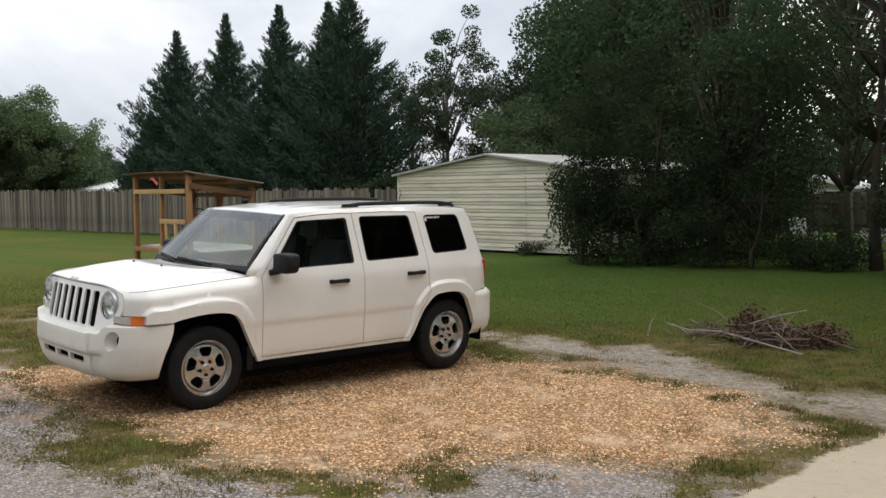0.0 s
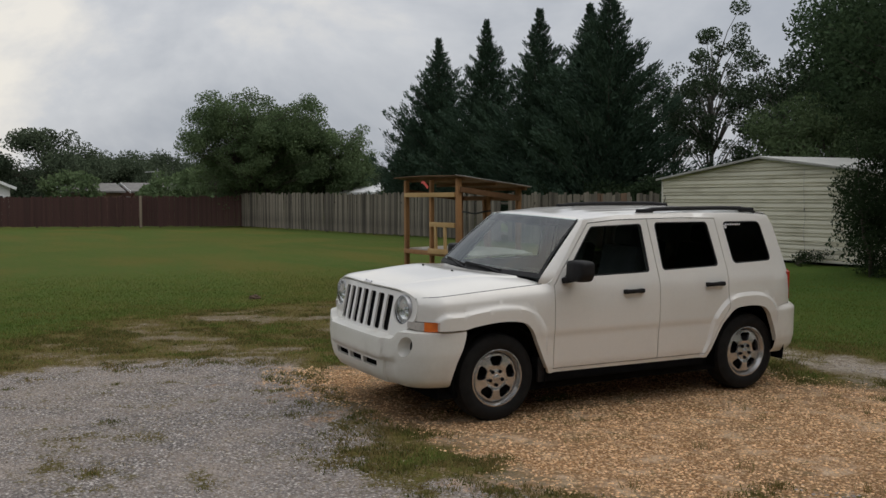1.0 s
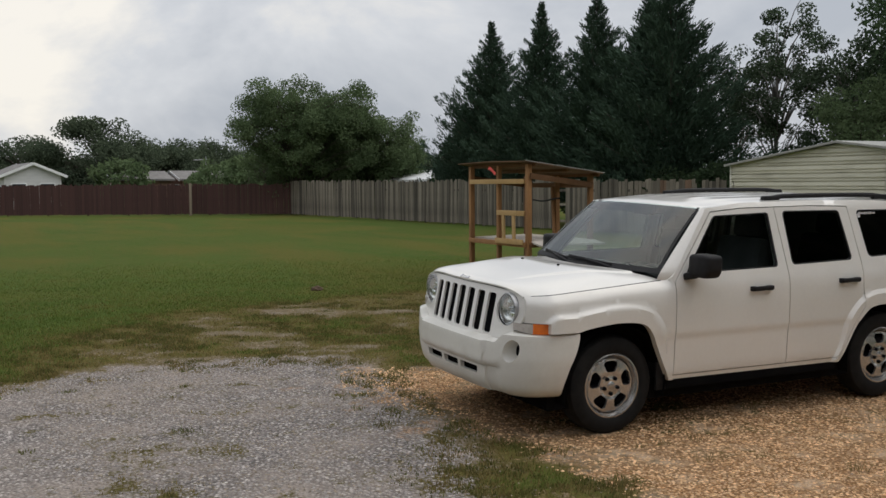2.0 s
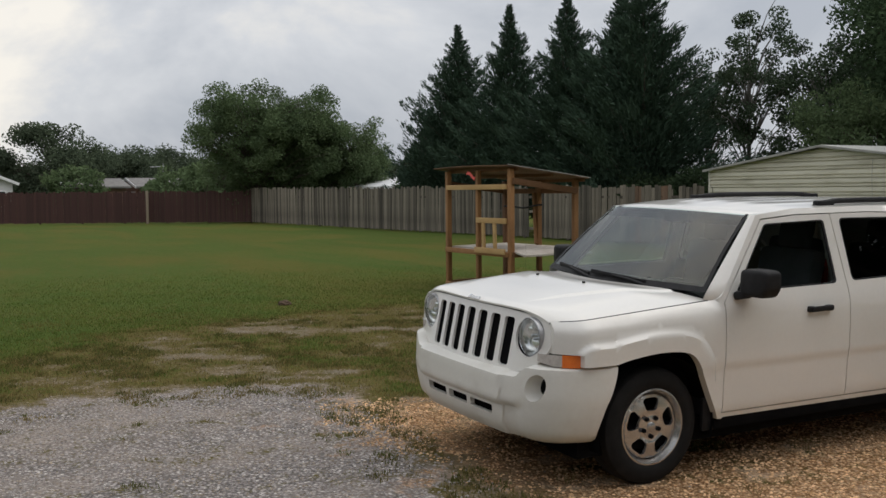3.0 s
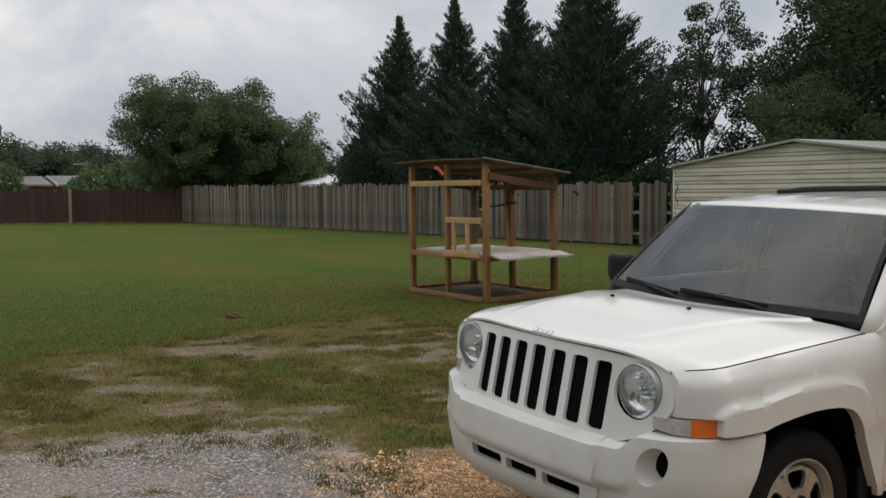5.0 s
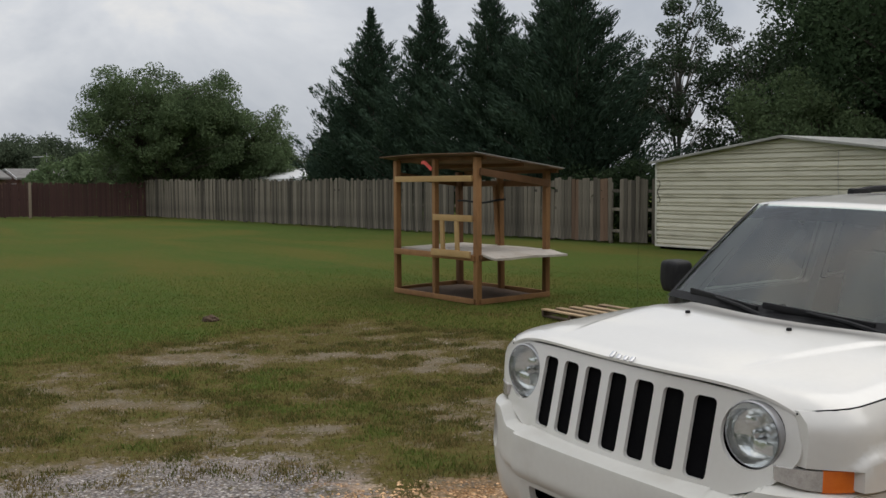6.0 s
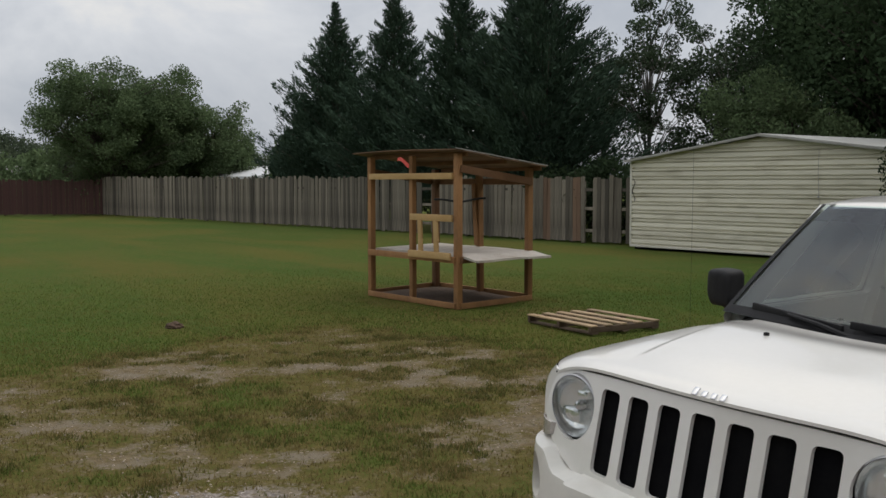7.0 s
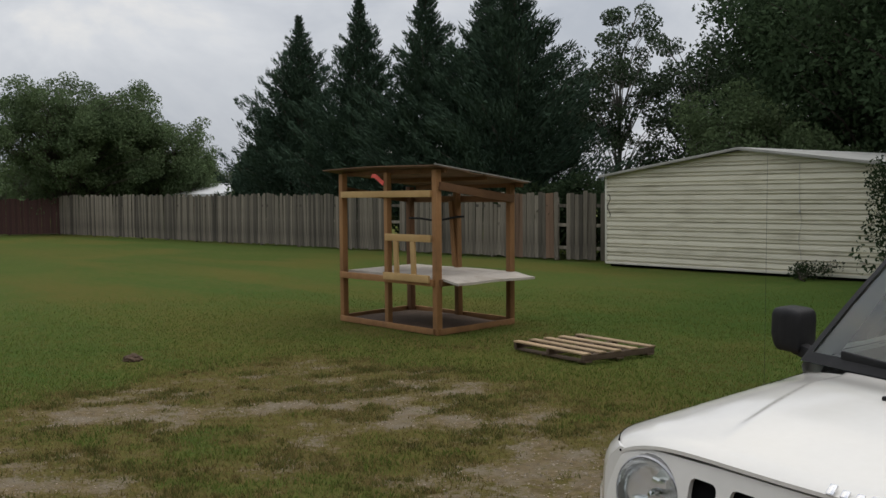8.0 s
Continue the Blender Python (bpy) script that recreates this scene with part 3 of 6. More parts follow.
    # worn and dry places in the lawn
    dry = blend(span(n_fine, 0.3, 0.7), (0.078, 0.066, 0.019), (0.150, 0.118, 0.042))
    dry = blend(span(n_hair, 0.4, 0.7, 0.0, 0.6), dry, (0.062, 0.064, 0.018))
    at = n.new("ShaderNodeAttribute")
    at.attribute_name = "turf"
    thick = math2("ADD", at.outputs["Fac"], math2("ADD", span(noise_at(9.0, 5.0, 0.65), 0.3, 0.7, -0.30, 0.30), span(noise_at(38.0, 4.0), 0.3, 0.7, -0.22, 0.22)))
    grassy = span(thick, 0.18, 0.50)
    grass = blend(span(thick, 0.54, 1.12), dry, green)
    # thickest turf is deeper green; near the trees this tone carries their shade
    grass = blend(span(thick, 1.05, 1.45, 0.0, 0.8), grass, (0.043, 0.084, 0.017))
    rubble = blend(span(noise_at(3.3, 5.0), 0.42, 0.6), dirt, (0.185, 0.155, 0.112))
    # gravels: stones as cells with their own tone
    def stones(scale, tones):
        v = n.new("ShaderNodeTexVoronoi")
        v.inputs["Scale"].default_value = scale
        k.new(co, v.inputs["Vector"])
        sep = n.new("ShaderNodeSeparateColor")
        k.new(v.outputs["Color"], sep.inputs["Color"])
        r = n.new("ShaderNodeValToRGB")
        el = r.color_ramp.elements
        el[0].color, el[1].color = (*tones[0], 1), (*tones[-1], 1)
        for i, t in enumerate(tones[1:-1]):
            el.new((i + 1) / (len(tones) - 1)).color = (*t, 1)
        k.new(sep.outputs["Red"], r.inputs["Fac"])
        # stones darken towards their rims: shade of the gaps put into the colour
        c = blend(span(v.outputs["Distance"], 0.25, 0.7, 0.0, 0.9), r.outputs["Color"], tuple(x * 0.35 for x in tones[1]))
        return c, v.outputs["Distance"]

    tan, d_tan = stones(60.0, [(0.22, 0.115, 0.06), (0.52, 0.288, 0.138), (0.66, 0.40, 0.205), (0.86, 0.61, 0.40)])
    tan = blend(span(n_mid, 0.42, 0.68, 0.0, 0.6), tan, (0.27, 0.175, 0.10))
    tan = blend(span(noise_at(2.3, 4.0, 0.6), 0.54, 0.68, 0.0, 0.6), tan, (0.74, 0.58, 0.42))
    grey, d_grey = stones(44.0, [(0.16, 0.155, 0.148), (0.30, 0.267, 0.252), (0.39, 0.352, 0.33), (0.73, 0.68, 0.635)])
    grey = blend(span(n_mid, 0.40, 0.66, 0.0, 0.72), grey, (0.335, 0.285, 0.245))
    grey = blend(span(noise_at(0.7, 4.0), 0.5, 0.7, 0.0, 0.5), grey, (0.27, 0.225, 0.195))
    slab = blend(n_mid, (0.40, 0.335, 0.245), (0.48, 0.41, 0.31))
    slab = blend(span(n_fine, 0.5, 0.8, 0.0, 0.4), slab, (0.32, 0.27, 0.2))
    z_grey, z_tan, z_slab = zone("grey", 0.46, 0.12), zone("tan", 0.62, 0.32), zone("slab", 0.09, 0.03)
    silt = blend(span(n_fine, 0.3, 0.7), (0.19, 0.155, 0.115), (0.38, 0.335, 0.28))
    col = blend(zone("path", 0.30, 0.2, 0.0), rubble, silt)
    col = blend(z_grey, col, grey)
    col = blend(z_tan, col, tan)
    col = blend(grassy, col, grass)
    col = blend(z_slab, col, slab)
    k.new(col, b.inputs["Base Color"])
    b.inputs["Roughness"].default_value = 0.95
    b.inputs["Specular IOR Level"].default_value = 0.03
    h = blend(z_grey, blend(0.5, n_fine, n_hair), d_grey)
    h = blend(z_tan, h, d_tan)
    bp = n.new("ShaderNodeBump")
    bp.inputs["Strength"].default_value = 0.9
    bp.inputs["Distance"].default_value = 0.02
    k.new(h, bp.inputs["Height"])
    k.new(bp.outputs["Normal"], b.inputs["Normal"])
    return m


ground.data.materials[0] = ground_material()

# ---------------------------------------------------------------- the parked car (front towards -y, wheels on z = 0)
REAR_AXLE, HUB_Z = 2.635, 0.335


def side_x(y, z):
    """Half width of the car's flank at a place along it and a height."""
    if z <= 1.05:
        x = lerp_table(z, [(0.28, 0.822), (0.40, 0.853), (0.635, 0.8595), (0.672, 0.869), (0.86, 0.868), (1.0, 0.858), (1.05, 0.842)])
    else:
        x = 0.842 - 0.31 * (z - 1.05) - 0.9 * max(0.0, z - 1.535) ** 1.3
    if z > 0.90:
        top = 0.984 + 0.066 * (y + 0.67) / 1.1
        x -= 0.048 * min(1.15, max(0.0, z - 0.90) / (top - 0.90)) ** 2.6 * smooth((0.52 - y) / 0.14) if z < 1.07 else 0
    if y < -0.48:
        x -= 0.11 * ((-0.48 - y) / 0.19) ** 2
    if y > 2.85:
        x -= 0.075 * ((y - 2.85) / 0.3) ** 2
    return x + 0.024 * smooth((1.0 - arch_reach(y, z)) / 0.26)


ARCH_F = [(-0.48, 0.745), (-0.335, 0.745), (-0.25, 0.765), (-0.02, 0.79), (0.18, 0.775), (0.26, 0.72), (0.335, 0.56), (0.39, 0.44), (0.44, 0.345)]
ARCH_R = [(2.10, 0.335), (2.17, 0.46), (2.26, 0.62), (2.37, 0.735), (2.47, 0.765), (2.70, 0.765), (2.80, 0.72), (2.88, 0.58), (2.94, 0.42)]



def round_off(pts, times=2):
    """Cuts the corners of an open line."""
    for _ in range(times):
        out = [pts[0]]
        for (y0, z0), (y1, z1) in zip(pts, pts[1:]):
            out += [(y0 * 0.75 + y1 * 0.25, z0 * 0.75 + z1 * 0.25), (y0 * 0.25 + y1 * 0.75, z0 * 0.25 + z1 * 0.75)]
        pts = out + [pts[-1]]
    return pts


ARCH_F, ARCH_R = ARCH_F[:1] + round_off(ARCH_F[1:]), round_off(ARCH_R)


def flare_width(y, z):
    """The flares are broad over the wheel and narrow towards the sill and the bumper."""
    return 0.045 + 0.085 * smooth((z - 0.42) / 0.32) if y < 1.3 else 0.060 + 0.060 * smooth((z - 0.42) / 0.30)


def arch_reach(y, z):
    """Distance from the wheel arch's edge in flare widths."""
    best = 9.0
    for (y0, z0), (y1, z1) in list(zip(ARCH_F, ARCH_F[1:])) + list(zip(ARCH_R, ARCH_R[1:])):
        ey, ez = y1 - y0, z1 - z0
        t = max(0.0, min(1.0, ((y - y0) * ey + (z - z0) * ez) / (ey * ey + ez * ez)))
        best = min(best, (y - y0 - t * ey) ** 2 + (z - z0 - t * ez) ** 2)
    return math.sqrt(best) / flare_width(y, z)


def flare_lines():
    """Points along the inner and outer rim of the arch flares."""
    out = []
    for yc in (0.0, REAR_AXLE):
        for target in (0.74, 0.87, 1.0):
            for i in range(90):
                a = math.pi * (i / 89 * 1.1 - 0.05)
                lo, hi = 0.40, 0.95
                for _ in range(20):
                    mid = (lo + hi) / 2
                    lo, hi = (mid, hi) if arch_reach(yc + mid * math.cos(a), HUB_Z + mid * math.sin(a)) < target else (lo, mid)
                out.append((yc + lo * math.cos(a), HUB_Z + lo * math.sin(a)))
    return out


def build_car():
    car = thing("car", "white boxy off-road estate car parked on tan gravel", "car")
    gutter = [(0.875, 1.540), (1.2, 1.572), (1.9, 1.582), (2.6, 1.575), (2.96, 1.552)]
    flank = ([(-0.552, 0.745)] + ARCH_F[1:] + ARCH_R + [(2.95, 0.74), (3.17, 0.76), (3.135, 1.06), (3.02, 1.45)] + gutter[::-1] +
             [(0.66, 1.29), (0.49, 1.092), (0.44, 1.050), (-0.14, 1.014), (-0.665, 0.983), (-0.675, 0.812), (-0.552, 0.810)])
    doors_hole = [(0.485, 0.372), (2.085, 0.366), (2.16, 0.48), (2.255, 0.65), (2.34, 0.76), (2.345, 1.10), (2.30, 1.535), (1.9, 1.545), (1.2, 1.538), (0.905, 1.515), (0.55, 1.115), (0.485, 1.035)]
    door_front = [(0.492, 0.378), (1.552, 0.374), (1.558, 1.06), (1.528, 1.535), (1.2, 1.531), (0.911, 1.508), (0.557, 1.11), (0.492, 1.031)]
    door_rear = [(1.560, 0.374), (2.081, 0.372), (2.154, 0.484), (2.249, 0.654), (2.333, 0.764), (2.338, 1.10), (2.294, 1.529), (1.9, 1.539), (1.536, 1.536), (1.566, 1.06)]
    win1 = rounded([(0.592, 1.088), (1.475, 1.100), (1.465, 1.500), (0.930, 1.485)], 0.030)
    win2 = rounded([(1.615, 1.108), (2.255, 1.122), (2.205, 1.505), (1.605, 1.508)], 0.04)
    win3 = rounded([(2.43, 1.135), (2.90, 1.15), (2.835, 1.50), (2.385, 1.503)], 0.05)
    flare = flare_lines() + [(0.50 + 0.03 * i, z) for i in range(54) for z in (0.615, 0.632, 0.650, 0.668, 0.690)]
    for k in (0.74, 0.87, 1.0):
        flare += [(-0.48 + 0.13 * k * math.cos(radians(a)), 0.745 + 0.13 * k * math.sin(radians(a))) for a in range(92, 171, 6)]
        flare += [(-0.48 + 0.0145 * i, 0.745 + 0.13 * k) for i in range(11)]
    front = [(-0.655 + 0.022 * i, 0.83 + 0.0215 * j) for i in range(9) for j in range(7)]
    for s in (1, -1):
        on = lambda y, z: (s * side_x(y, z), y, z)
        out = lambda y, z, d: (s * (side_x(y, z) + d), y, z)
        part("body_side", panel(flank, [doors_hole, win3], 0.034, on, (-s * 0.05, 0, 0), flare + front), M_PAINT, car, "white painted flank with flared arches")
        for nm, shape_d, w, hy in (("front_door", door_front, win1, 1.27), ("rear_door", door_rear, win2, 2.17)):
            door = part(nm, panel(shape_d, [w], 0.045, on, (-s * 0.045, 0, 0), flare), M_PAINT, car, "white car door")
            glass_shape = lambda y, z: (s * (side_x(y, z) - 0.012), y, z)
            big = [(Vector(p) - Vector((sum(q[0] for q in w) / len(w), sum(q[1] for q in w) / len(w)))) * 1.03 + Vector((sum(q[0] for q in w) / len(w), sum(q[1] for q in w) / len(w))) for p in w]
            part("window_pane", panel([(q.x, q.y) for q in big], [], 0.12, glass_shape), M_DOORGLASS if nm == "front_door" else M_TINT, door, "lightly tinted side window" if nm == "front_door" else "dark tinted side window")
            inner = [(Vector(p) - Vector((sum(q[0] for q in w) / len(w), sum(q[1] for q in w) / len(w)))) * 0.955 + Vector((sum(q[0] for q in w) / len(w), sum(q[1] for q in w) / len(w))) for p in w]
            part("window_seal", panel(w, [[(q.x, q.y) for q in inner]], 0.06, lambda y, z: (s * (side_x(y, z) - 0.004), y, z), (-s * 0.01, 0, 0)), M_BLACK, door, "black rubber window seal")
            hz = 0.955 if nm == "front_door" else 0.972
            hx = side_x(hy, hz)
            bm = beam((s * (hx + 0.028), hy - 0.09, hz), (s * (hx + 0.028), hy + 0.10, hz + 0.004), 0.024, 0.034, 0.010)
            box(0.04, 0.05, 0.036, (s * (hx + 0.008), hy - 0.075, hz), 0.008, None, bm)
            box(0.04, 0.05, 0.036, (s * (hx + 0.008), hy + 0.08, hz), 0.008, None, bm)
            part("door_handle", bm, M_BLACK, door, "black pull handle")
        big3 = [((p[0] - 2.64) * 1.03 + 2.64, (p[1] - 1.32) * 1.03 + 1.32) for p in win3]
        part("quarter_window", panel(big3, [], 0.12, lambda y, z: (s * (side_x(y, z) - 0.010), y, z)), M_TINT, car, "dark tinted rear quarter window")
        in3 = [((p[0] - 2.64) * 0.95 + 2.64, (p[1] - 1.32) * 0.95 + 1.32) for p in win3]
        part("quarter_window_seal", panel(win3, [in3], 0.06, lambda y, z: (s * (side_x(y, z) - 0.003), y, z), (-s * 0.01, 0, 0)), M_BLACK, car)
        # pillar between windscreen and door
        def pillar(u, v):
            drop, v = min(v, 0.0), max(v, 0.0)
            wy, wz = 0.375 + 0.475 * v, 1.090 + 0.450 * v
            a = Vector((s * (0.800 - 0.140 * v), wy, wz))
            fy, fz = (0.49 + 0.17 * v / 0.46, 1.085 + 0.205 * v / 0.46) if v < 0.46 else (0.66 + 0.215 * (v - 0.46) / 0.54, 1.29 + 0.25 * (v - 0.46) / 0.54)
            b = Vector((s * side_x(fy, fz), fy, fz))
            p = a.lerp(b, u)
            p.y -= 0.012 * math.sin(math.pi * u) - 0.05 * drop
            p.z += 0.45 * drop
            p.x += s * 0.16 * drop
            return p
        bm = sheet(5, 14, lambda u, v: pillar(u, v * 1.20 - 0.20))
        bmesh.ops.recalc_face_normals(bm, faces=bm.faces[:])
        part("windscreen_pillar", bm, M_PAINT, car)
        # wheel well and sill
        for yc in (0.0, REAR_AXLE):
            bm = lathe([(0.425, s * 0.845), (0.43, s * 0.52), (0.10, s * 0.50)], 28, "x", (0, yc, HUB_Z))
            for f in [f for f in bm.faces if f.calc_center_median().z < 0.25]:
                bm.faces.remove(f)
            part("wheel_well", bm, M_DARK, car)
        bm = box(0.07, 1.66, 0.10, (s * 0.80, 1.27, 0.32), 0.02)
        part("sill", bm, M_DARK, car, "black plastic sill")
        bm = box(0.02, 0.09, 0.20, (s * 0.815, 0.405, 0.37), 0.006)
        box(0.16, 0.02, 0.20, (s * 0.74, 0.42, 0.37), 0.006, None, bm)
        part("mud_flap", bm, M_BLACK, car)
        # mirror
        bm = bmesh.new()
        bmesh.ops.create_cube(bm, size=2.0)
        bmesh.ops.subdivide_edges(bm, edges=bm.edges[:], cuts=9, use_grid_fill=True)
        mw, mh, mz, mx = (0.20, 0.165, 1.150, 0.862) if s > 0 else (0.135, 0.165, 1.150, 0.935)
        for v in bm.verts:
            p = v.co / (abs(v.co.x) ** 7 + abs(v.co.y) ** 7 + abs(v.co.z) ** 7) ** (1 / 7)
            low = max(0.0, -p.z - 0.25)
            v.co = Vector((s * (mx + mw / 2 + (p.x - 0.22 * low * (p.x + 1)) * mw / 2), 0.655 + p.y * (0.080 if p.y < 0 else 0.055) + 0.02 * max(0.0, p.x), mz + p.z * mh / 2 + 0.006 * (1 - p.x * p.x)))
        mirror = part("side_mirror", bm, M_BLACK, car, "black plastic door mirror")
        part("mirror_foot", beam((s * 0.83, 0.58, 1.070), (s * (mx + 0.05), 0.64, mz - mh * 0.36), 0.08 if s > 0 else 0.05, 0.05, 0.015), M_BLACK, mirror)
        part("mirror_glass", box(mw - 0.045, 0.004, mh - 0.055, (s * (mx + mw / 2), 0.706, mz), 0.001), M_CHROME, mirror, "mirror glass")
        # roof rail
        rx, pts = s * 0.585, []
        for i in range(15):
            t = i / 14
            y = 1.50 + 1.40 * t
            pts.append((rx, y, 1.594 + 0.022 * min(1, math.sin(math.pi * t) * 3.2) - 0.018 * (2 * t - 1) ** 4))
        bm = tube(pts, [0.012] + [0.019] * 13 + [0.012], 10)
        for y in (1.60, 2.79):
            box(0.042, 0.17, 0.04, (rx, y, 1.597), 0.014, None, bm)
        part("roof_rail", bm, M_BLACK, car, "black roof rail")
        # tail lamp
        bm = bmesh.new()
        bmesh.ops.create_cube(bm, size=1.0, matrix=Matrix.Translation((s * 0.735, 3.135, 0.91)) @ Matrix.Diagonal((0.115, 0.09, 0.29, 1)))
        bmesh.ops.bevel(bm, geom=bm.edges[:], offset=0.02, segments=3, affect="EDGES")
        part("tail_lamp", bm, M_RED, car, "red tail lamp")
        # front lamp
        cx, cy, cz = s * 0.572, -0.702, 0.882
        bm = lathe([(0.001, 0.040), (0.03, 0.038), (0.06, 0.030), (0.085, 0.016), (0.098, 0.003), (0.104, -0.010)], 36, "y", (cx, cy, cz))
        lamp = part("headlamp", bm, M_REFL, car, "round clear headlamp")
        part("lamp_ring", lathe([(0.103, -0.006), (0.106, -0.010), (0.110, -0.006), (0.110, 0.02), (0.105, 0.004)], 36, "y", (cx, cy, cz), True), M_STEEL, lamp)
        part("lamp_bulb", lathe([(0.001, 0.006), (0.014, 0.010), (0.019, 0.024), (0.014, 0.042)], 18, "y", (cx, cy, cz)), M_CHROME, lamp)
        part("lamp_facet", box(0.05, 0.03, 0.03, (cx - s * 0.02, cy + 0.026, cz + 0.040), 0.010), M_REFL, lamp)
        bm = box(0.080, 0.03, 0.045, (cx + s * 0.030, cy + 0.026, cz - 0.038), 0.010)
        part("lamp_facet", bm, M_REFL, lamp)
        part("lamp_lens", lathe([(0.001, -0.036), (0.04, -0.033), (0.075, -0.024), (0.099, -0.010)], 36, "y", (cx, cy, cz)), M_CLEAR, lamp, "clear lamp lens")
        # turn lamp wrapped round the corner
        line = [(0.672, -0.722), (0.712, -0.706), (0.752, -0.680), (0.790, -0.640), (0.822, -0.592), (0.842, -0.548)]

        def wrap(pts, z0, z1, tilt):
            bm = bmesh.new()
            loops = []
            for i, (x, y) in enumerate(pts):
                ins = Vector((-0.75, 0.65, 0)) * 0.05
                loops.append([bm.verts.new((s * (x + ox), y + oy, z)) for ox, oy, z in
                              ((0, 0, z0 + tilt[i]), (0, 0, z1), (ins.x, ins.y, z1), (ins.x, ins.y, z0 + tilt[i]))])
            for a, b in zip(loops, loops[1:]):
                for k2 in range(4):
                    bm.faces.new((a[k2], a[(k2 + 1) % 4], b[(k2 + 1) % 4], b[k2]))
            bm.faces.new(loops[0])
            bm.faces.new(loops[-1][::-1])
            bmesh.ops.recalc_face_normals(bm, faces=bm.faces[:])
            return bm
        lamp = part("turn_signal", wrap(line[:4], 0.741, 0.806, [0.022, 0.012, 0.004, 0.0]), M_SIGNAL, car, "clear and amber corner lamp")
        part("amber_lens", wrap(line[3:], 0.738, 0.808, [0, 0, 0]), M_AMBER, lamp, "amber lens")
        # wheels
        for yc in (0.0, REAR_AXLE):
            wheel = part("wheel", lathe([(0.205, s * 0.60), (0.205, s * 0.735), (0.213, s * 0.765), (0.2255, s * 0.792), (0.2255, s * 0.800), (0.216, s * 0.802), (0.207, s * 0.785), (0.198, s * 0.768)], 48, "x", (0, yc, HUB_Z)), M_RIM, car, "silver five-spoke wheel with dark tyre")
            tyre = [(0.218, 0.64), (0.25, 0.605), (0.30, 0.598), (0.332, 0.612), (0.3435, 0.64), (0.3455, 0.70), (0.3435, 0.76), (0.332, 0.788), (0.30, 0.806), (0.262, 0.808), (0.235, 0.803), (0.220, 0.788)]
            part("tyre", lathe([(r, s * d) for r, d in tyre], 56, "x", (0, yc, HUB_Z)), M_RUBBER, wheel, "black rubber tyre")
            holes = []
            for i in range(5):
                a0 = 2 * math.pi * i / 5 + math.pi / 2
                ring = rounded([(r * math.cos(a0 + da), r * math.sin(a0 + da)) for r, da in ((0.100, -0.36), (0.160, -0.385), (0.175, -0.24), (0.175, 0.24), (0.160, 0.385), (0.100, 0.36))], 0.016, 3)
                holes.append(ring)
            rim_line = [(0.2 * math.cos(2 * math.pi * k2 / 40), 0.2 * math.sin(2 * math.pi * k2 / 40)) for k2 in range(40)]

            def dish(u, v):
                r = math.hypot(u, v)
                return (s * lerp_table(r, [(0, 0.787), (0.045, 0.787), (0.075, 0.780), (0.10, 0.789), (0.14, 0.784), (0.172, 0.778), (0.189, 0.776), (0.2, 0.752)]), yc + u, HUB_Z + v)
            part("rim", panel(rim_line, holes, 0.013, dish, (-s * 0.018, 0, 0)), M_RIM, wheel, "silver rim with five windows")
            bm = lathe([(0.001, s * 0.70), (0.19, s * 0.70)], 24, "x", (0, yc, HUB_Z))
            part("brake_drum", bm, M_DARK, wheel)
            part("centre_cap", lathe([(0.001, s * 0.799), (0.020, s * 0.798), (0.028, s * 0.792), (0.029, s * 0.78)], 24, "x", (0, yc, HUB_Z)), M_RIM, wheel)
            for i in range(5):
                a0 = 2 * math.pi * (i + 0.5) / 5 + math.pi / 2
                part("lug_nut", lathe([(0.001, s * 0.801), (0.011, s * 0.800), (0.0145, s * 0.790), (0.0145, s * 0.775)], 8, "x", (0, yc + 0.057 * math.cos(a0), HUB_Z + 0.057 * math.sin(a0))), M_DARK, wheel)
    # bonnet
    def bonnet(u, v):
        q = 2 * u - 1
        yf = -0.742 + 0.075 * q * q
        yr = 0.175 + 0.225 * q * q
        y = yf + (yr - yf) * v
        edge = -0.667 + (0.400 + 0.667) * v
        w = side_x(edge, 0.984 + 0.066 * (edge + 0.67) / 1.1) - 0.004
        ze = 0.986 + 0.066 * (y + 0.67) / 1.1
        crown = (0.061 + 0.030 * (1 - (1 - v) ** 2.3) - 0.034 * smooth((v - 0.68) / 0.32)) * (1 - abs(q) ** (6.0 - 1.8 * v))
        roll = 0.011 * max(0.0, 1 - v / 0.06) ** 2
        ridge = 0.010 * (1 - smooth((abs(q) - 0.47 - 0.27 * v) / 0.022)) * smooth((v - 0.06) * 3.0)
        return (w * q, y, ze + crown + ridge - roll)
    bm = sheet(140, 40, bonnet)
    g = bmesh.ops.extrude_edge_only(bm, edges=[x for x in bm.edges if len(x.link_faces) == 1])["geom"]
    bmesh.ops.translate(bm, verts=[x for x in g if isinstance(x, bmesh.types.BMVert)], vec=(0, 0, -0.010))
    bmesh.ops.recalc_face_normals(bm, faces=bm.faces[:])
    for s in (-1, 1):
        seam = [Vector(bonnet(0.5 + 0.5 * s, i / 24)) + Vector((s * 0.003, 0, -0.003)) for i in range(25)]
        part("bonnet_shut_line", tube(seam, 0.0035, 6), M_DARK, car)
    hood = part("bonnet", bm, M_PAINT, car, "white bonnet reflecting the cloudy sky", sharp=40)
    for x in (-0.25, 0.25):
        part("washer_nozzle", box(0.017, 0.017, 0.018, (x, -0.10, 1.121), 0.005), M_BLACK, hood)
    badge = bmesh.new()
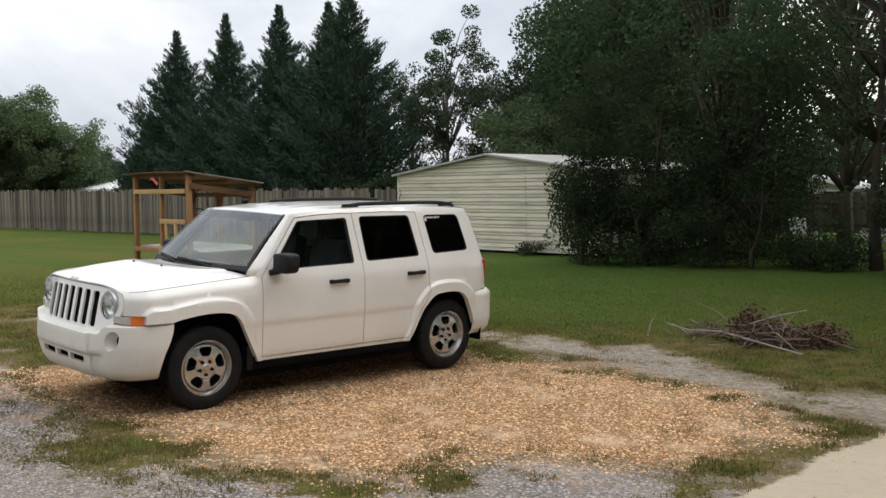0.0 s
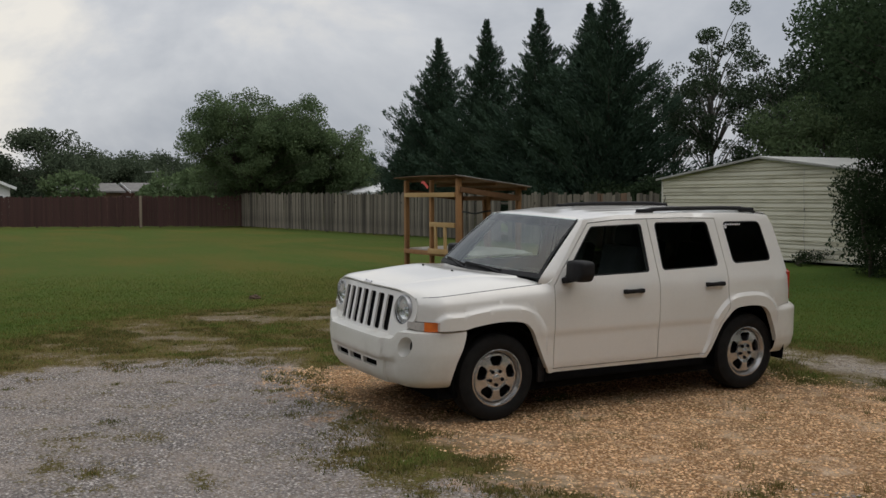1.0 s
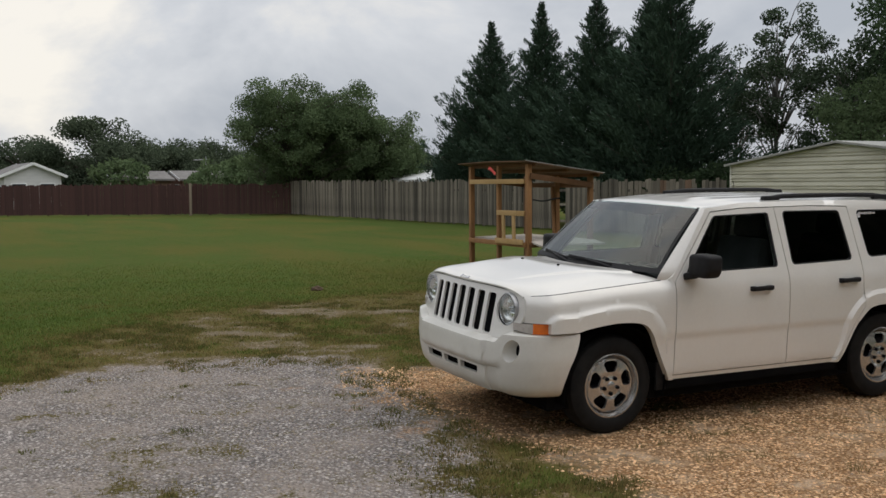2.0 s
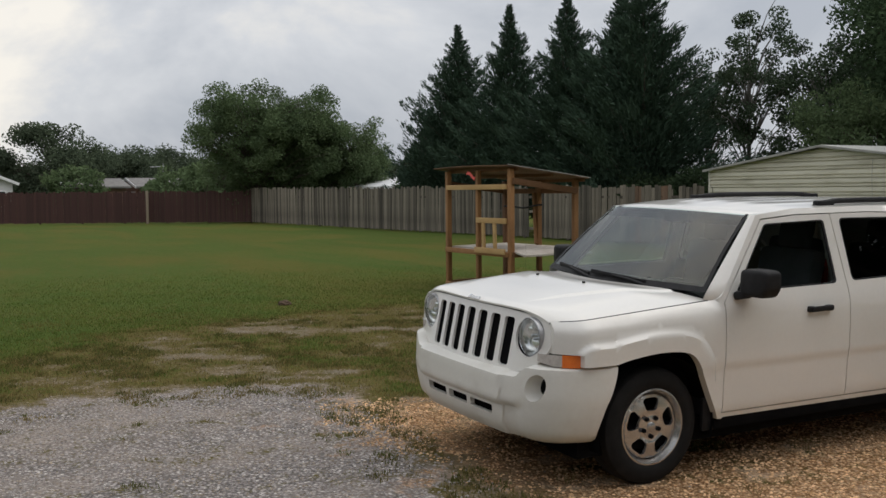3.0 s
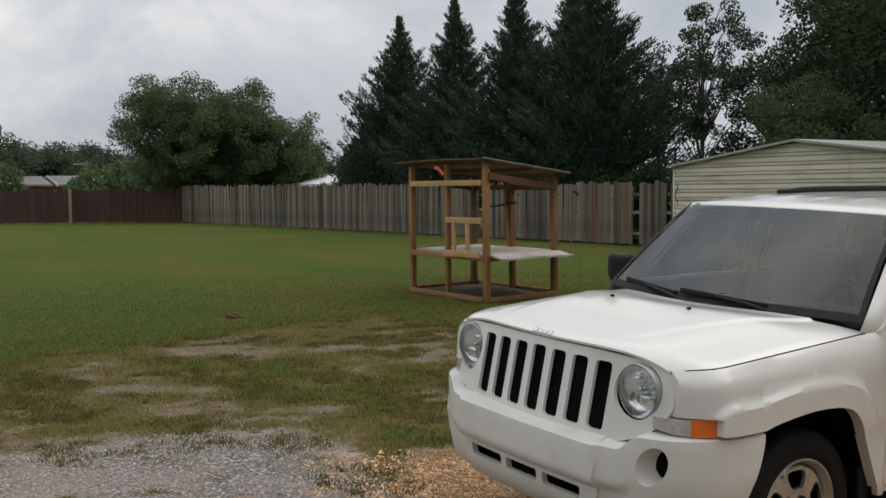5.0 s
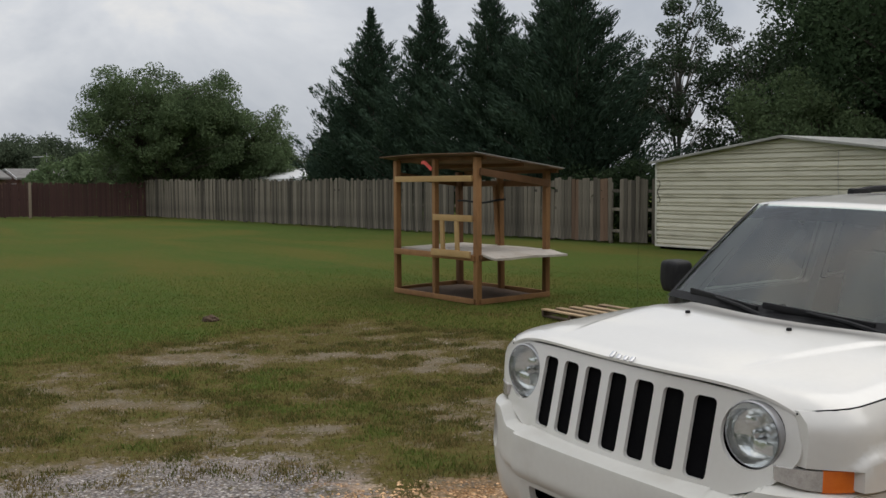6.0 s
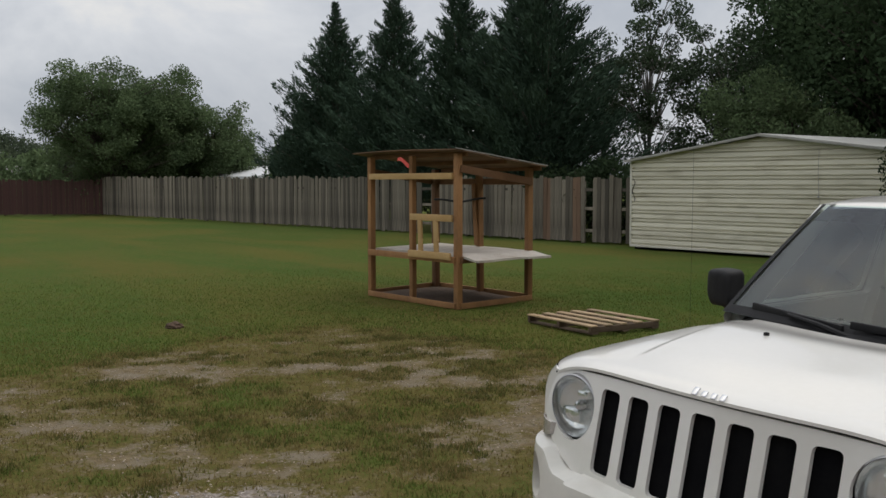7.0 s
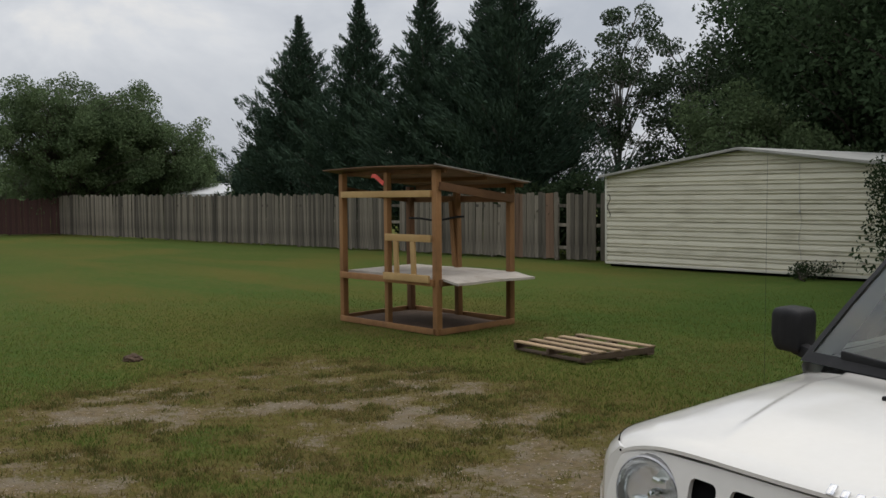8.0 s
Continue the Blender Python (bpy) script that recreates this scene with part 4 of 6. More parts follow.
    for i, (dx, h) in enumerate(((-0.052, 0.034), (-0.02, 0.024), (0.014, 0.024), (0.047, 0.028))):
        box(0.019, 0.007, h * 0.85, (dx + 0.012, -0.734, 1.040 + (h - 0.026) * 0.3), 0.003, Matrix.Rotation(radians(-50), 4, "X"), badge)
    part("badge", badge, M_CHROME, hood, "small chrome badge bars")
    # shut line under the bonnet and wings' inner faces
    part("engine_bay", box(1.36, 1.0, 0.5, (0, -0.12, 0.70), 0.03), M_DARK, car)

    # grille
    def front_y(x, z):
        return -0.738 + 0.078 * (x / 0.70) ** 2 - 0.20 * (1.0 - z)
    face = rounded([(-0.708, 0.958), (-0.66, 0.988), (-0.59, 1.004), (-0.35, 1.014), (0, 1.016), (0.35, 1.014), (0.59, 1.004), (0.66, 0.988), (0.708, 0.958), (0.745, 0.84), (0.66, 0.735), (0.56, 0.690), (0.48, 0.665), (-0.48, 0.665), (-0.56, 0.690), (-0.66, 0.735), (-0.745, 0.84)], 0.04)
    holes = [rounded([(c - 0.044, 0.700), (c + 0.044, 0.700), (c + 0.044, 0.980 - 0.02 * abs(c)), (c - 0.044, 0.980 - 0.02 * abs(c))], 0.022, 4) for c in [0.130 * i for i in range(-3, 4)]]
    for s in (-1, 1):
        holes.append([(s * 0.572 + 0.111 * math.cos(2 * math.pi * i / 28), 0.882 + 0.111 * math.sin(2 * math.pi * i / 28)) for i in range(28)])
    grille = part("grille", panel(face, holes, 0.04, lambda x, z: (x, front_y(x, z), z), (0, 0.016, 0)), M_PAINT, car, "white seven-slot grille panel")
    part("grille_mesh", sheet(16, 4, lambda u, v: (-0.47 + 0.94 * u, front_y(-0.47 + 0.94 * u, 0.67 + 0.31 * v) + 0.022, 0.67 + 0.31 * v)), M_DARK, grille, "black grille mesh")
    part("bonnet_seal", sheet(24, 2, lambda u, v: (0.68 * (2 * u - 1), front_y(0.68 * (2 * u - 1), 1.0) + 0.016, bonnet(0.5 + 0.955 * (u - 0.5), 0.0)[2] - 0.004 - 0.03 * (1 - v))), M_DARK, car)

    # bumpers
    def bumper(plan, profile, holes, name, material, label, sgn, horn=0.0, trim=0.0):
        pts = [Vector((-x, y)) for x, y in plan[::-1][:-1]] + [Vector((x, y)) for x, y in plan]
        cum = [0.0]
        for a, b in zip(pts, pts[1:]):
            cum.append(cum[-1] + (b - a).length)
        half = cum[-1] / 2

        def place(u, z):
            u = u * (1 - trim * (1 - smooth((z - z0) / 0.42)))
            d = min(max(u + half, 0.0), cum[-1] - 1e-6)
            i = max(j for j in range(len(cum) - 1) if cum[j] <= d)
            i = min(i, len(pts) - 2)
            t = (d - cum[i]) / (cum[i + 1] - cum[i])
            p0, p1, p2, p3 = pts[max(i - 1, 0)], pts[i], pts[i + 1], pts[min(i + 2, len(pts) - 1)]
            p = 0.5 * (2 * p1 + (p2 - p0) * t + (2 * p0 - 5 * p1 + 4 * p2 - p3) * t * t + (3 * p1 - p0 - 3 * p2 + p3) * t ** 3)
            tan = (p2 - p0) * (1 - t) + (p3 - p1) * t
            nrm = Vector((tan.y, -tan.x)).normalized() * sgn
            side = smooth((abs(p.x) - 0.56) / 0.09) if horn else 0.0
            flat = lerp_table(z, [(z0, 0.10), (z0 + 0.02, 0.055), (z0 + 0.06, 0.032), (z0 + 0.13, 0.012), (z0 + 0.22, 0.0)])
            depth = lerp_table(z, profile)
            q = p - nrm * (depth + (flat - depth) * side * (1.0 if z < 0.53 else 0.0))
            rise = 1 + horn * smooth((abs(q.x) - 0.56) / 0.09)
            return (q.x, q.y, z0 + (z - z0) * rise)
        z0, z1 = profile[0][0], profile[-1][0]
        ob = part(name, panel([(-half, z0), (half, z0), (half, z1), (-half, z1)], holes, 0.022, place, (0, 0.03 * sgn, 0)), material, car, label)
        return ob, place
    plan_f = [(0, -0.876), (0.25, -0.872), (0.46, -0.862), (0.488, -0.836), (0.62, -0.800), (0.73, -0.745), (0.815, -0.655), (0.862, -0.54), (0.886, -0.43), (0.892, -0.355)]
    prof_f = [(0.300, 0.13), (0.312, 0.085), (0.36, 0.055), (0.41, 0.040), (0.495, 0.030), (0.510, 0.004), (0.53, 0.0), (0.655, 0.006), (0.672, 0.012), (0.680, 0.03), (0.684, 0.06), (0.688, 0.10)]
    slots = [rounded([(a, 0.418), (b, 0.418), (b, 0.470), (a, 0.470)], 0.012, 3) for a, b in ((-0.40, -0.155), (-0.115, 0.115), (0.155, 0.40))]
    fogs = [[(s * 0.752 + 0.065 * math.cos(2 * math.pi * i / 24), 0.572 + 0.065 * math.sin(2 * math.pi * i / 24)) for i in range(24)] for s in (-1, 1)]
    bump_f, place_f = bumper(plan_f, prof_f, slots + fogs, "front_bumper", M_BUMPER, "white front bumper with dusty lower edge", 1, 0.175, 0.105)
    for s in (-1, 1):
        c = Vector(place_f(s * 0.752, 0.572))
        def well(u, v):
            r, deep = lerp_table(v, [(0, 0.065), (0.5, 0.062), (1, 0.048)]), lerp_table(v, [(0, 0.0005), (0.2, 0.012), (1, 0.085)])
            m = Vector(place_f(s * 0.752 + r * math.cos(2 * math.pi * u), 0.572 + r * math.sin(2 * math.pi * u)))
            return (m.x, m.y + deep + (c.y - m.y) * 0.4 * v, m.z)
        bm = sheet(28, 5, well)
        part("fog_lamp_recess", bm, M_BUMPER, bump_f, "empty round fog lamp recess")
        # flat near-black disc stands in for shade deep in the recess
        bm = lathe([(0.001, 0.0), (0.053, 0.0)], 20, "y", (0, 0, 0))
        bmesh.ops.transform(bm, matrix=Matrix.Translation(c + Vector((0, 0.082, 0))) @ Matrix.Rotation(radians(s * 18), 4, "Z"), verts=bm.verts[:])
        part("fog_lamp_hole", bm, M_DARK, bump_f)
    part("bumper_core", sheet(20, 2, lambda u, v: (-0.62 + 1.24 * u, -0.80 + 0.09 * (2 * u - 1) ** 2, 0.36 + 0.16 * v)), M_DARK, bump_f)
    part("front_apron", sheet(24, 3, lambda u, v: (-0.70 + 1.40 * u, -0.72 + 0.28 * (2 * u - 1) ** 2 + 0.10 * v, 0.31 - 0.06 * v)), M_BLACK, car)
    plan_r = [(0, 3.40), (0.35, 3.385), (0.60, 3.345), (0.76, 3.27), (0.835, 3.16), (0.862, 3.05), (0.868, 2.955)]
    prof_r = [(0.31, 0.06), (0.36, 0.02), (0.45, 0.0), (0.70, 0.0), (0.735, 0.012), (0.745, 0.06), (0.75, 0.14)]
    bumper(plan_r, prof_r, [], "rear_bumper", M_BUMPER, "white rear bumper", -1)
    # roof
    def roof(u, v):
        q = 2 * u - 1
        y = 0.800 + 2.20 * v
        zg = lerp_table(y, gutter)
        x = side_x(max(y, 0.88), zg) * q
        y += 0.09 * (abs(q) ** 2.0) * max(0, 1 - v * 12) + 0.0 - (0.05 * q * q * max(0, (v - 0.9) * 10))
        rib = 0.004 * max(0.0, math.cos(q * 19)) * smooth((v - 0.10) * 8) * smooth((0.95 - v) * 12) * (1 if abs(q) < 0.78 else 0)
        return (x, y, zg + 0.020 * (1 - abs(q) ** 3.2) + rib + 0.006 * (1 - q * q) - 0.022 * max(0.0, 1 - v * 26) ** 2)
    bm = sheet(48, 40, roof)
    bmesh.ops.recalc_face_normals(bm, faces=bm.faces[:])
    part("roof", bm, M_PAINT, car, "white ribbed roof", sharp=45)
    # windscreen
    def screen(u, v):
        q = 2 * u - 1
        w = 0.800 - 0.140 * v
        y = (0.255 + 0.12 * q * q) * (1 - v) + (0.80 + 0.05 * q * q) * v
        z = (1.096 - 0.004 * q * q) * (1 - v) + (1.550 - 0.010 * q * q) * v
        return Vector((w * q, y - 0.02 * math.sin(math.pi * v), z))
    bm = sheet(20, 12, screen)
    part("windscreen", bm, M_SCREEN, car, "clear windscreen reflecting trees and sky")
    bm = bmesh.new()
    rim_pts = [(u / 20, 0.0) for u in range(20)] + [(1.0, v / 12) for v in range(12)] + [(1 - u / 20, 1.0) for u in range(20)] + [(0.0, 1 - v / 12) for v in range(12)]
    outer = [bm.verts.new(screen(u, v) + Vector((0, -0.003, 0.003))) for u, v in rim_pts]
    inner = [bm.verts.new(screen(0.5 + (u - 0.5) * 0.968, 0.5 + (v - 0.5) * (0.995 if v > 0.5 else 0.86)) + Vector((0, -0.004, 0.004))) for u, v in rim_pts]
    for i in range(len(outer)):
        j = (i + 1) % len(outer)
        bm.faces.new((outer[i], outer[j], inner[j], inner[i]))
    part("windscreen_border", bm, M_BLACK, car, "black windscreen border")
    part("shade_band", sheet(20, 3, lambda u, v: screen(0.02 + 0.96 * u, 0.86 + 0.135 * v) + Vector((0, 0.004, -0.004))), M_SHADEBAND, car, "dark shaded band along the windscreen's top")
    bm = tube([(-0.812, 0.18, 1.00), (-0.824, 0.184, 1.40), (-0.838, 0.19, 1.80)], [0.0006, 0.0005, 0.0004], 6)
    tube([(-0.810, 0.178, 0.985), (-0.812, 0.18, 1.03)], [0.014, 0.008], 10, bm)
    part("aerial", bm, M_BLACK, car, "thin black whip aerial")
    part("mirror_inside", box(0.24, 0.03, 0.07, (0.0, 0.86, 1.49), 0.012), M_BLACK, car)
    def cowl(u, v):
        q = 2 * u - 1
        y = (0.165 + 0.19 * q * q) * (1 - v) + (0.285 + 0.14 * q * q) * v
        return (0.765 * q, y, (1.040 + 0.056 * (1 - abs(q) ** 7)) + 0.018 * v - 0.020 * (1 - v) - 0.012 * q * q)
    bm = sheet(20, 3, cowl)
    part("cowl", bm, M_BLACK, car, "black plastic scuttle")
    for x0, x1 in ((0.43, -0.15), (-0.12, -0.64)):
        q0, q1 = x0 / 0.74, x1 / 0.74
        a = Vector((x0, 0.27 + 0.14 * q0 * q0, 1.084))
        b = Vector((x1, 0.275 + 0.14 * q1 * q1, 1.108))
        bm = tube([a + Vector((0, -0.02, 0.0)), a.lerp(b, 0.3) + Vector((0, -0.05, 0.03)), a.lerp(b, 0.62) + Vector((0, -0.035, 0.035))], [0.014, 0.011, 0.007], 8)
        beam(a.lerp(b, 0.12) + Vector((0, -0.022, 0.03)), b + Vector((0, -0.018, 0.03)), 0.016, 0.028, 0.004, bm)
        part("wiper", bm, M_BLACK, car, "black windscreen wiper")
    # back end
    def tail(u, v):
        q = 2 * u - 1
        z = 0.72 + 0.86 * v
        ys = lerp_table(z, [(0.72, 3.165), (1.06, 3.14), (1.45, 3.02), (1.58, 2.955)])
        w = side_x(ys, min(z, 1.555))
        return (w * q * 0.995, ys + 0.10 * (1 - abs(q) ** 2.5) - 0.03 * max(0, v - 0.9) * 10, z)
    bm = sheet(20, 16, tail)
    part("tailgate", bm, M_PAINT, car, "white tailgate")
    part("rear_window", sheet(12, 6, lambda u, v: Vector(tail(0.14 + 0.72 * u, 0.46 + 0.40 * v)) + Vector((0, 0.006, 0))), M_TINT, car, "dark tinted rear window")
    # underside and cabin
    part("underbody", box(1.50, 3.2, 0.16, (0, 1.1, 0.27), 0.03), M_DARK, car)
    for yc in (0.0, REAR_AXLE):
        part("axle", tube([(-0.72, yc, HUB_Z), (0.72, yc, HUB_Z)], 0.045, 10), M_DARK, car)
    part("cabin_floor", box(1.54, 2.6, 0.06, (0, 1.78, 0.44), 0.01), M_DARK, car)
    bm = box(1.46, 0.42, 0.22, (0, 0.58, 0.96), 0.06)
    box(0.42, 0.14, 0.10, (0.36, 0.66, 1.06), 0.04, None, bm)
    part("dashboard", bm, M_DASH, car, "grey dashboard")
    bm = lathe([(0.175, -0.012), (0.187, 0.0), (0.175, 0.012), (0.163, 0.0)], 28, "y", (0, 0, 0), True)
    box(0.32, 0.02, 0.05, (0, 0, 0), 0.008, None, bm)
    box(0.12, 0.03, 0.12, (0, 0, -0.02), 0.02, None, bm)
    bmesh.ops.transform(bm, matrix=Matrix.Translation((0.36, 0.90, 1.03)) @ Matrix.Rotation(radians(-25), 4, "X"), verts=bm.verts[:])
    part("steering_wheel", bm, M_BLACK, car)
    for x, y in ((0.36, 1.38), (-0.36, 1.38), (0.38, 2.25), (-0.38, 2.25)):
        bm = box(0.50, 0.50, 0.16, (x, y - 0.18, 0.66), 0.05)
        box(0.48, 0.14, 0.62, (x, y + 0.14, 0.98), 0.05, Matrix.Rotation(radians(-12), 4, "X"), bm)
        box(0.25, 0.09, 0.17, (x, y + 0.22, 1.37), 0.04, Matrix.Rotation(radians(-8), 4, "X"), bm)
        part("seat", bm, M_SEAT, car, "grey cloth seat")
    # sticker bars in the rear quarter window
    bm = bmesh.new()
    zc = 1.475
    for i in range(9):
        y = 2.425 + i * 0.021
        box(0.003, 0.014, 0.014 if i % 3 else 0.02, (side_x(y, zc) - 0.002, y, zc), 0.0, None, bm)
    box(0.003, 0.03, 0.03, (side_x(2.41, 1.455) - 0.002, 2.412, 1.457), 0.008, None, bm)
    part("sticker", bm, M_WHITE, car, "white window sticker lettering bars")
    return car


car = build_car()
# the ground rises a little under the far wheels
car.matrix_world = pose(-0.024, 0, 0.8 * math.sin(radians(1.9)), 0, 1.9, 0)

# ---------------------------------------------------------------- timber hut in the lawn


def build_hut():
    hut = thing("timber_hut", "unfinished open timber hut with plank roof on the lawn", "hut", (-9.80, 5.85, 0), 0)
    Y0, Y1 = -0.73, 0.71
    # front posts, then back posts, left to right
    XA, XB, XC = -0.97, 0.08, 1.11
    XF, XE, XD = -1.31, -0.19, 0.89

    def post(x, y, h, w, d, lean=(0, 0), material=M_PINE):
        part("post", beam((x, y, 0), (x + lean[0], y + lean[1], h), w, d, 0.006), material, hut)
    post(XA, Y0, 2.05, 0.085, 0.085)
    post(XB, Y0, 2.05, 0.075, 0.075)
    post(XC, Y0, 2.06, 0.090, 0.085)
    post(XD, Y1, 1.88, 0.085, 0.085, (0.01, 0))
    post(XE, Y1, 1.88, 0.080, 0.085, (-0.03, 0))
    post(XF, Y1, 1.88, 0.105, 0.085, (-0.01, 0), M_PINE_DARK)
    # odd board nailed beside a back post
    part("brace", beam((XE - 0.09, Y1 - 0.06, 1.66), (XE - 0.02, Y1 - 0.06, 0.74), 0.085, 0.022), M_PINE, hut)
    # rails: bottom frame and bench frame
    for z, h in ((0.045, 0.075), (0.655, 0.085)):
        part("rail", beam((XA, Y0 - 0.058, z), (XC, Y0 - 0.058, z), 0.035, h), M_PINE, hut)
        part("rail", beam((XF, Y1 + 0.062, z), (XD, Y1 + 0.062, z), 0.035, h), M_PINE, hut)
        part("rail", beam((XA - 0.062, Y0, z), (XF - 0.068, Y1, z), 0.035, h), M_PINE, hut)
        part("rail", beam((XC + 0.065, Y0, z), (XD + 0.065, Y1, z), 0.035, h), M_PINE_DARK if z > 0.3 else M_PINE, hut)
    part("head_rail", beam((XA + 0.045, Y0 - 0.056, 1.765), (XC - 0.045, Y0 - 0.056, 1.765), 0.035, 0.085), M_PINE_PALE, hut, "pale new head rail")
    part("head_rail", beam((XF, Y1 + 0.062, 1.69), (XD, Y1 + 0.062, 1.69), 0.035, 0.09), M_PINE_DARK, hut)
    part("head_rail", beam((XC + 0.066, Y0, 1.86), (XD + 0.066, Y1, 1.69), 0.035, 0.10), M_PINE_DARK, hut)
    part("head_rail", beam((XA - 0.066, Y0, 1.84), (XF - 0.072, Y1, 1.69), 0.035, 0.085), M_PINE_DARK, hut)
    # small window opening between two front posts
    part("window_rail", beam((XB + 0.03, Y0 - 0.060, 1.205), (XC - 0.045, Y0 - 0.060, 1.205), 0.03, 0.09), M_PINE_PALE, hut, "pale new window rail")
    part("window_rail", beam((XB + 0.03, Y0 - 0.095, 0.70), (XC - 0.045, Y0 - 0.095, 0.70), 0.03, 0.095), M_PINE_PALE, hut, "pale new window rail")
    part("window_stud", beam((XB + 0.27, Y0 - 0.058, 0.71), (XB + 0.25, Y0 - 0.058, 1.16), 0.085, 0.03), M_PINE_PALE, hut)
    part("window_stud", beam((XB + 0.63, Y0 - 0.058, 0.71), (XB + 0.61, Y0 - 0.058, 1.16), 0.085, 0.03), M_PINE_PALE, hut)

    # thin whitish sheet over the bench, drooping past its open end
    def board(u, v):
        x0 = XA + (XF - XA) * v + 0.05
        x1 = XC + 0.36 + (XD + 0.44 - XC - 0.36) * v
        y = Y0 + 0.035 + (Y1 - Y0 + 0.01) * v
        sag = -0.045 * smooth((u - 0.80) * 5) + 0.003 * math.sin(9 * u + 3 * v) + 0.006 * math.sin(23 * u + 7 * v) * smooth((u - 0.6) * 4)
        return Vector((x0 + (x1 - x0) * u + 0.012 * math.sin(11 * v) * u, y, 0.715 + sag))
    bm = sheet(36, 12, board)
    g = bmesh.ops.extrude_edge_only(bm, edges=[x for x in bm.edges if len(x.link_faces) == 1])["geom"]
    bmesh.ops.translate(bm, verts=[x for x in g if isinstance(x, bmesh.types.BMVert)], vec=(0, 0, -0.03))
    part("bench_sheet", bm, M_SHEET, hut, "whitish sheet over the bench")
    part("bench_joist", beam((0, Y0, 0.66), (-0.1, Y1, 0.66), 0.04, 0.08), M_PINE, hut)
    bm = sheet(10, 8, lambda u, v: Vector((XA + (XF - XA) * v + (XC - XA + (XD - XF - XC + XA) * v) * u, Y0 + (Y1 - Y0) * v, 0.030 + 0.010 * math.sin(7 * u + 5 * v))))
    part("floor_earth", bm, M_SOIL, hut, "dark earth floor")
    # roof boards, falling to the back, with a thin grey sheet edge at the eaves
    slope = lambda y: 2.095 - 0.125 * (y - Y0)
    n = 6
    for i in range(n):
        y0 = Y0 - 0.15 + i * (Y1 - Y0 + 0.30) / n
        y1 = y0 + (Y1 - Y0 + 0.30) / n - 0.008
        skew = -0.15 * (i / n)
        bm = sheet(12, 1, lambda u, v: Vector((XA - 0.28 + skew + 0.03 * math.sin(i * 2.3) + (XC - XA + 0.42) * u, y0 + (y1 - y0) * v, slope(y0 + (y1 - y0) * v) + 0.014 * math.sin(4 * u + i * 0.4) - 0.015 * (1 - u))))
        g = bmesh.ops.extrude_face_region(bm, geom=bm.faces[:])["geom"]
        bmesh.ops.translate(bm, verts=[x for x in g if isinstance(x, bmesh.types.BMVert)], vec=(0, 0, 0.014))
        bmesh.ops.recalc_face_normals(bm, faces=bm.faces[:])
        part("roof_board", bm, M_ROOFPLY, hut, "weathered brown roof board")
    part("roof_edge", beam((XC + 0.15, Y0 - 0.15, slope(Y0 - 0.15) + 0.012), (XD + 0.24, Y1 + 0.15, slope(Y1 + 0.15) + 0.014), 0.012, 0.014, 0.002), M_ROOFEDGE, hut, "thin grey roof edge")
    for y in (Y0, 0.0, Y1):
        part("rafter", beam((XA - 0.1 - 0.12 * (y - Y0), y + 0.07, slope(y) - 0.050), (XC + 0.10 - 0.10 * (y - Y0), y + 0.07, slope(y) - 0.040), 0.04, 0.06), M_PINE_DARK, hut)
    # black hose strung between the back posts, and red tape at the front eave
    pts = [(XF + 0.1 + 1.25 * i / 10, Y1 - 0.10, 1.41 + 0.012 * math.sin(i * 0.9) - 0.03 * math.sin(math.pi * i / 10) + 0.03 * i / 10) for i in range(11)]
    part("hose", tube(pts, 0.016, 8), M_BLACK, hut, "black hose strung between posts")
    bm = sheet(6, 2, lambda u, v: Vector((XB - 0.20 + 0.27 * u, Y0 - 0.10 - 0.02 * v, 2.03 - 0.10 * u * u - 0.05 * v + 0.01 * math.sin(6 * u))))
    g = bmesh.ops.extrude_face_region(bm, geom=bm.faces[:])["geom"]
    bmesh.ops.translate(bm, verts=[x for x in g if isinstance(x, bmesh.types.BMVert)], vec=(0, -0.004, 0))
    part("tape", bm, M_FLAG, hut, "red plastic tape")
    return hut


hut = build_hut()


def build_pallet():
    p = thing("pallet", "weathered wooden shipping pallet lying on the grass", "pallet", (-6.52, 5.42, 0), -6)
    L, W = 1.20, 1.0
    # stringers and bottom slats take a darker tone than the top slats
    for i, x in enumerate((-L / 2 + 0.03, 0.0, L / 2 - 0.03)):
        part("stringer", box(0.045, W, 0.064, (x, 0, 0.056), 0.005), M_PALLET_DARK, p, "stringer darker than the top slats")
    for i, f in enumerate((0.0, 0.24, 0.47, 0.72, 1.0)):
        y = -W / 2 + 0.045 + f * (W - 0.09)
        part("slat", box(L, 0.096, 0.018, (0, y, 0.0975), 0.004, Matrix.Rotation(radians(0.6 * math.sin(i * 5)), 4, "Z")), M_PALLET, p)
    for i in range(3):
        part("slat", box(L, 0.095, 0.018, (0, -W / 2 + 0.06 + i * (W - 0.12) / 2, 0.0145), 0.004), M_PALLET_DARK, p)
    return p


build_pallet()

# ---------------------------------------------------------------- shed


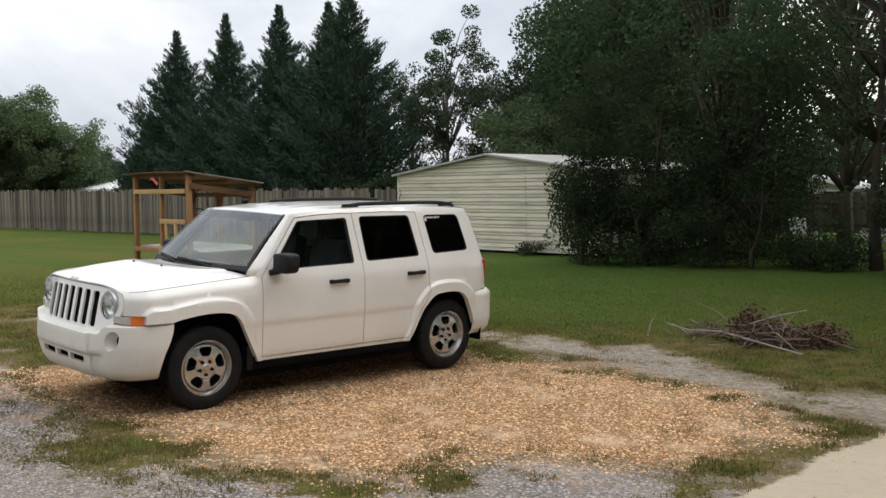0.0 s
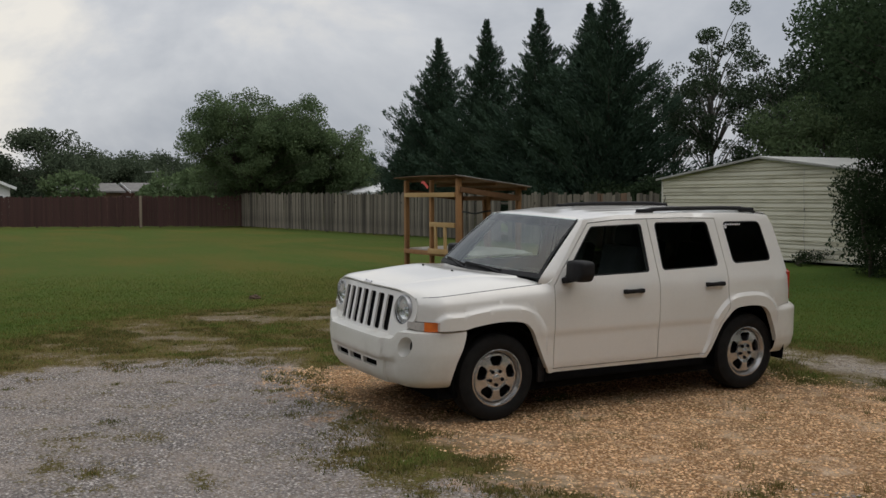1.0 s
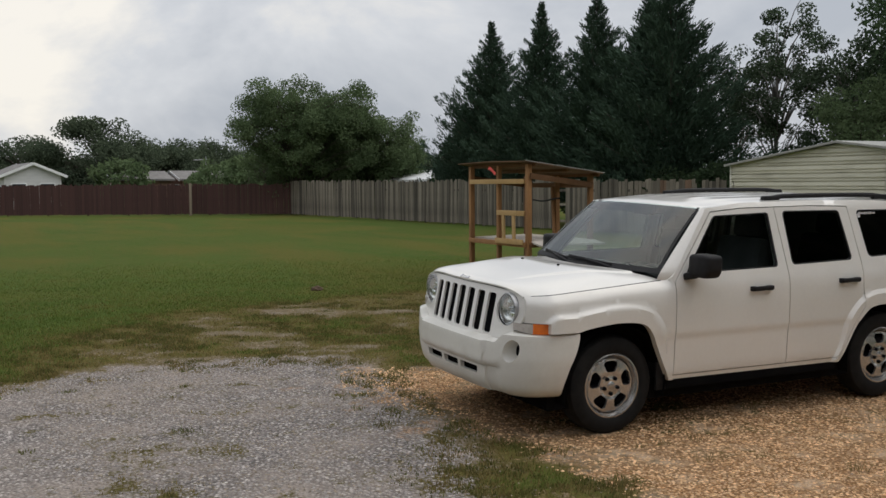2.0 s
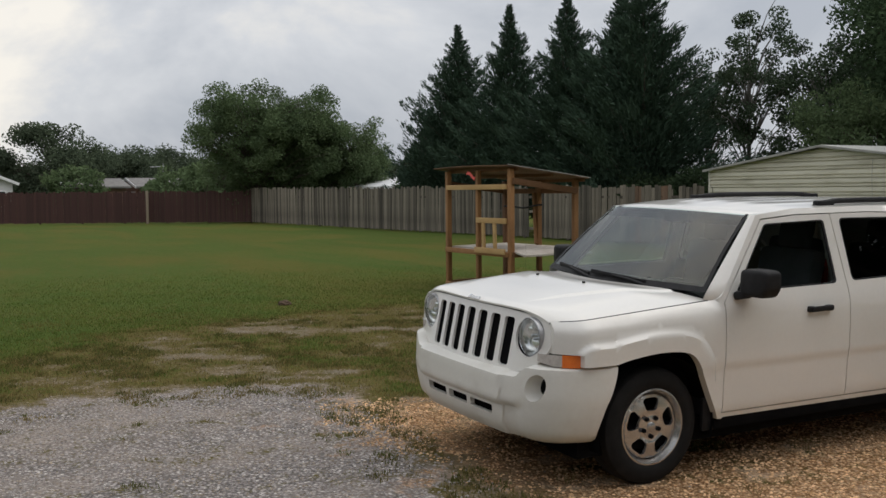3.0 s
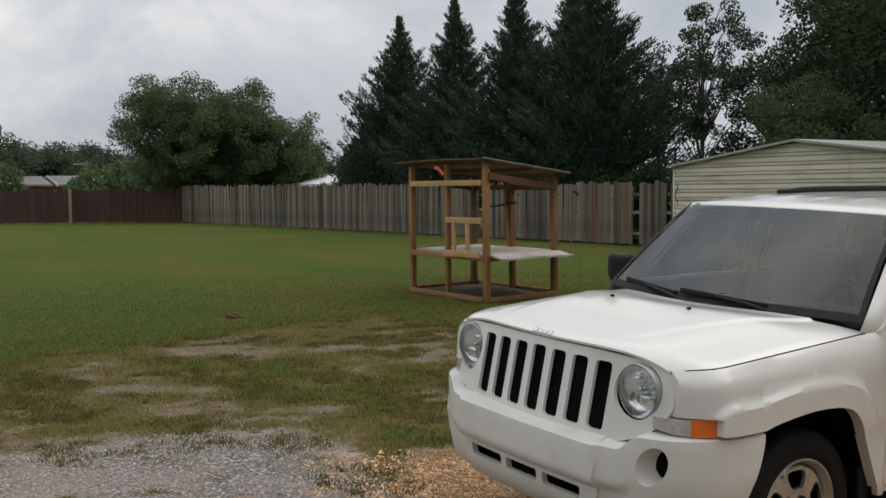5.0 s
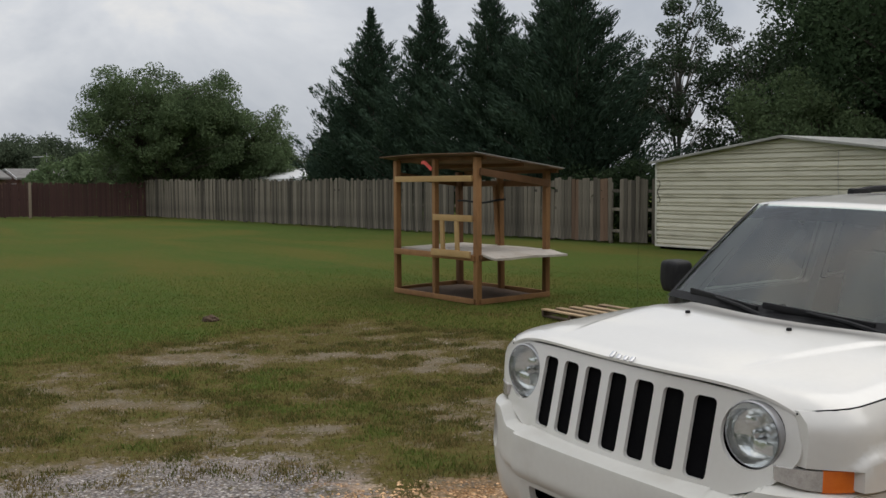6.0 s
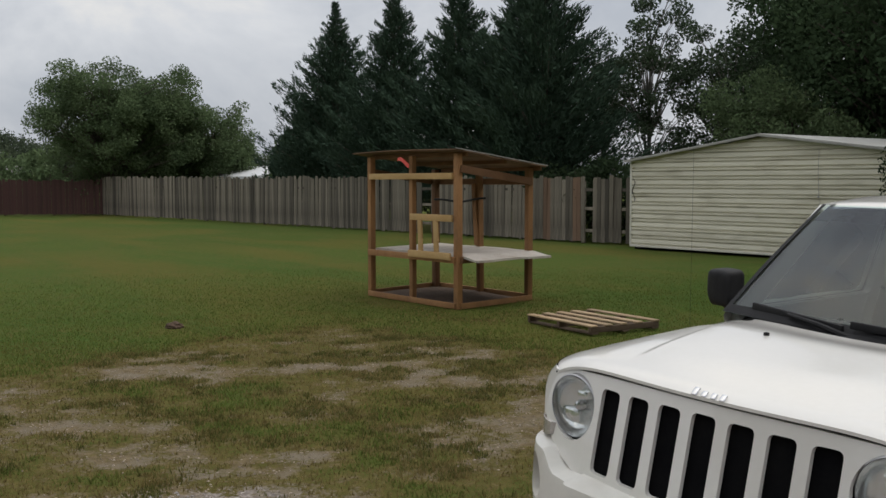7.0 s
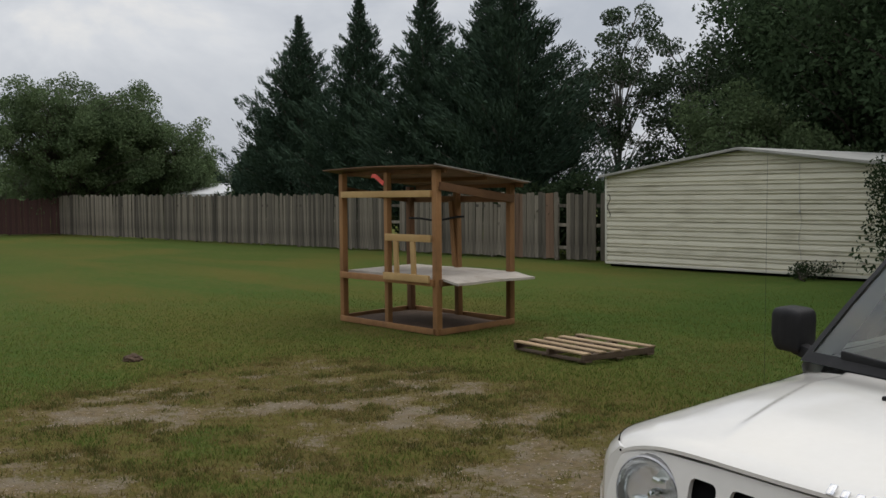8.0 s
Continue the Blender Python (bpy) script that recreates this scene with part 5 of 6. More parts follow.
def build_shed():
    W, D, H, A, B = 7.70, 6.0, 2.20, 2.67, 0.07
    shed = thing("shed", "cream ribbed metal shed with a low gable roof", "shed", (-15.68, 16.1, 0), 0)
    cx = W / 2
    # near-black block stands in for the shaded gap below the walls
    part("base_gap_fill", box(W - 0.1, D - 0.1, 0.09, (cx, D / 2 + 0.02, 0.045), 0.01), M_DARK, shed, "near-black fill for the shaded gap under the shed")
    # ribbed sheets: one profile each, cut to the gable above the eaves
    pitch, z = 0.208, B
    while z < A - 0.03:
        z1 = min(z + pitch, A - 0.01)
        prof = [(z, 0.010), (z + 0.008, -0.036), (z + 0.045, -0.038), (z + 0.052, 0.006), (z + 0.080, 0.006), (z + 0.088, -0.036), (z + pitch - 0.026, -0.032), (z + pitch - 0.02, 0.010), (z + pitch, 0.010)]
        prof = [(pz, py) for pz, py in prof if pz <= z1 + 1e-6]
        bm = bmesh.new()
        rows = []
        for pz, py in prof:
            if pz <= H:
                a, b = 0.0, W
            else:
                d = (pz - H) / (A - H) * cx
                a, b = d, W - d
            rows.append([bm.verts.new((a + (b - a) * t / 8, py, pz)) for t in range(9)])
        for r0, r1 in zip(rows, rows[1:]):
            for t in range(8):
                bm.faces.new((r0[t], r0[t + 1], r1[t + 1], r1[t]))
        g = bmesh.ops.extrude_edge_only(bm, edges=[x for x in bm.edges if len(x.link_faces) == 1])["geom"]
        bmesh.ops.translate(bm, verts=[x for x in g if isinstance(x, bmesh.types.BMVert)], vec=(0, 0.03, 0))
        bmesh.ops.recalc_face_normals(bm, faces=bm.faces[:])
        part("siding_sheet", bm, M_SIDING, shed, sharp=25)
        z += pitch
    for x, nm in ((0.02, "side_wall"), (W - 0.02, "side_wall")):
        bm = bmesh.new()
        zz = B
        sgn = -1 if x < 1 else 1
        rows = []
        while zz <= H:
            for dz, o in ((0, 0.0), (0.02, 0.015), (0.09, 0.018), (0.11, 0.0)):
                rows.append([bm.verts.new((x + sgn * o, 0.03 + (D - 0.03) * t, zz + dz)) for t in (0, 1)])
            zz += pitch
        for r0, r1 in zip(rows, rows[1:]):
            bm.faces.new((r0[0], r0[1], r1[1], r1[0]))
        part(nm, bm, M_SIDING, shed, sharp=25)
    part("back_wall", box(W, 0.05, H - B, (cx, D, (H + B) / 2), 0.005), M_SIDING, shed)
    for s in (0, 1):
        a, b = ((-0.12, H - 0.02), (cx, A + 0.03)) if s == 0 else ((W + 0.12, H - 0.02), (cx, A + 0.03))
        bm = sheet(12, 1, lambda u, v: Vector((a[0] + (b[0] - a[0]) * u, -0.16 + (D + 0.3) * v, a[1] + (b[1] - a[1]) * u + 0.02)))
        g = bmesh.ops.extrude_face_region(bm, geom=bm.faces[:])["geom"]
        bmesh.ops.translate(bm, verts=[x for x in g if isinstance(x, bmesh.types.BMVert)], vec=(0, 0, 0.015))
        bmesh.ops.recalc_face_normals(bm, faces=bm.faces[:])
        part("roof_sheet", bm, M_SHEDROOF, shed, "pale metal roof sheet")
        part("barge_board", beam((a[0], -0.175, a[1] + 0.004), (b[0], -0.175, b[1] + 0.004), 0.02, 0.06, 0.003), M_ROOFEDGE, shed, "grey metal roof edge")
    for x in (0.0, W):
        part("corner_trim", box(0.06, 0.06, H - B, (x, -0.012, (H + B) / 2), 0.004), M_TRIM, shed)
    part("bottom_trim", box(W, 0.02, 0.05, (cx, -0.036, B + 0.015), 0.003), M_TRIM, shed)
    pts = [(cx + 1.42 + 0.03 * math.sin(i), -0.05, 1.35 - 0.12 * i) for i in range(10)]
    part("cable", tube([(cx + 1.40, -0.045, 2.38), (cx + 1.39, -0.05, 1.9)] + pts, 0.004, 6), M_STEEL, shed, "thin grey cable hanging down the wall")
    part("bracket", box(0.03, 0.03, 0.04, (cx + 1.41, -0.05, 1.36), 0.006), M_STEEL, shed)
    pts = [(0.10 + 0.05 * math.sin(i * 1.1), -0.05, 1.75 - 0.07 * i) for i in range(9)]
    part("cable", tube(pts, 0.008, 6), M_BLACK, shed, "short dark cable")
    return shed


build_shed()

# ---------------------------------------------------------------- foliage


def leaf_arrays(centres, spread, count, size, rng, flat=0.75, thin=0.5, droop=0.0, along=None):
    """Small pointed leaves scattered round cluster centres."""
    c = centres[rng.integers(0, len(centres), count)]
    o = rng.normal(0, 1, (count, 3))
    o *= np.minimum(1.0, 1.7 / np.maximum(np.linalg.norm(o, axis=1), 1e-6))[:, None]
    p = c + o * np.array([1, 1, flat]) * spread
    d = rng.normal(0, 1, (count, 3))
    if along is not None:
        d = d * 0.35 + along(p)
    d[:, 2] -= droop
    d /= np.linalg.norm(d, axis=1)[:, None]
    e = np.cross(d, rng.normal(0, 1, (count, 3)))
    e /= np.linalg.norm(e, axis=1)[:, None]
    s = size * rng.uniform(0.55, 1.35, (count, 1))
    a, b = p - d * s * 0.5, p + d * s * 0.5
    l, r = p + e * s * thin * 0.5 - d * s * 0.08, p - e * s * thin * 0.5 - d * s * 0.08
    v = np.stack([a, l, b, r], 1).reshape(-1, 3)
    f = np.arange(count * 4).reshape(-1, 4)
    return v, f


def add_tubes(name, rods, material, parent, segs=6, label=""):
    vs, fs = [], []
    for pts, radii in rods:
        v, f = tube_arrays(pts, radii, segs)
        o = len(vs)
        vs += v
        fs += [tuple(i + o for i in q) for q in f]
    return raw(name, vs, fs, material, parent, label, True)


def build_tree(name, label, at, height, radius, base, material, bark, leaves, size, seed, clumps=46, trunks=1, spread=0.55, lean=(0, 0), squash=1.0, trunk_r=0.14, shell=0.45, wob=0.25, cat="tree", group="", thin=0.5, lobes=0):
    """A broad-leaved tree: trunk, limbs out to each clump, and a crown of single leaves."""
    rng = np.random.default_rng(seed)
    tree = thing(name, label, cat, at, 0, group)
    mid = np.array([lean[0], lean[1], (height + base) / 2])
    half = np.array([radius, radius * squash, (height - base) / 2])
    d = rng.normal(0, 1, (clumps, 3))
    d /= np.linalg.norm(d, axis=1)[:, None]
    rad = shell + (1 - shell) * rng.uniform(0, 1, (clumps, 1)) ** 0.5
    bulge = 1 + wob * np.sin(d[:, :1] * 3.1 + seed) * np.cos(d[:, 1:2] * 2.7 + seed * 2) + wob * 0.6 * rng.normal(0, 0.5, (clumps, 1))
    c = mid + d * rad * half * bulge
    if lobes:
        heart = c[:lobes].copy()
        c = heart[rng.integers(0, lobes, clumps)] + rng.normal(0, 0.17, (clumps, 3)) * half * np.array([1, 1, 0.75])
    c[:, 2] = np.clip(c[:, 2], base * 0.8 + 0.05, height)
    rods = []
    roots = []
    for t in range(trunks):
        a = 2 * math.pi * t / max(trunks, 1) + seed
        off = Vector((math.cos(a), math.sin(a), 0)) * (0.0 if trunks == 1 else 0.35)
        top = Vector((lean[0] * 0.8 + off.x * 3.0, lean[1] * 0.8 + off.y * 3.0, height * 0.86))
        line = [off.lerp(top, i / 7) + Vector((0.10 * math.sin(i * 1.3 + seed), 0.10 * math.cos(i * 1.7 + seed), 0)) * (i > 0) for i in range(8)]
        for i in range(8):
            line[i].z = top.z * i / 7
        rods.append((line, [trunk_r * (1 - 0.85 * i / 7) * (1.35 if i == 0 else 1) for i in range(8)]))
        roots.append(line)
    for i in range(clumps):
        p = Vector(c[i])
        line = roots[i % trunks]
        k = int(min(6, max(1, 7 * (p.z - 0.35 * radius) / height)))
        s = line[k]
        m = s.lerp(p, 0.55) + Vector((0, 0, 0.12 * radius))
        thick = trunk_r * min(1.0, (110 / clumps) ** 0.5)
        rods.append(([s, s.lerp(m, 0.55), m, p], [thick * 0.36, thick * 0.26, thick * 0.16, 0.008]))
    add_tubes("trunk", rods, bark, tree)
    v, f = leaf_arrays(c, spread, leaves, size, rng, thin=thin, droop=0.25)
    v[:, 2] = np.maximum(v[:, 2], 0.02)
    raw("crown", v, f, material, tree)
    return tree


def build_conifer(at, height, radius, seed, label):
    """A tall conifer: whorls of rising branches, each set with flat sprays."""
    rng = np.random.default_rng(seed)
    tree = thing("conifer", label, "tree", at, 0, "row of conifers behind the fence")
    rods = [([Vector((0, 0, height * i / 6)) for i in range(7)], [0.20 * (1 - 0.95 * i / 6) for i in range(7)])]
    pos, way, siz = [], [], []
    nb = 430
    for i in range(nb):
        t = (i + rng.uniform()) / nb
        z = 0.25 + (height - 0.3) * t ** 0.92
        q = 1 - z / height
        ang = i * 2.39996 + rng.normal(0, 0.25)
        reach_m = radius * 1.06 * (q ** 1.2) * (1 + 0.35 * q * (1 - q)) * rng.uniform(0.40, 1.26) + 0.10
        rise = rng.uniform(0.38, 0.80) + 0.45 * t
        out = np.array([math.cos(ang), math.sin(ang), rise])
        if i % 3 == 0:
            rods.append(([Vector((0, 0, z)), Vector(np.array([0, 0, z]) + out * reach_m * 0.9)], [0.03, 0.006]))
        n = int(20 + 260 * reach_m / radius)
        u = rng.uniform(0.15, 1.0, n) ** 0.7
        p = np.array([0, 0, z]) + out * reach_m * u[:, None]
        side = np.array([-math.sin(ang), math.cos(ang), 0])
        fan = (1.05 - u) * 0.42 * reach_m + 0.05
        p = p + side * (rng.normal(0, 1, n) * fan * 0.7)[:, None] + rng.normal(0, 0.05, (n, 3)) * min(1.0, reach_m)
        p[:, 2] -= 0.10 * reach_m * rng.uniform(0, 1, n)
        w = out / np.linalg.norm(out) + rng.normal(0, 0.33, (n, 3)) + np.array([0, 0, 0.15])
        pos.append(p)
        way.append(w)
        siz.append(np.full(n, 0.095 + 0.075 * min(1.0, reach_m / 1.2)) * rng.uniform(0.6, 1.3, n))
    p, d, s = np.concatenate(pos), np.concatenate(way), np.concatenate(siz)[:, None]
    d /= np.linalg.norm(d, axis=1)[:, None]
    e = np.cross(d, rng.normal(0, 1, d.shape))
    e /= np.linalg.norm(e, axis=1)[:, None]
    v = np.stack([p - d * s * 0.5, p + e * s * 0.13, p + d * s * 0.7, p - e * s * 0.13], 1).reshape(-1, 3)
    v[:, 2] = np.maximum(v[:, 2], 0.05)
    # nothing grows through the fence in front
    past = 16.94 - 0.0671 * (-15.75 - v[:, 0] - at[0]) + 0.25 - at[1]
    low = v[:, 2] < 2.3
    v[:, 1] = np.where(low, np.maximum(v[:, 1], past), v[:, 1])
    add_tubes("trunk", rods, M_BARK, tree, 5)
    raw("crown", v, np.arange(len(v)).reshape(-1, 4), M_CONIFER, tree)
    return tree


CON = "dark blue-green conifer with a pointed top behind the fence"
for i, (x, y, h, r) in enumerate(((-39.2, 20.0, 5.7, 1.7), (-36.2, 19.9, 9.35, 3.3), (-31.6, 19.8, 9.5, 3.1), (-27.3, 19.7, 9.3, 3.0), (-24.6, 20.2, 9.1, 3.1), (-22.9, 19.8, 9.6, 3.3), (-37.9, 20.9, 7.6, 2.3))):
    build_conifer((x, y, 0), h, r, 20 + i, CON)

# loose-crowned trees behind the shed
for i, (x, y, h, r, n) in enumerate(((-23.2, 25.2, 8.9, 2.4, 7500), (-19.9, 25.6, 7.3, 1.9, 5500), (-25.8, 25.6, 7.4, 1.8, 4500), (-21.4, 27.0, 6.2, 2.0, 2200))):
    build_tree("tree", "slender tree with an airy grey-green crown", (x, y, 0), h, r, 2.2, M_LEAF_BIRCH, M_BARK_PALE, int(n * 1.75), 0.118, 40 + i, 66, 1, 0.225, trunk_r=0.10, shell=0.25, wob=0.35, thin=0.6)
for i, (x, y, h, r, b) in enumerate(((-16.7, 23.3, 5.0, 1.6, 0.6), (-19.3, 23.6, 2.5, 1.3, 0.4), (-14.6, 23.0, 3.4, 1.4, 0.5))):
    build_tree("tree", "round bushy mid-green tree behind the shed", (x, y, 0), h, r, b, M_LEAF_MID, M_BARK, 16000, 0.12, 60 + i, 60, 2, 0.34, trunk_r=0.08)
# tall dark trees beside the shed
OAK = "large dark-leaved tree with low hanging branches"
# unseen trees at (6.6, 11.6) and (4.9, 15.5) are there to shade the lawn
for i, (x, y, h, r, b, n, sp) in enumerate(((-16.8, 28.0, 10.8, 3.5, 1.0, 26000, 0.66), (-14.0, 26.6, 12.5, 4.3, 0.8, 26000, 0.75), (-11.4, 25.0, 12.5, 3.9, 0.8, 15000, 0.62), (-6.6, 26.5, 12.0, 4.2, 1.6, 5200, 0.5), (-5.2, 17.2, 11.0, 3.7, 0.3, 9500, 0.42),
                                              (-1.2, 16.6, 10.5, 3.6, 2.7, 3600, 0.36), (0.9, 16.4, 11.0, 4.0, 1.6, 3900, 0.30), (4.9, 15.5, 11.0, 4.0, 2.4, 10000, 0.5), (-1.5, 24.5, 11.0, 4.8, 2.0, 3600, 0.45), (5.5, 24.0, 11.0, 5.0, 1.0, 1800, 0.42), (6.6, 11.6, 11.5, 4.6, 3.2, 28000, 0.62), (-20.4, 29.6, 10.0, 2.5, 2.0, 9000, 0.5))):
    build_tree("tree", OAK, (x, y, 0), h, r, b, M_LEAF_OAK, M_BARK, int(n * 1.3) if y > 20 else int(n * 3.2), 0.19 if y > 20 else 0.108, 80 + i, 42 if i == 5 else 110, 1, sp, trunk_r=0.11 if i == 5 else 0.20, shell=0.2, lobes=18 if i in (4, 5) else 0)
for i, (x, y) in enumerate(((-21.5, 46.5), (-16.0, 48.0), (-9.5, 46.5), (-3.0, 47.0))):
    build_tree("tree", "dark rounded tree beyond the back fence", (x, y, 0), 4.9 + 0.4 * (i % 2), 4.2, 0.2, M_LEAF_OAK, M_BARK, 16000, 0.22, 260 + i, 90, 1, 0.6, trunk_r=0.16)
# low growth in front of them; the 5.2 m one stands for hanging foliage
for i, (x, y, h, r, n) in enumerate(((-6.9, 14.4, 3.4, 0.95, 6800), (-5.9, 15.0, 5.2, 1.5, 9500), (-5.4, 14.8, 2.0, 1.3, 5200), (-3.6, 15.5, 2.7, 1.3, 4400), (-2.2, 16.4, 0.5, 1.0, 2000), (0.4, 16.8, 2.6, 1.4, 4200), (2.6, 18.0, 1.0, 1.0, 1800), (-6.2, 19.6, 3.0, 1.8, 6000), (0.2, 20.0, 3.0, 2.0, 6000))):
    build_tree("shrub", "leafy undergrowth at the foot of the trees, shade in its colour", (x, y, 0), h, r, 0.1, M_LEAF_SHADED, M_BARK, int(n * 3.0), 0.068, 120 + i, 40, 3, 0.26, trunk_r=0.035, cat="shrub")
build_tree("shrub", "low dark bush against the shed wall", (-9.95, 15.72, 0), 0.34, 0.55, 0.02, M_LEAF_SHADED, M_BARK, 900, 0.06, 140, 16, 2, 0.10, trunk_r=0.012, squash=0.5, cat="shrub")
# growth added behind the fence so that its gaps look dark
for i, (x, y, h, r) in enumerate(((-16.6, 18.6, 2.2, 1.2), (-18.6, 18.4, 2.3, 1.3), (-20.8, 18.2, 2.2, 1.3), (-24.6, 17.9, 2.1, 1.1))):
    build_tree("shrub", "leafy growth added behind the plank fence to darken its gaps", (x, y, 0), h, r, 0.05, M_LEAF_SHADED, M_BARK, 7000, 0.13, 240 + i, 60, 3, 0.28, trunk_r=0.035, cat="shrub")
# two trees at the far fence corner
build_tree("tree", "broad green tree hanging over the fence corner", (-51.5, 15.5, 0), 8.3, 3.5, 0.9, M_LEAF_MID, M_BARK, 86000, 0.14, 150, 520, 2, 0.30, trunk_r=0.2, wob=0.14, shell=0.30, lobes=75)
build_tree("tree", "broad green tree hanging over the fence corner", (-51.9, 18.5, 0), 7.1, 3.0, 0.8, M_LEAF_MID, M_BARK, 62000, 0.14, 151, 400, 2, 0.29, trunk_r=0.16, wob=0.14, shell=0.30, lobes=60)
build_tree("tree", "smaller green tree behind the fence", (-50.6, 20.9, 0), 6.1, 2.2, 0.6, M_LEAF_MID, M_BARK, 42000, 0.14, 152, 280, 1, 0.27, trunk_r=0.14, shell=0.3, wob=0.14, lobes=45)
build_tree("tree", "pale green sapling beyond the fence", (-43.5, 21.8, 0), 3.9, 1.3, 0.6, M_LEAF_MID, M_BARK, 2600, 0.26, 153, 26, 2, 0.35, trunk_r=0.06)
# distant trees
for i, (x, y, h, r, n) in enumerate(((-88, 9.5, 8.3, 6.0, 9000), (-90, 3.5, 6.6, 5.0, 7000), (-92, 15.5, 6.6, 4.6, 6000), (-95, 20.0, 7.2, 3.2, 4500), (-96, 25.5, 6.6, 4.2, 5500), (-90, -4, 6.0, 4.5, 5000), (-98, 33, 6.5, 5.0, 5000), (-95, 42, 6.5, 5.5, 5000), (-80, 50, 5.5, 5, 5000), (-66, 50, 5, 5, 5000), (-92, -14, 7.5, 5.5, 5000))):
    build_tree("tree", "distant rounded dull-green tree beyond the fence", (x, y, 0), h * 0.84, r * 0.9, 0.2, M_LEAF_FAR, M_BARK, int(n * 4), 0.27, 170 + i, 200, 1, 0.55, trunk_r=0.25, lobes=26)
for i, (x, y, h, r) in enumerate(((-78, 9.6, 3.7, 1.9), (-76, 16.2, 3.3, 1.6), (-77, 19.0, 3.6, 2.2))):
    build_tree("shrub", "distant yellow-green bush above the fence", (x, y, 0), h, r, 0.3, M_LEAF_MID, M_BARK, 2600, 0.35, 190 + i, 30, 2, 0.45, trunk_r=0.06, cat="shrub")

# ---------------------------------------------------------------- neighbour's yard beyond the trees


def build_lattice(at, rz, w, h):
    """A low white lattice panel: a frame with crossed laths."""
    panel_ob = thing("lattice_panel", "low white lattice panel on the neighbouring lawn", "lattice", at, rz)
    part("frame", box(w, 0.03, 0.05, (0, 0, 0.025), 0.004), M_SHADED_WHITE, panel_ob)
    part("frame", box(w, 0.03, 0.05, (0, 0, h - 0.025), 0.004), M_SHADED_WHITE, panel_ob)
    for sx in (-1, 1):
        part("frame", box(0.05, 0.03, h, (sx * (w / 2 - 0.025), 0, h / 2), 0.004), M_SHADED_WHITE, panel_ob)
    n = int(w / 0.13)
    for i in range(n):
        x = -w / 2 + 0.08 + i * 0.13
        for way in (-1, 1):
            x1 = x + way * h * 0.8
            k = min(1.0, (w / 2 - way * x) / (h * 0.8))
            part("lath", beam((x, 0.006 * way, 0.04), (x + (x1 - x) * k, 0.006 * way, 0.04 + (h - 0.08) * k), 0.035, 0.008, 0.001), M_SHADED_WHITE, panel_ob)
    return panel_ob


def build_chair(at, rz):
    """A white garden chair: legs, seat, tall slatted back, arms."""
    chair = thing("garden_chair", "white garden chair with a tall leaning back", "chair", at, rz)
    for x in (-0.25, 0.25):
        part("leg", beam((x, -0.24, 0), (x, -0.24, 0.52), 0.04, 0.06), M_SHADED_WHITE, chair)
        part("leg", beam((x, 0.30, 0), (x, 0.12, 0.40), 0.04, 0.06), M_SHADED_WHITE, chair)
        part("arm", beam((x * 1.1, -0.30, 0.54), (x * 1.1, 0.28, 0.52), 0.09, 0.025), M_SHADED_WHITE, chair)
    part("seat", box(0.50, 0.48, 0.03, (0, -0.02, 0.38), 0.006, Matrix.Rotation(radians(-8), 4, "X")), M_SHADED_WHITE, chair)
    for i in range(5):
        x = -0.2 + 0.1 * i
        part("back_slat", beam((x, 0.18, 0.36), (x * 1.15, 0.36, 0.92 - 0.05 * abs(i - 2)), 0.085, 0.02), M_SHADED_WHITE, chair)
    return chair


build_lattice((-5.2, 27.3, 0), 4, 2.6, 0.40)
build_chair((-6.1, 22.9, 0), 60)
fallen = part("log", tube([(-0.55, 0, 0.09), (-0.1, 0.03, 0.085), (0.35, -0.02, 0.08), (0.7, 0.02, 0.075)], [0.09, 0.085, 0.08, 0.07], 10), M_BARK_PALE, None, "", 40, (-2.95, 18.6, 0))
tagged(fallen, "weathered pale log lying under the trees", "log")

# ---------------------------------------------------------------- brush pile, dirt mound


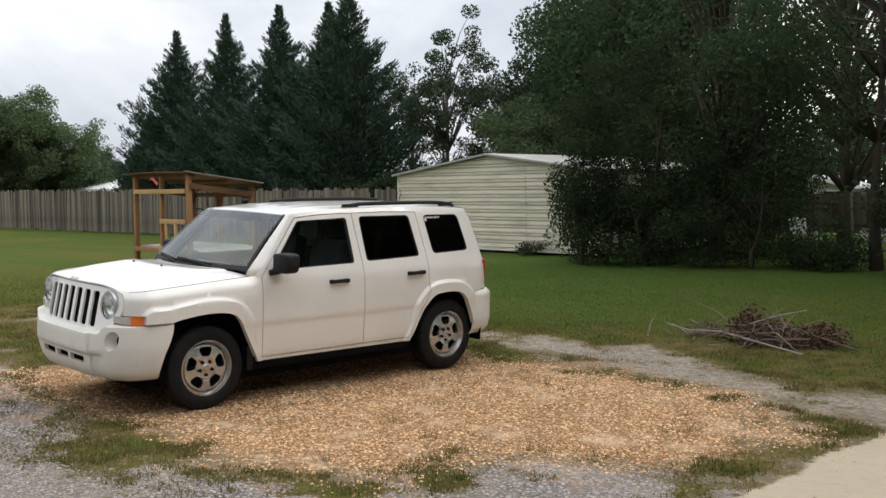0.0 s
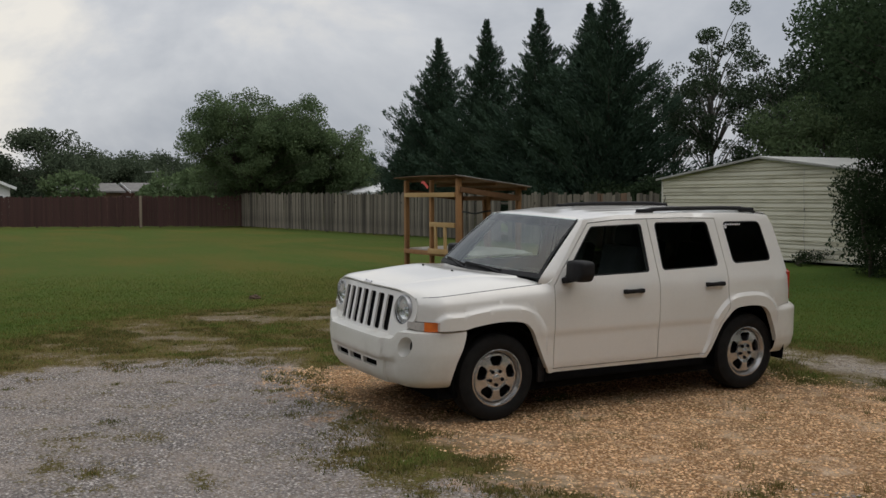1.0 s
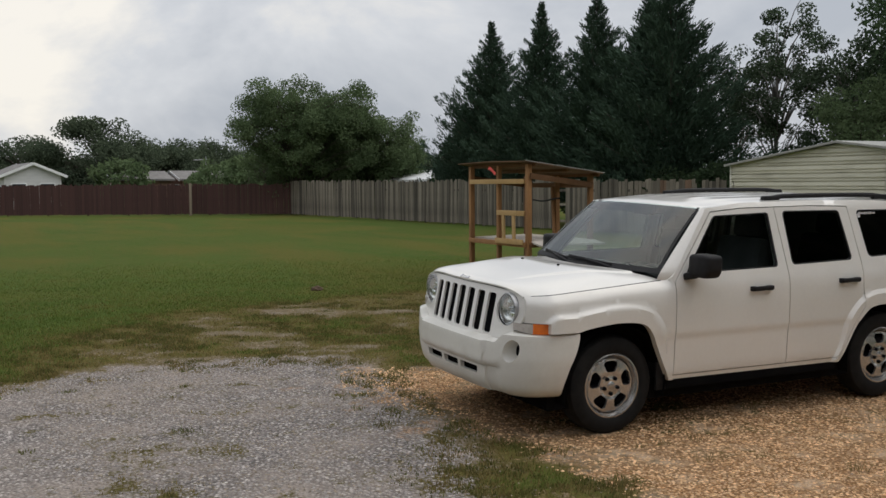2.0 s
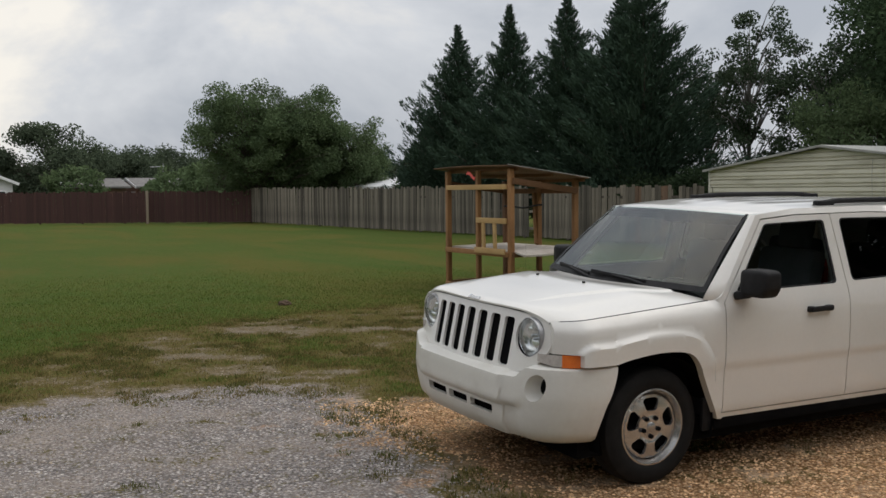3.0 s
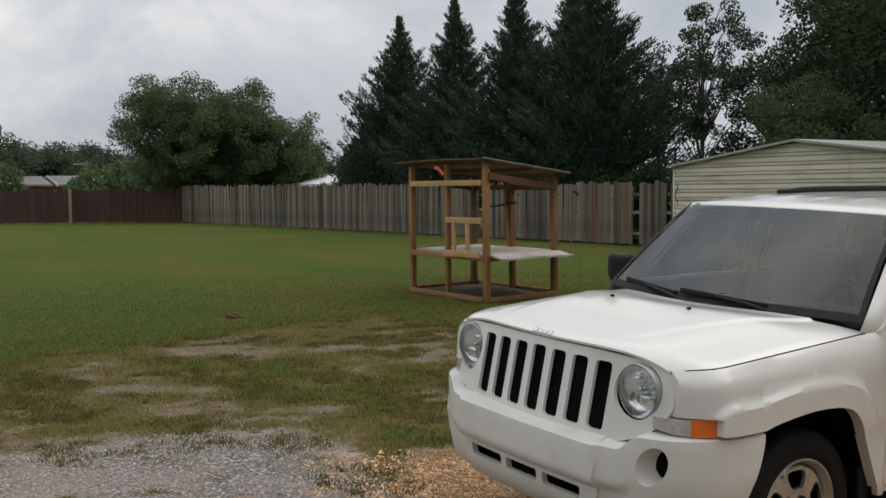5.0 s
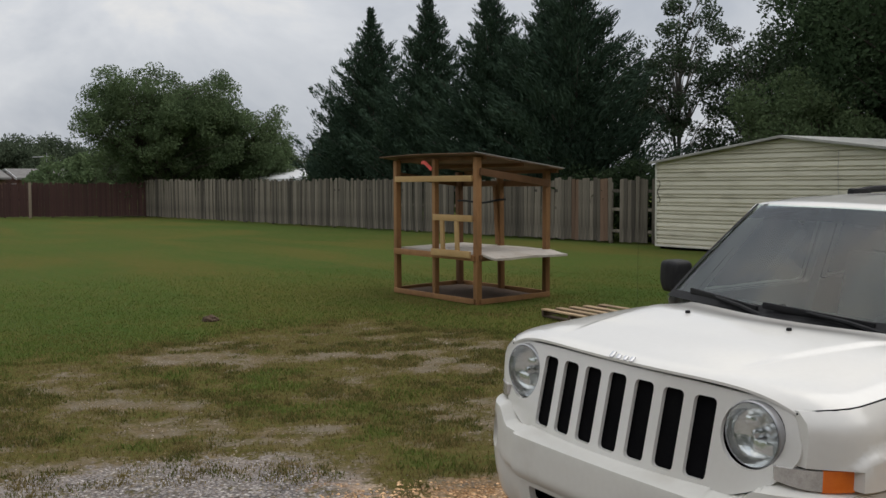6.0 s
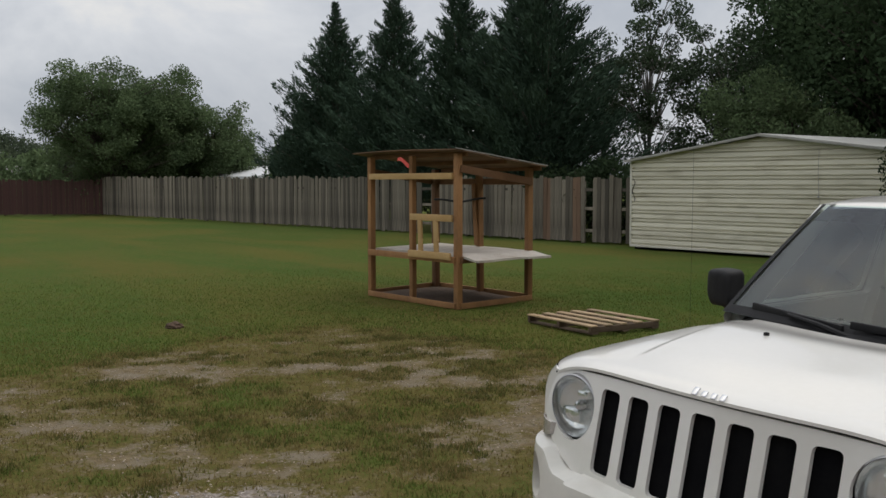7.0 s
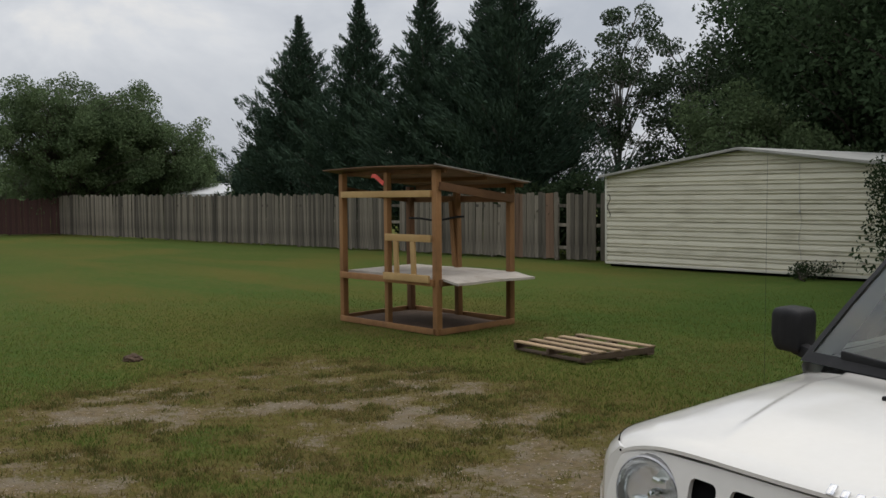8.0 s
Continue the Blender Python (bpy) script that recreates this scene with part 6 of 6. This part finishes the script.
def build_brush():
    rng = np.random.default_rng(9)
    pile = thing("brush_pile", "heap of cut branches with dead brown leaves on grass", "brush pile", (2.0, 6.25, 0))
    rods = []
    for i in range(60):
        a = rng.uniform(0, 6.28)
        c = np.array([rng.normal(0.1, 0.42), rng.normal(0, 0.3), rng.uniform(0.02, 0.15)])
        d = np.array([math.cos(a), math.sin(a) * 0.7, rng.normal(0.08, 0.2)]) * rng.uniform(0.25, 0.6)
        p0, p1 = c - d, c + d
        p0[2], p1[2] = max(p0[2], 0.015), max(p1[2], 0.02)
        mid = (p0 + p1) / 2 + rng.normal(0, 0.04, 3)
        rods.append(([Vector(p0), Vector(mid), Vector(p1)], [0.012, 0.009, 0.004]))
    for pts, radii in rods:
        part("twig", tube(pts, radii, 5), M_DRYTWIG, pile)
    pale = [([(-1.15, -0.25, 0.16), (-0.75, -0.40, 0.12), (-0.3, -0.45, 0.16), (0.3, -0.62, 0.10), (0.85, -0.78, 0.05)], [0.012, 0.018, 0.022, 0.020, 0.016]),
            ([(-0.62, -0.42, 0.12), (-0.9, -0.2, 0.05), (-1.2, -0.05, 0.12)], [0.014, 0.010, 0.005]),
            ([(0.0, -0.35, 0.28), (0.35, -0.30, 0.42), (0.62, -0.25, 0.50)], [0.014, 0.016, 0.012]),
            ([(0.15, -0.32, 0.34), (0.45, -0.42, 0.52), (0.55, -0.45, 0.62)], [0.010, 0.008, 0.004]),
            ([(-0.75, -0.75, 0.02), (-0.7, -0.8, 0.12), (-0.78, -0.85, 0.20)], [0.008, 0.007, 0.004]),
            ([(-0.15, -0.95, 0.02), (-0.1, -1.0, 0.08), (0.05, -1.02, 0.10)], [0.010, 0.009, 0.005])]
    for pts, radii in pale:
        part("branch", tube([(x + 0.16, y, z * 0.85) for x, y, z in pts], [r * 0.6 for r in radii], 7), M_TWIG, pile, "bare pale grey branch")
    c = np.stack([rng.normal(0.25, 0.42, 40), rng.normal(0.05, 0.26, 40), rng.uniform(0.03, 0.13, 40)], -1)
    c[:8] = np.array([-0.15, 0.1, 0.20]) + rng.normal(0, 0.10, (8, 3))
    v, f = leaf_arrays(c, 0.10, 4600, 0.05, rng, droop=0.4)
    v[:, 2] = np.maximum(v[:, 2], 0.01)
    raw("dead_leaves", v, f, M_DEAD, pile, "dead brown leaves")
    return pile


build_brush()


def build_mound(at, w, h, seed):
    rng = np.random.default_rng(seed)
    bm = bmesh.new()
    bmesh.ops.create_icosphere(bm, subdivisions=4, radius=1.0)
    for v in bm.verts:
        k = 1 + 0.35 * noise.noise(v.co * 2.3 + Vector((seed, 0, 0))) + 0.16 * noise.noise(v.co * 7)
        v.co = Vector((v.co.x * w * k, v.co.y * w * 0.8 * k, max(-0.02, v.co.z * h * k)))
    ob = part("dirt_mound", bm, M_SOIL, None, "", 60, at)
    return tagged(ob, "small mound of dug brown soil in the lawn", "dirt mound")


build_mound((-9.38, 1.47, 0), 0.12, 0.065, 3)

# ---------------------------------------------------------------- far houses


def build_house(at, rz, w, d, eave, ridge, wall_m, roof_m, label):
    h = thing("house", label, "house", at, rz)
    bm = bmesh.new()
    pts = [(-w / 2, 0), (w / 2, 0), (w / 2, eave), (0, ridge), (-w / 2, eave)]
    front = [bm.verts.new((x, -d / 2, z)) for x, z in pts]
    back = [bm.verts.new((x, d / 2, z)) for x, z in pts]
    bm.faces.new(front)
    bm.faces.new(back[::-1])
    for i in range(5):
        bm.faces.new((front[i], back[i], back[(i + 1) % 5], front[(i + 1) % 5]))
    bmesh.ops.recalc_face_normals(bm, faces=bm.faces[:])
    part("wall", bm, wall_m, h, sharp=0)
    for s in (-1, 1):
        bm = sheet(1, 1, lambda u, v: Vector((s * (w / 2 + 0.4) * (1 - u), -d / 2 - 0.3 + (d + 0.6) * v, eave - 0.15 + (ridge - eave + 0.2) * u)))
        g = bmesh.ops.extrude_face_region(bm, geom=bm.faces[:])["geom"]
        bmesh.ops.translate(bm, verts=[x for x in g if isinstance(x, bmesh.types.BMVert)], vec=(0, 0, 0.14))
        bmesh.ops.recalc_face_normals(bm, faces=bm.faces[:])
        part("roof", bm, roof_m, h, sharp=0)
        part("fascia", beam((s * (w / 2 + 0.4), -d / 2 - 0.32, eave - 0.1), (0, -d / 2 - 0.32, ridge + 0.1), 0.04, 0.2, 0.0), M_WHITEROOF, h, sharp=0)
    for x in (-w * 0.25, w * 0.25):
        win = part("window", box(1.1, 0.06, 1.2, (x, -d / 2 - 0.03, eave * 0.55), 0.01), M_WHITEROOF, h)
        part("pane", box(0.95, 0.03, 1.05, (x, -d / 2 - 0.055, eave * 0.55), 0.0), M_PANE, win)
    return h


build_house((-79, 2.3, 0), 95, 4.0, 8, 2.55, 3.35, M_HOUSE, M_SHINGLE, "pale gabled house beyond the red fence")
build_house((-82, 11.2, 0), 5, 5, 4.5, 2.3, 2.8, M_HOUSE_BRICK, M_SHINGLE, "low house with a grey roof beyond the fence")
build_house((-84, 17.0, 0), 5, 5, 4.5, 2.3, 2.85, M_HOUSE_BRICK, M_SHINGLE, "low brick house with a grey roof beyond the fence")
build_house((-48.4, 23.2, 0), 94, 4.2, 4.6, 2.0, 2.38, M_HOUSE_BRICK, M_WHITEROOF, "outbuilding with a white metal roof beyond the fence")
build_house((-14.9, 42.0, 0), 10, 2.6, 3.0, 1.75, 2.05, M_HOUSE, M_WHITEROOF, "small pale outbuilding beyond the back fence")
# unseen, added to close the place behind the camera and darken the car's flank
build_house((19, -8, 0), 72, 16, 10, 3.2, 6.0, M_HOUSE_BRICK, M_SHINGLE, "unseen brick house added on the near side of the yard")
for i, (x, y, h, r) in enumerate(((14, -20, 12, 5.5), (3, -23, 11, 5.5), (-10, -24, 11, 5.5), (22, 7, 12, 5.5), (15, 15, 11, 4.5))):
    build_tree("tree", "unseen large dark-leaved tree on the near side of the yard", (x, y, 0), h, r, 0.8, M_LEAF_OAK, M_BARK, 17000, 0.55, 210 + i, 110, 1, 1.0, trunk_r=0.25)
aerial = thing("roof_aerial", "thin metal roof aerial above a far house", "aerial", (-83.5, 17.6, 0))
part("mast", tube([(0, 0, 2.9), (0, 0, 4.3)], 0.03, 6), M_STEEL, aerial)
part("boom", tube([(0, -1.1, 3.95), (0, 0.5, 4.05)], 0.03, 6), M_STEEL, aerial)
pole = thing("utility_pole", "slim dark utility pole beyond the trees", "pole", (-23.0, 30.5, 0))
part("shaft", tube([(0, 0, 0), (0, 0, 5.2)], [0.1, 0.08], 8), M_BARK, pole)

# ---------------------------------------------------------------- fences


def picket_mesh(w, h, t, kind_m, name, notch=0.0):
    bm = bmesh.new()
    c = 0.025
    prof = [(-w / 2, 0), (w / 2, 0), (w / 2, h - c - notch), (w / 2 - c, h), (-w / 2 + c, h), (-w / 2, h - c)]
    f0 = [bm.verts.new((x, -t / 2, z)) for x, z in prof]
    f1 = [bm.verts.new((x, t / 2, z)) for x, z in prof]
    bm.faces.new(f0)
    bm.faces.new(f1[::-1])
    for i in range(len(prof)):
        j = (i + 1) % len(prof)
        bm.faces.new((f0[i], f1[i], f1[j], f0[j]))
    bmesh.ops.recalc_face_normals(bm, faces=bm.faces[:])
    me = bpy.data.meshes.new(name)
    bm.to_mesh(me)
    bm.free()
    me.materials.append(kind_m)
    return me


def build_fence(name, label, a, b, width, height, material, seed, gaps=(), brown=(), post_every=2.4, lean=1.0, grow=0.0):
    rng = np.random.default_rng(seed)
    a, b = Vector(a), Vector(b)
    d = b - a
    ang = math.degrees(math.atan2(d.y, d.x))
    fence = thing(name, label, "fence", (a.x, a.y, 0), ang)
    L = d.length
    meshes = [picket_mesh(width - 0.006, height + o, 0.018, material, "picket", 0.0 if i else 0.02) for i, o in enumerate((0.0, -0.03, 0.025, -0.055, 0.04))]
    alt = picket_mesh(width - 0.006, height, 0.018, M_FENCE_BROWN, "picket")
    for z in (0.35, 0.95, height - 0.28):
        part("rail", box(L, 0.04, 0.085, (L / 2, -0.032, z), 0.004), material, fence)
    n = int(L / width)
    for i in range(n):
        x = (i + 0.5) * width
        if any(g0 < x < g1 for g0, g1 in gaps):
            continue
        me = alt if any(g0 < x < g1 for g0, g1 in brown) else meshes[int(rng.integers(0, 5))]
        ob = new("picket", me)
        ob.parent = fence
        ob.matrix_local = pose(x, float(rng.normal(0, 0.004)), 0.05 + float(rng.normal(0, 0.012)), float(rng.normal(0, 0.5)) * lean, float(rng.normal(0, 0.55)) * lean, 0) @ Matrix.Diagonal((1, 1, 1 + grow * x / L, 1))
    x = 0.0
    while x <= L:
        part("post", box(0.09, 0.09, height - 0.05, (x, -0.10, (height - 0.05) / 2), 0.005), material, fence)
        x += post_every
    return fence


build_fence("plank_fence", "tall weathered grey plank fence with missing pickets", (-15.75, 16.94), (-50.75, 14.59), 0.142, 1.74, M_FENCE, 31,
            gaps=((1.97, 2.27), (0.84, 1.05), (8.76, 9.16)), brown=((3.55, 3.90), (2.47, 2.74)), grow=0.09)
build_fence("back_fence", "dark weathered plank fence beyond the trees", (-13.5, 31.0), (-3.0, 30.6), 0.16, 1.45, M_FENCE, 35, lean=0.6)
build_fence("stained_fence", "tall red-brown stained plank fence", (-50.62, 14.56), (-64.5, -11.0), 0.14, 1.75, M_REDFENCE, 33, lean=0.5)
rp = thing("fence_post", "pale wooden post in front of the red-brown fence", "post", (-53.05, 9.3, 0))
part("shaft", box(0.16, 0.12, 1.85, (0, 0, 0.925), 0.01), M_POST, rp)

# ---------------------------------------------------------------- loose stones and grass


def scatter(poly_test, lo, hi, count, rng):
    x = rng.uniform(lo[0], hi[0], count)
    y = rng.uniform(lo[1], hi[1], count)
    keep = poly_test(x, y)
    return x[keep], y[keep]


def pebbles(name, label, x, y, lo, hi, material, rng, flat=0.55):
    n = len(x)
    base = np.array([(1, 0, 0), (-1, 0, 0), (0, 1, 0), (0, -1, 0), (0, 0, 1), (0, 0, -1)], float)
    tri = np.array([(0, 2, 4), (2, 1, 4), (1, 3, 4), (3, 0, 4), (2, 0, 5), (1, 2, 5), (3, 1, 5), (0, 3, 5)])
    s = rng.uniform(lo, hi, (n, 1, 1)) * rng.uniform(0.6, 1.25, (n, 6, 1))
    v = base[None] * s
    v[:, :, 2] *= flat
    a = rng.uniform(0, 6.28, n)
    ca, sa = np.cos(a)[:, None], np.sin(a)[:, None]
    vx = v[:, :, 0] * ca - v[:, :, 1] * sa + rng.normal(0, 0.15, (n, 6)) * lo
    vy = v[:, :, 0] * sa + v[:, :, 1] * ca
    out = np.stack([vx + x[:, None], vy + y[:, None], v[:, :, 2] + (lo * 0.35) + ground_z(x, y)[:, None]], -1).reshape(-1, 3)
    f = (tri[None] + (np.arange(n) * 6)[:, None, None]).reshape(-1, 3)
    ob = raw(name, out, f, material, None, "", False)
    return tagged(ob, label, "gravel", "", "stuff")


def blades(name, label, x, y, h_lo, h_hi, material, rng, w=0.006):
    n = len(x)
    gz = ground_z(x, y)
    a = rng.uniform(0, 6.28, n)
    h = rng.uniform(h_lo, h_hi, n)
    bend = rng.normal(0, 0.45, (n, 2)) * h[:, None]
    ww = w * rng.uniform(0.7, 1.4, n)
    p0 = np.stack([x - np.cos(a) * ww, y - np.sin(a) * ww, np.full(n, -0.01) + gz], -1)
    p1 = np.stack([x + np.cos(a) * ww, y + np.sin(a) * ww, np.full(n, -0.01) + gz], -1)
    p2 = np.stack([x + bend[:, 0], y + bend[:, 1], h + gz], -1)
    v = np.stack([p0, p1, p2], 1).reshape(-1, 3)
    ob = raw(name, v, np.arange(n * 3).reshape(-1, 3), material, None, "", False)
    return tagged(ob, label, "grass", "", "stuff")


rng = np.random.default_rng(77)


def wobble(x, y, s):
    return np.sin(x * 2.1 + 1.3 * np.sin(y * 1.7)) * s + np.sin(y * 3.7 + x * 1.1) * s * 0.6 + np.sin(x * 7.3 - y * 5.1) * s * 0.35


x, y = scatter(lambda x, y: reach(x, y, AREA_TAN) + wobble(x, y, 0.12) > rng.uniform(-0.20, 0.30, len(x)), (-2.4, -1.8), (5.2, 4.1), 48000, rng)
pebbles("tan_gravel", "loose tan and orange pebbles", x, y, 0.006, 0.015, M_STONE_O, rng)
x, y = scatter(lambda x, y: np.where(turf(x, y) < 0.42, np.maximum(reach(x, y, AREA_GREY), reach(x, y, AREA_PATH) - 0.3), -9) > rng.uniform(-0.1, 0.2, len(x)), (-4.0, -5.0), (6.0, 5.2), 50000, rng)
pebbles("grey_gravel", "loose grey crushed stone", x, y, 0.006, 0.015, M_STONE_G, rng)
x, y = scatter(lambda x, y: (np.minimum(np.abs(reach(x, y, AREA_GREY)), np.abs(reach(x, y, AREA_TAN))) < rng.exponential(0.22, len(x))), (-4.5, -4.5), (5.5, 4.5), 9000, rng)
pebbles("stray_gravel", "stray pebbles at the gravel's edge", x, y, 0.005, 0.013, M_STONE_B, rng)


def sown(lo, hi, count, least, most, keep=1.0):
    """Places where the turf is as thick as asked, the thicker the likelier."""
    x, y = rng.uniform(lo[0], hi[0], count), rng.uniform(lo[1], hi[1], count)
    d = turf(x, y)
    ok = (d > least + rng.uniform(0, 0.14, count)) & (d < most + rng.uniform(-0.2, 0.2, count)) & (reach(x, y, AREA_SLAB) < 0)
    far = np.hypot(x + 1, y)
    ok &= rng.uniform(0, 1, count) < keep * np.clip(1.55 - far * 0.095, 0.0, 1.0)
    return x[ok], y[ok]


x, y = sown((-17, -6), (6, 14), 800000, 0.66, 9.0)
blades("grass", "short mown grass blades", x, y, 0.008, 0.034, M_BLADE, rng, 0.005)
x, y = sown((-10, -4.5), (6, 7), 240000, 0.26, 0.92)
blades("dry_grass", "dry straw-coloured grass blades", x, y, 0.006, 0.03, M_DRYBLADE, rng)
x, y = sown((-9, -4.5), (6, 5.5), 70000, 0.70, 0.98)
blades("weeds", "coarse green weeds in the worn lawn", x, y, 0.012, 0.05, M_BLADE, rng, 0.008)
# thick tufts in the worn lawn and along the gravel's edge
cx, cy = rng.uniform(-9, 6, 26000), rng.uniform(-4.5, 5.5, 26000)
d = turf(cx, cy)
ok = (d > 0.34) & (d < rng.uniform(0.5, 0.95, len(d))) & (reach(cx, cy, AREA_SLAB) < -0.05) & (value_noise(cx, cy, 0.35, 9) > 0.52)
cx, cy = cx[ok][:3600], cy[ok][:3600]
fat = np.repeat(rng.uniform(0.02, 0.07, len(cx)), 26)
x = np.repeat(cx, 26) + rng.normal(0, 1, len(fat)) * fat
y = np.repeat(cy, 26) + rng.normal(0, 1, len(fat)) * fat
dark = np.repeat(rng.uniform(0, 1, len(cx)) < 0.6, 26)
blades("green_tufts", "dark green grass tufts in the worn lawn", x[dark], y[dark], 0.012, 0.038, M_TUFT, rng, 0.006)
blades("dry_tufts", "dry brown grass tufts in the worn lawn", x[~dark], y[~dark], 0.012, 0.038, M_DRYBLADE, rng, 0.005)
# scattered low clumps just inside the gravel's edge
cx, cy = rng.uniform(-4, 5, 9000), rng.uniform(-4.5, 1.5, 9000)
r = reach(cx, cy, AREA_GREY)
ok = (r > -0.15) & (r < rng.exponential(0.28, len(r))) & (reach(cx, cy, AREA_TAN) < 0.3) & (value_noise(cx, cy, 0.4, 12) > 0.55)
cx, cy = cx[ok][:420], cy[ok][:420]
fat = np.repeat(rng.uniform(0.015, 0.06, len(cx)), 30)
x = np.repeat(cx, 30) + rng.normal(0, 1, len(fat)) * fat * 1.4
y = np.repeat(cy, 30) + rng.normal(0, 1, len(fat)) * fat
dark = np.repeat(rng.uniform(0, 1, len(cx)) < 0.5, 30)
blades("edge_tufts", "low green clumps at the gravel's edge", x[dark], y[dark], 0.008, 0.028, M_TUFT, rng, 0.006)
blades("dry_edge_tufts", "low dry clumps at the gravel's edge", x[~dark], y[~dark], 0.008, 0.026, M_DRYBLADE, rng, 0.006)
# rubble in the bare places of the lawn
x, y = rng.uniform(-8.5, 5, 60000), rng.uniform(-3.5, 5, 60000)
ok = (turf(x, y) < rng.uniform(0.1, 0.45, len(x))) & (np.maximum(reach(x, y, AREA_TAN), reach(x, y, AREA_SLAB)) < 0)
x, y = x[ok], y[ok]
pebbles("rubble", "small pale stones in the bare ground", x, y, 0.004, 0.012, M_STONE_B, rng)
# single tufts standing in the gravel
cx, cy = scatter(lambda x, y: reach(x, y, AREA_TAN) > -0.2, (-2, -1.5), (4.8, 3.8), 45, rng)
x = np.repeat(cx, 22) + rng.normal(0, 0.035, len(cx) * 22)
y = np.repeat(cy, 22) + rng.normal(0, 0.035, len(cy) * 22)
blades("grass_tufts", "thin grass tufts standing in the tan gravel", x, y, 0.03, 0.10, M_DRYBLADE, rng, 0.003)
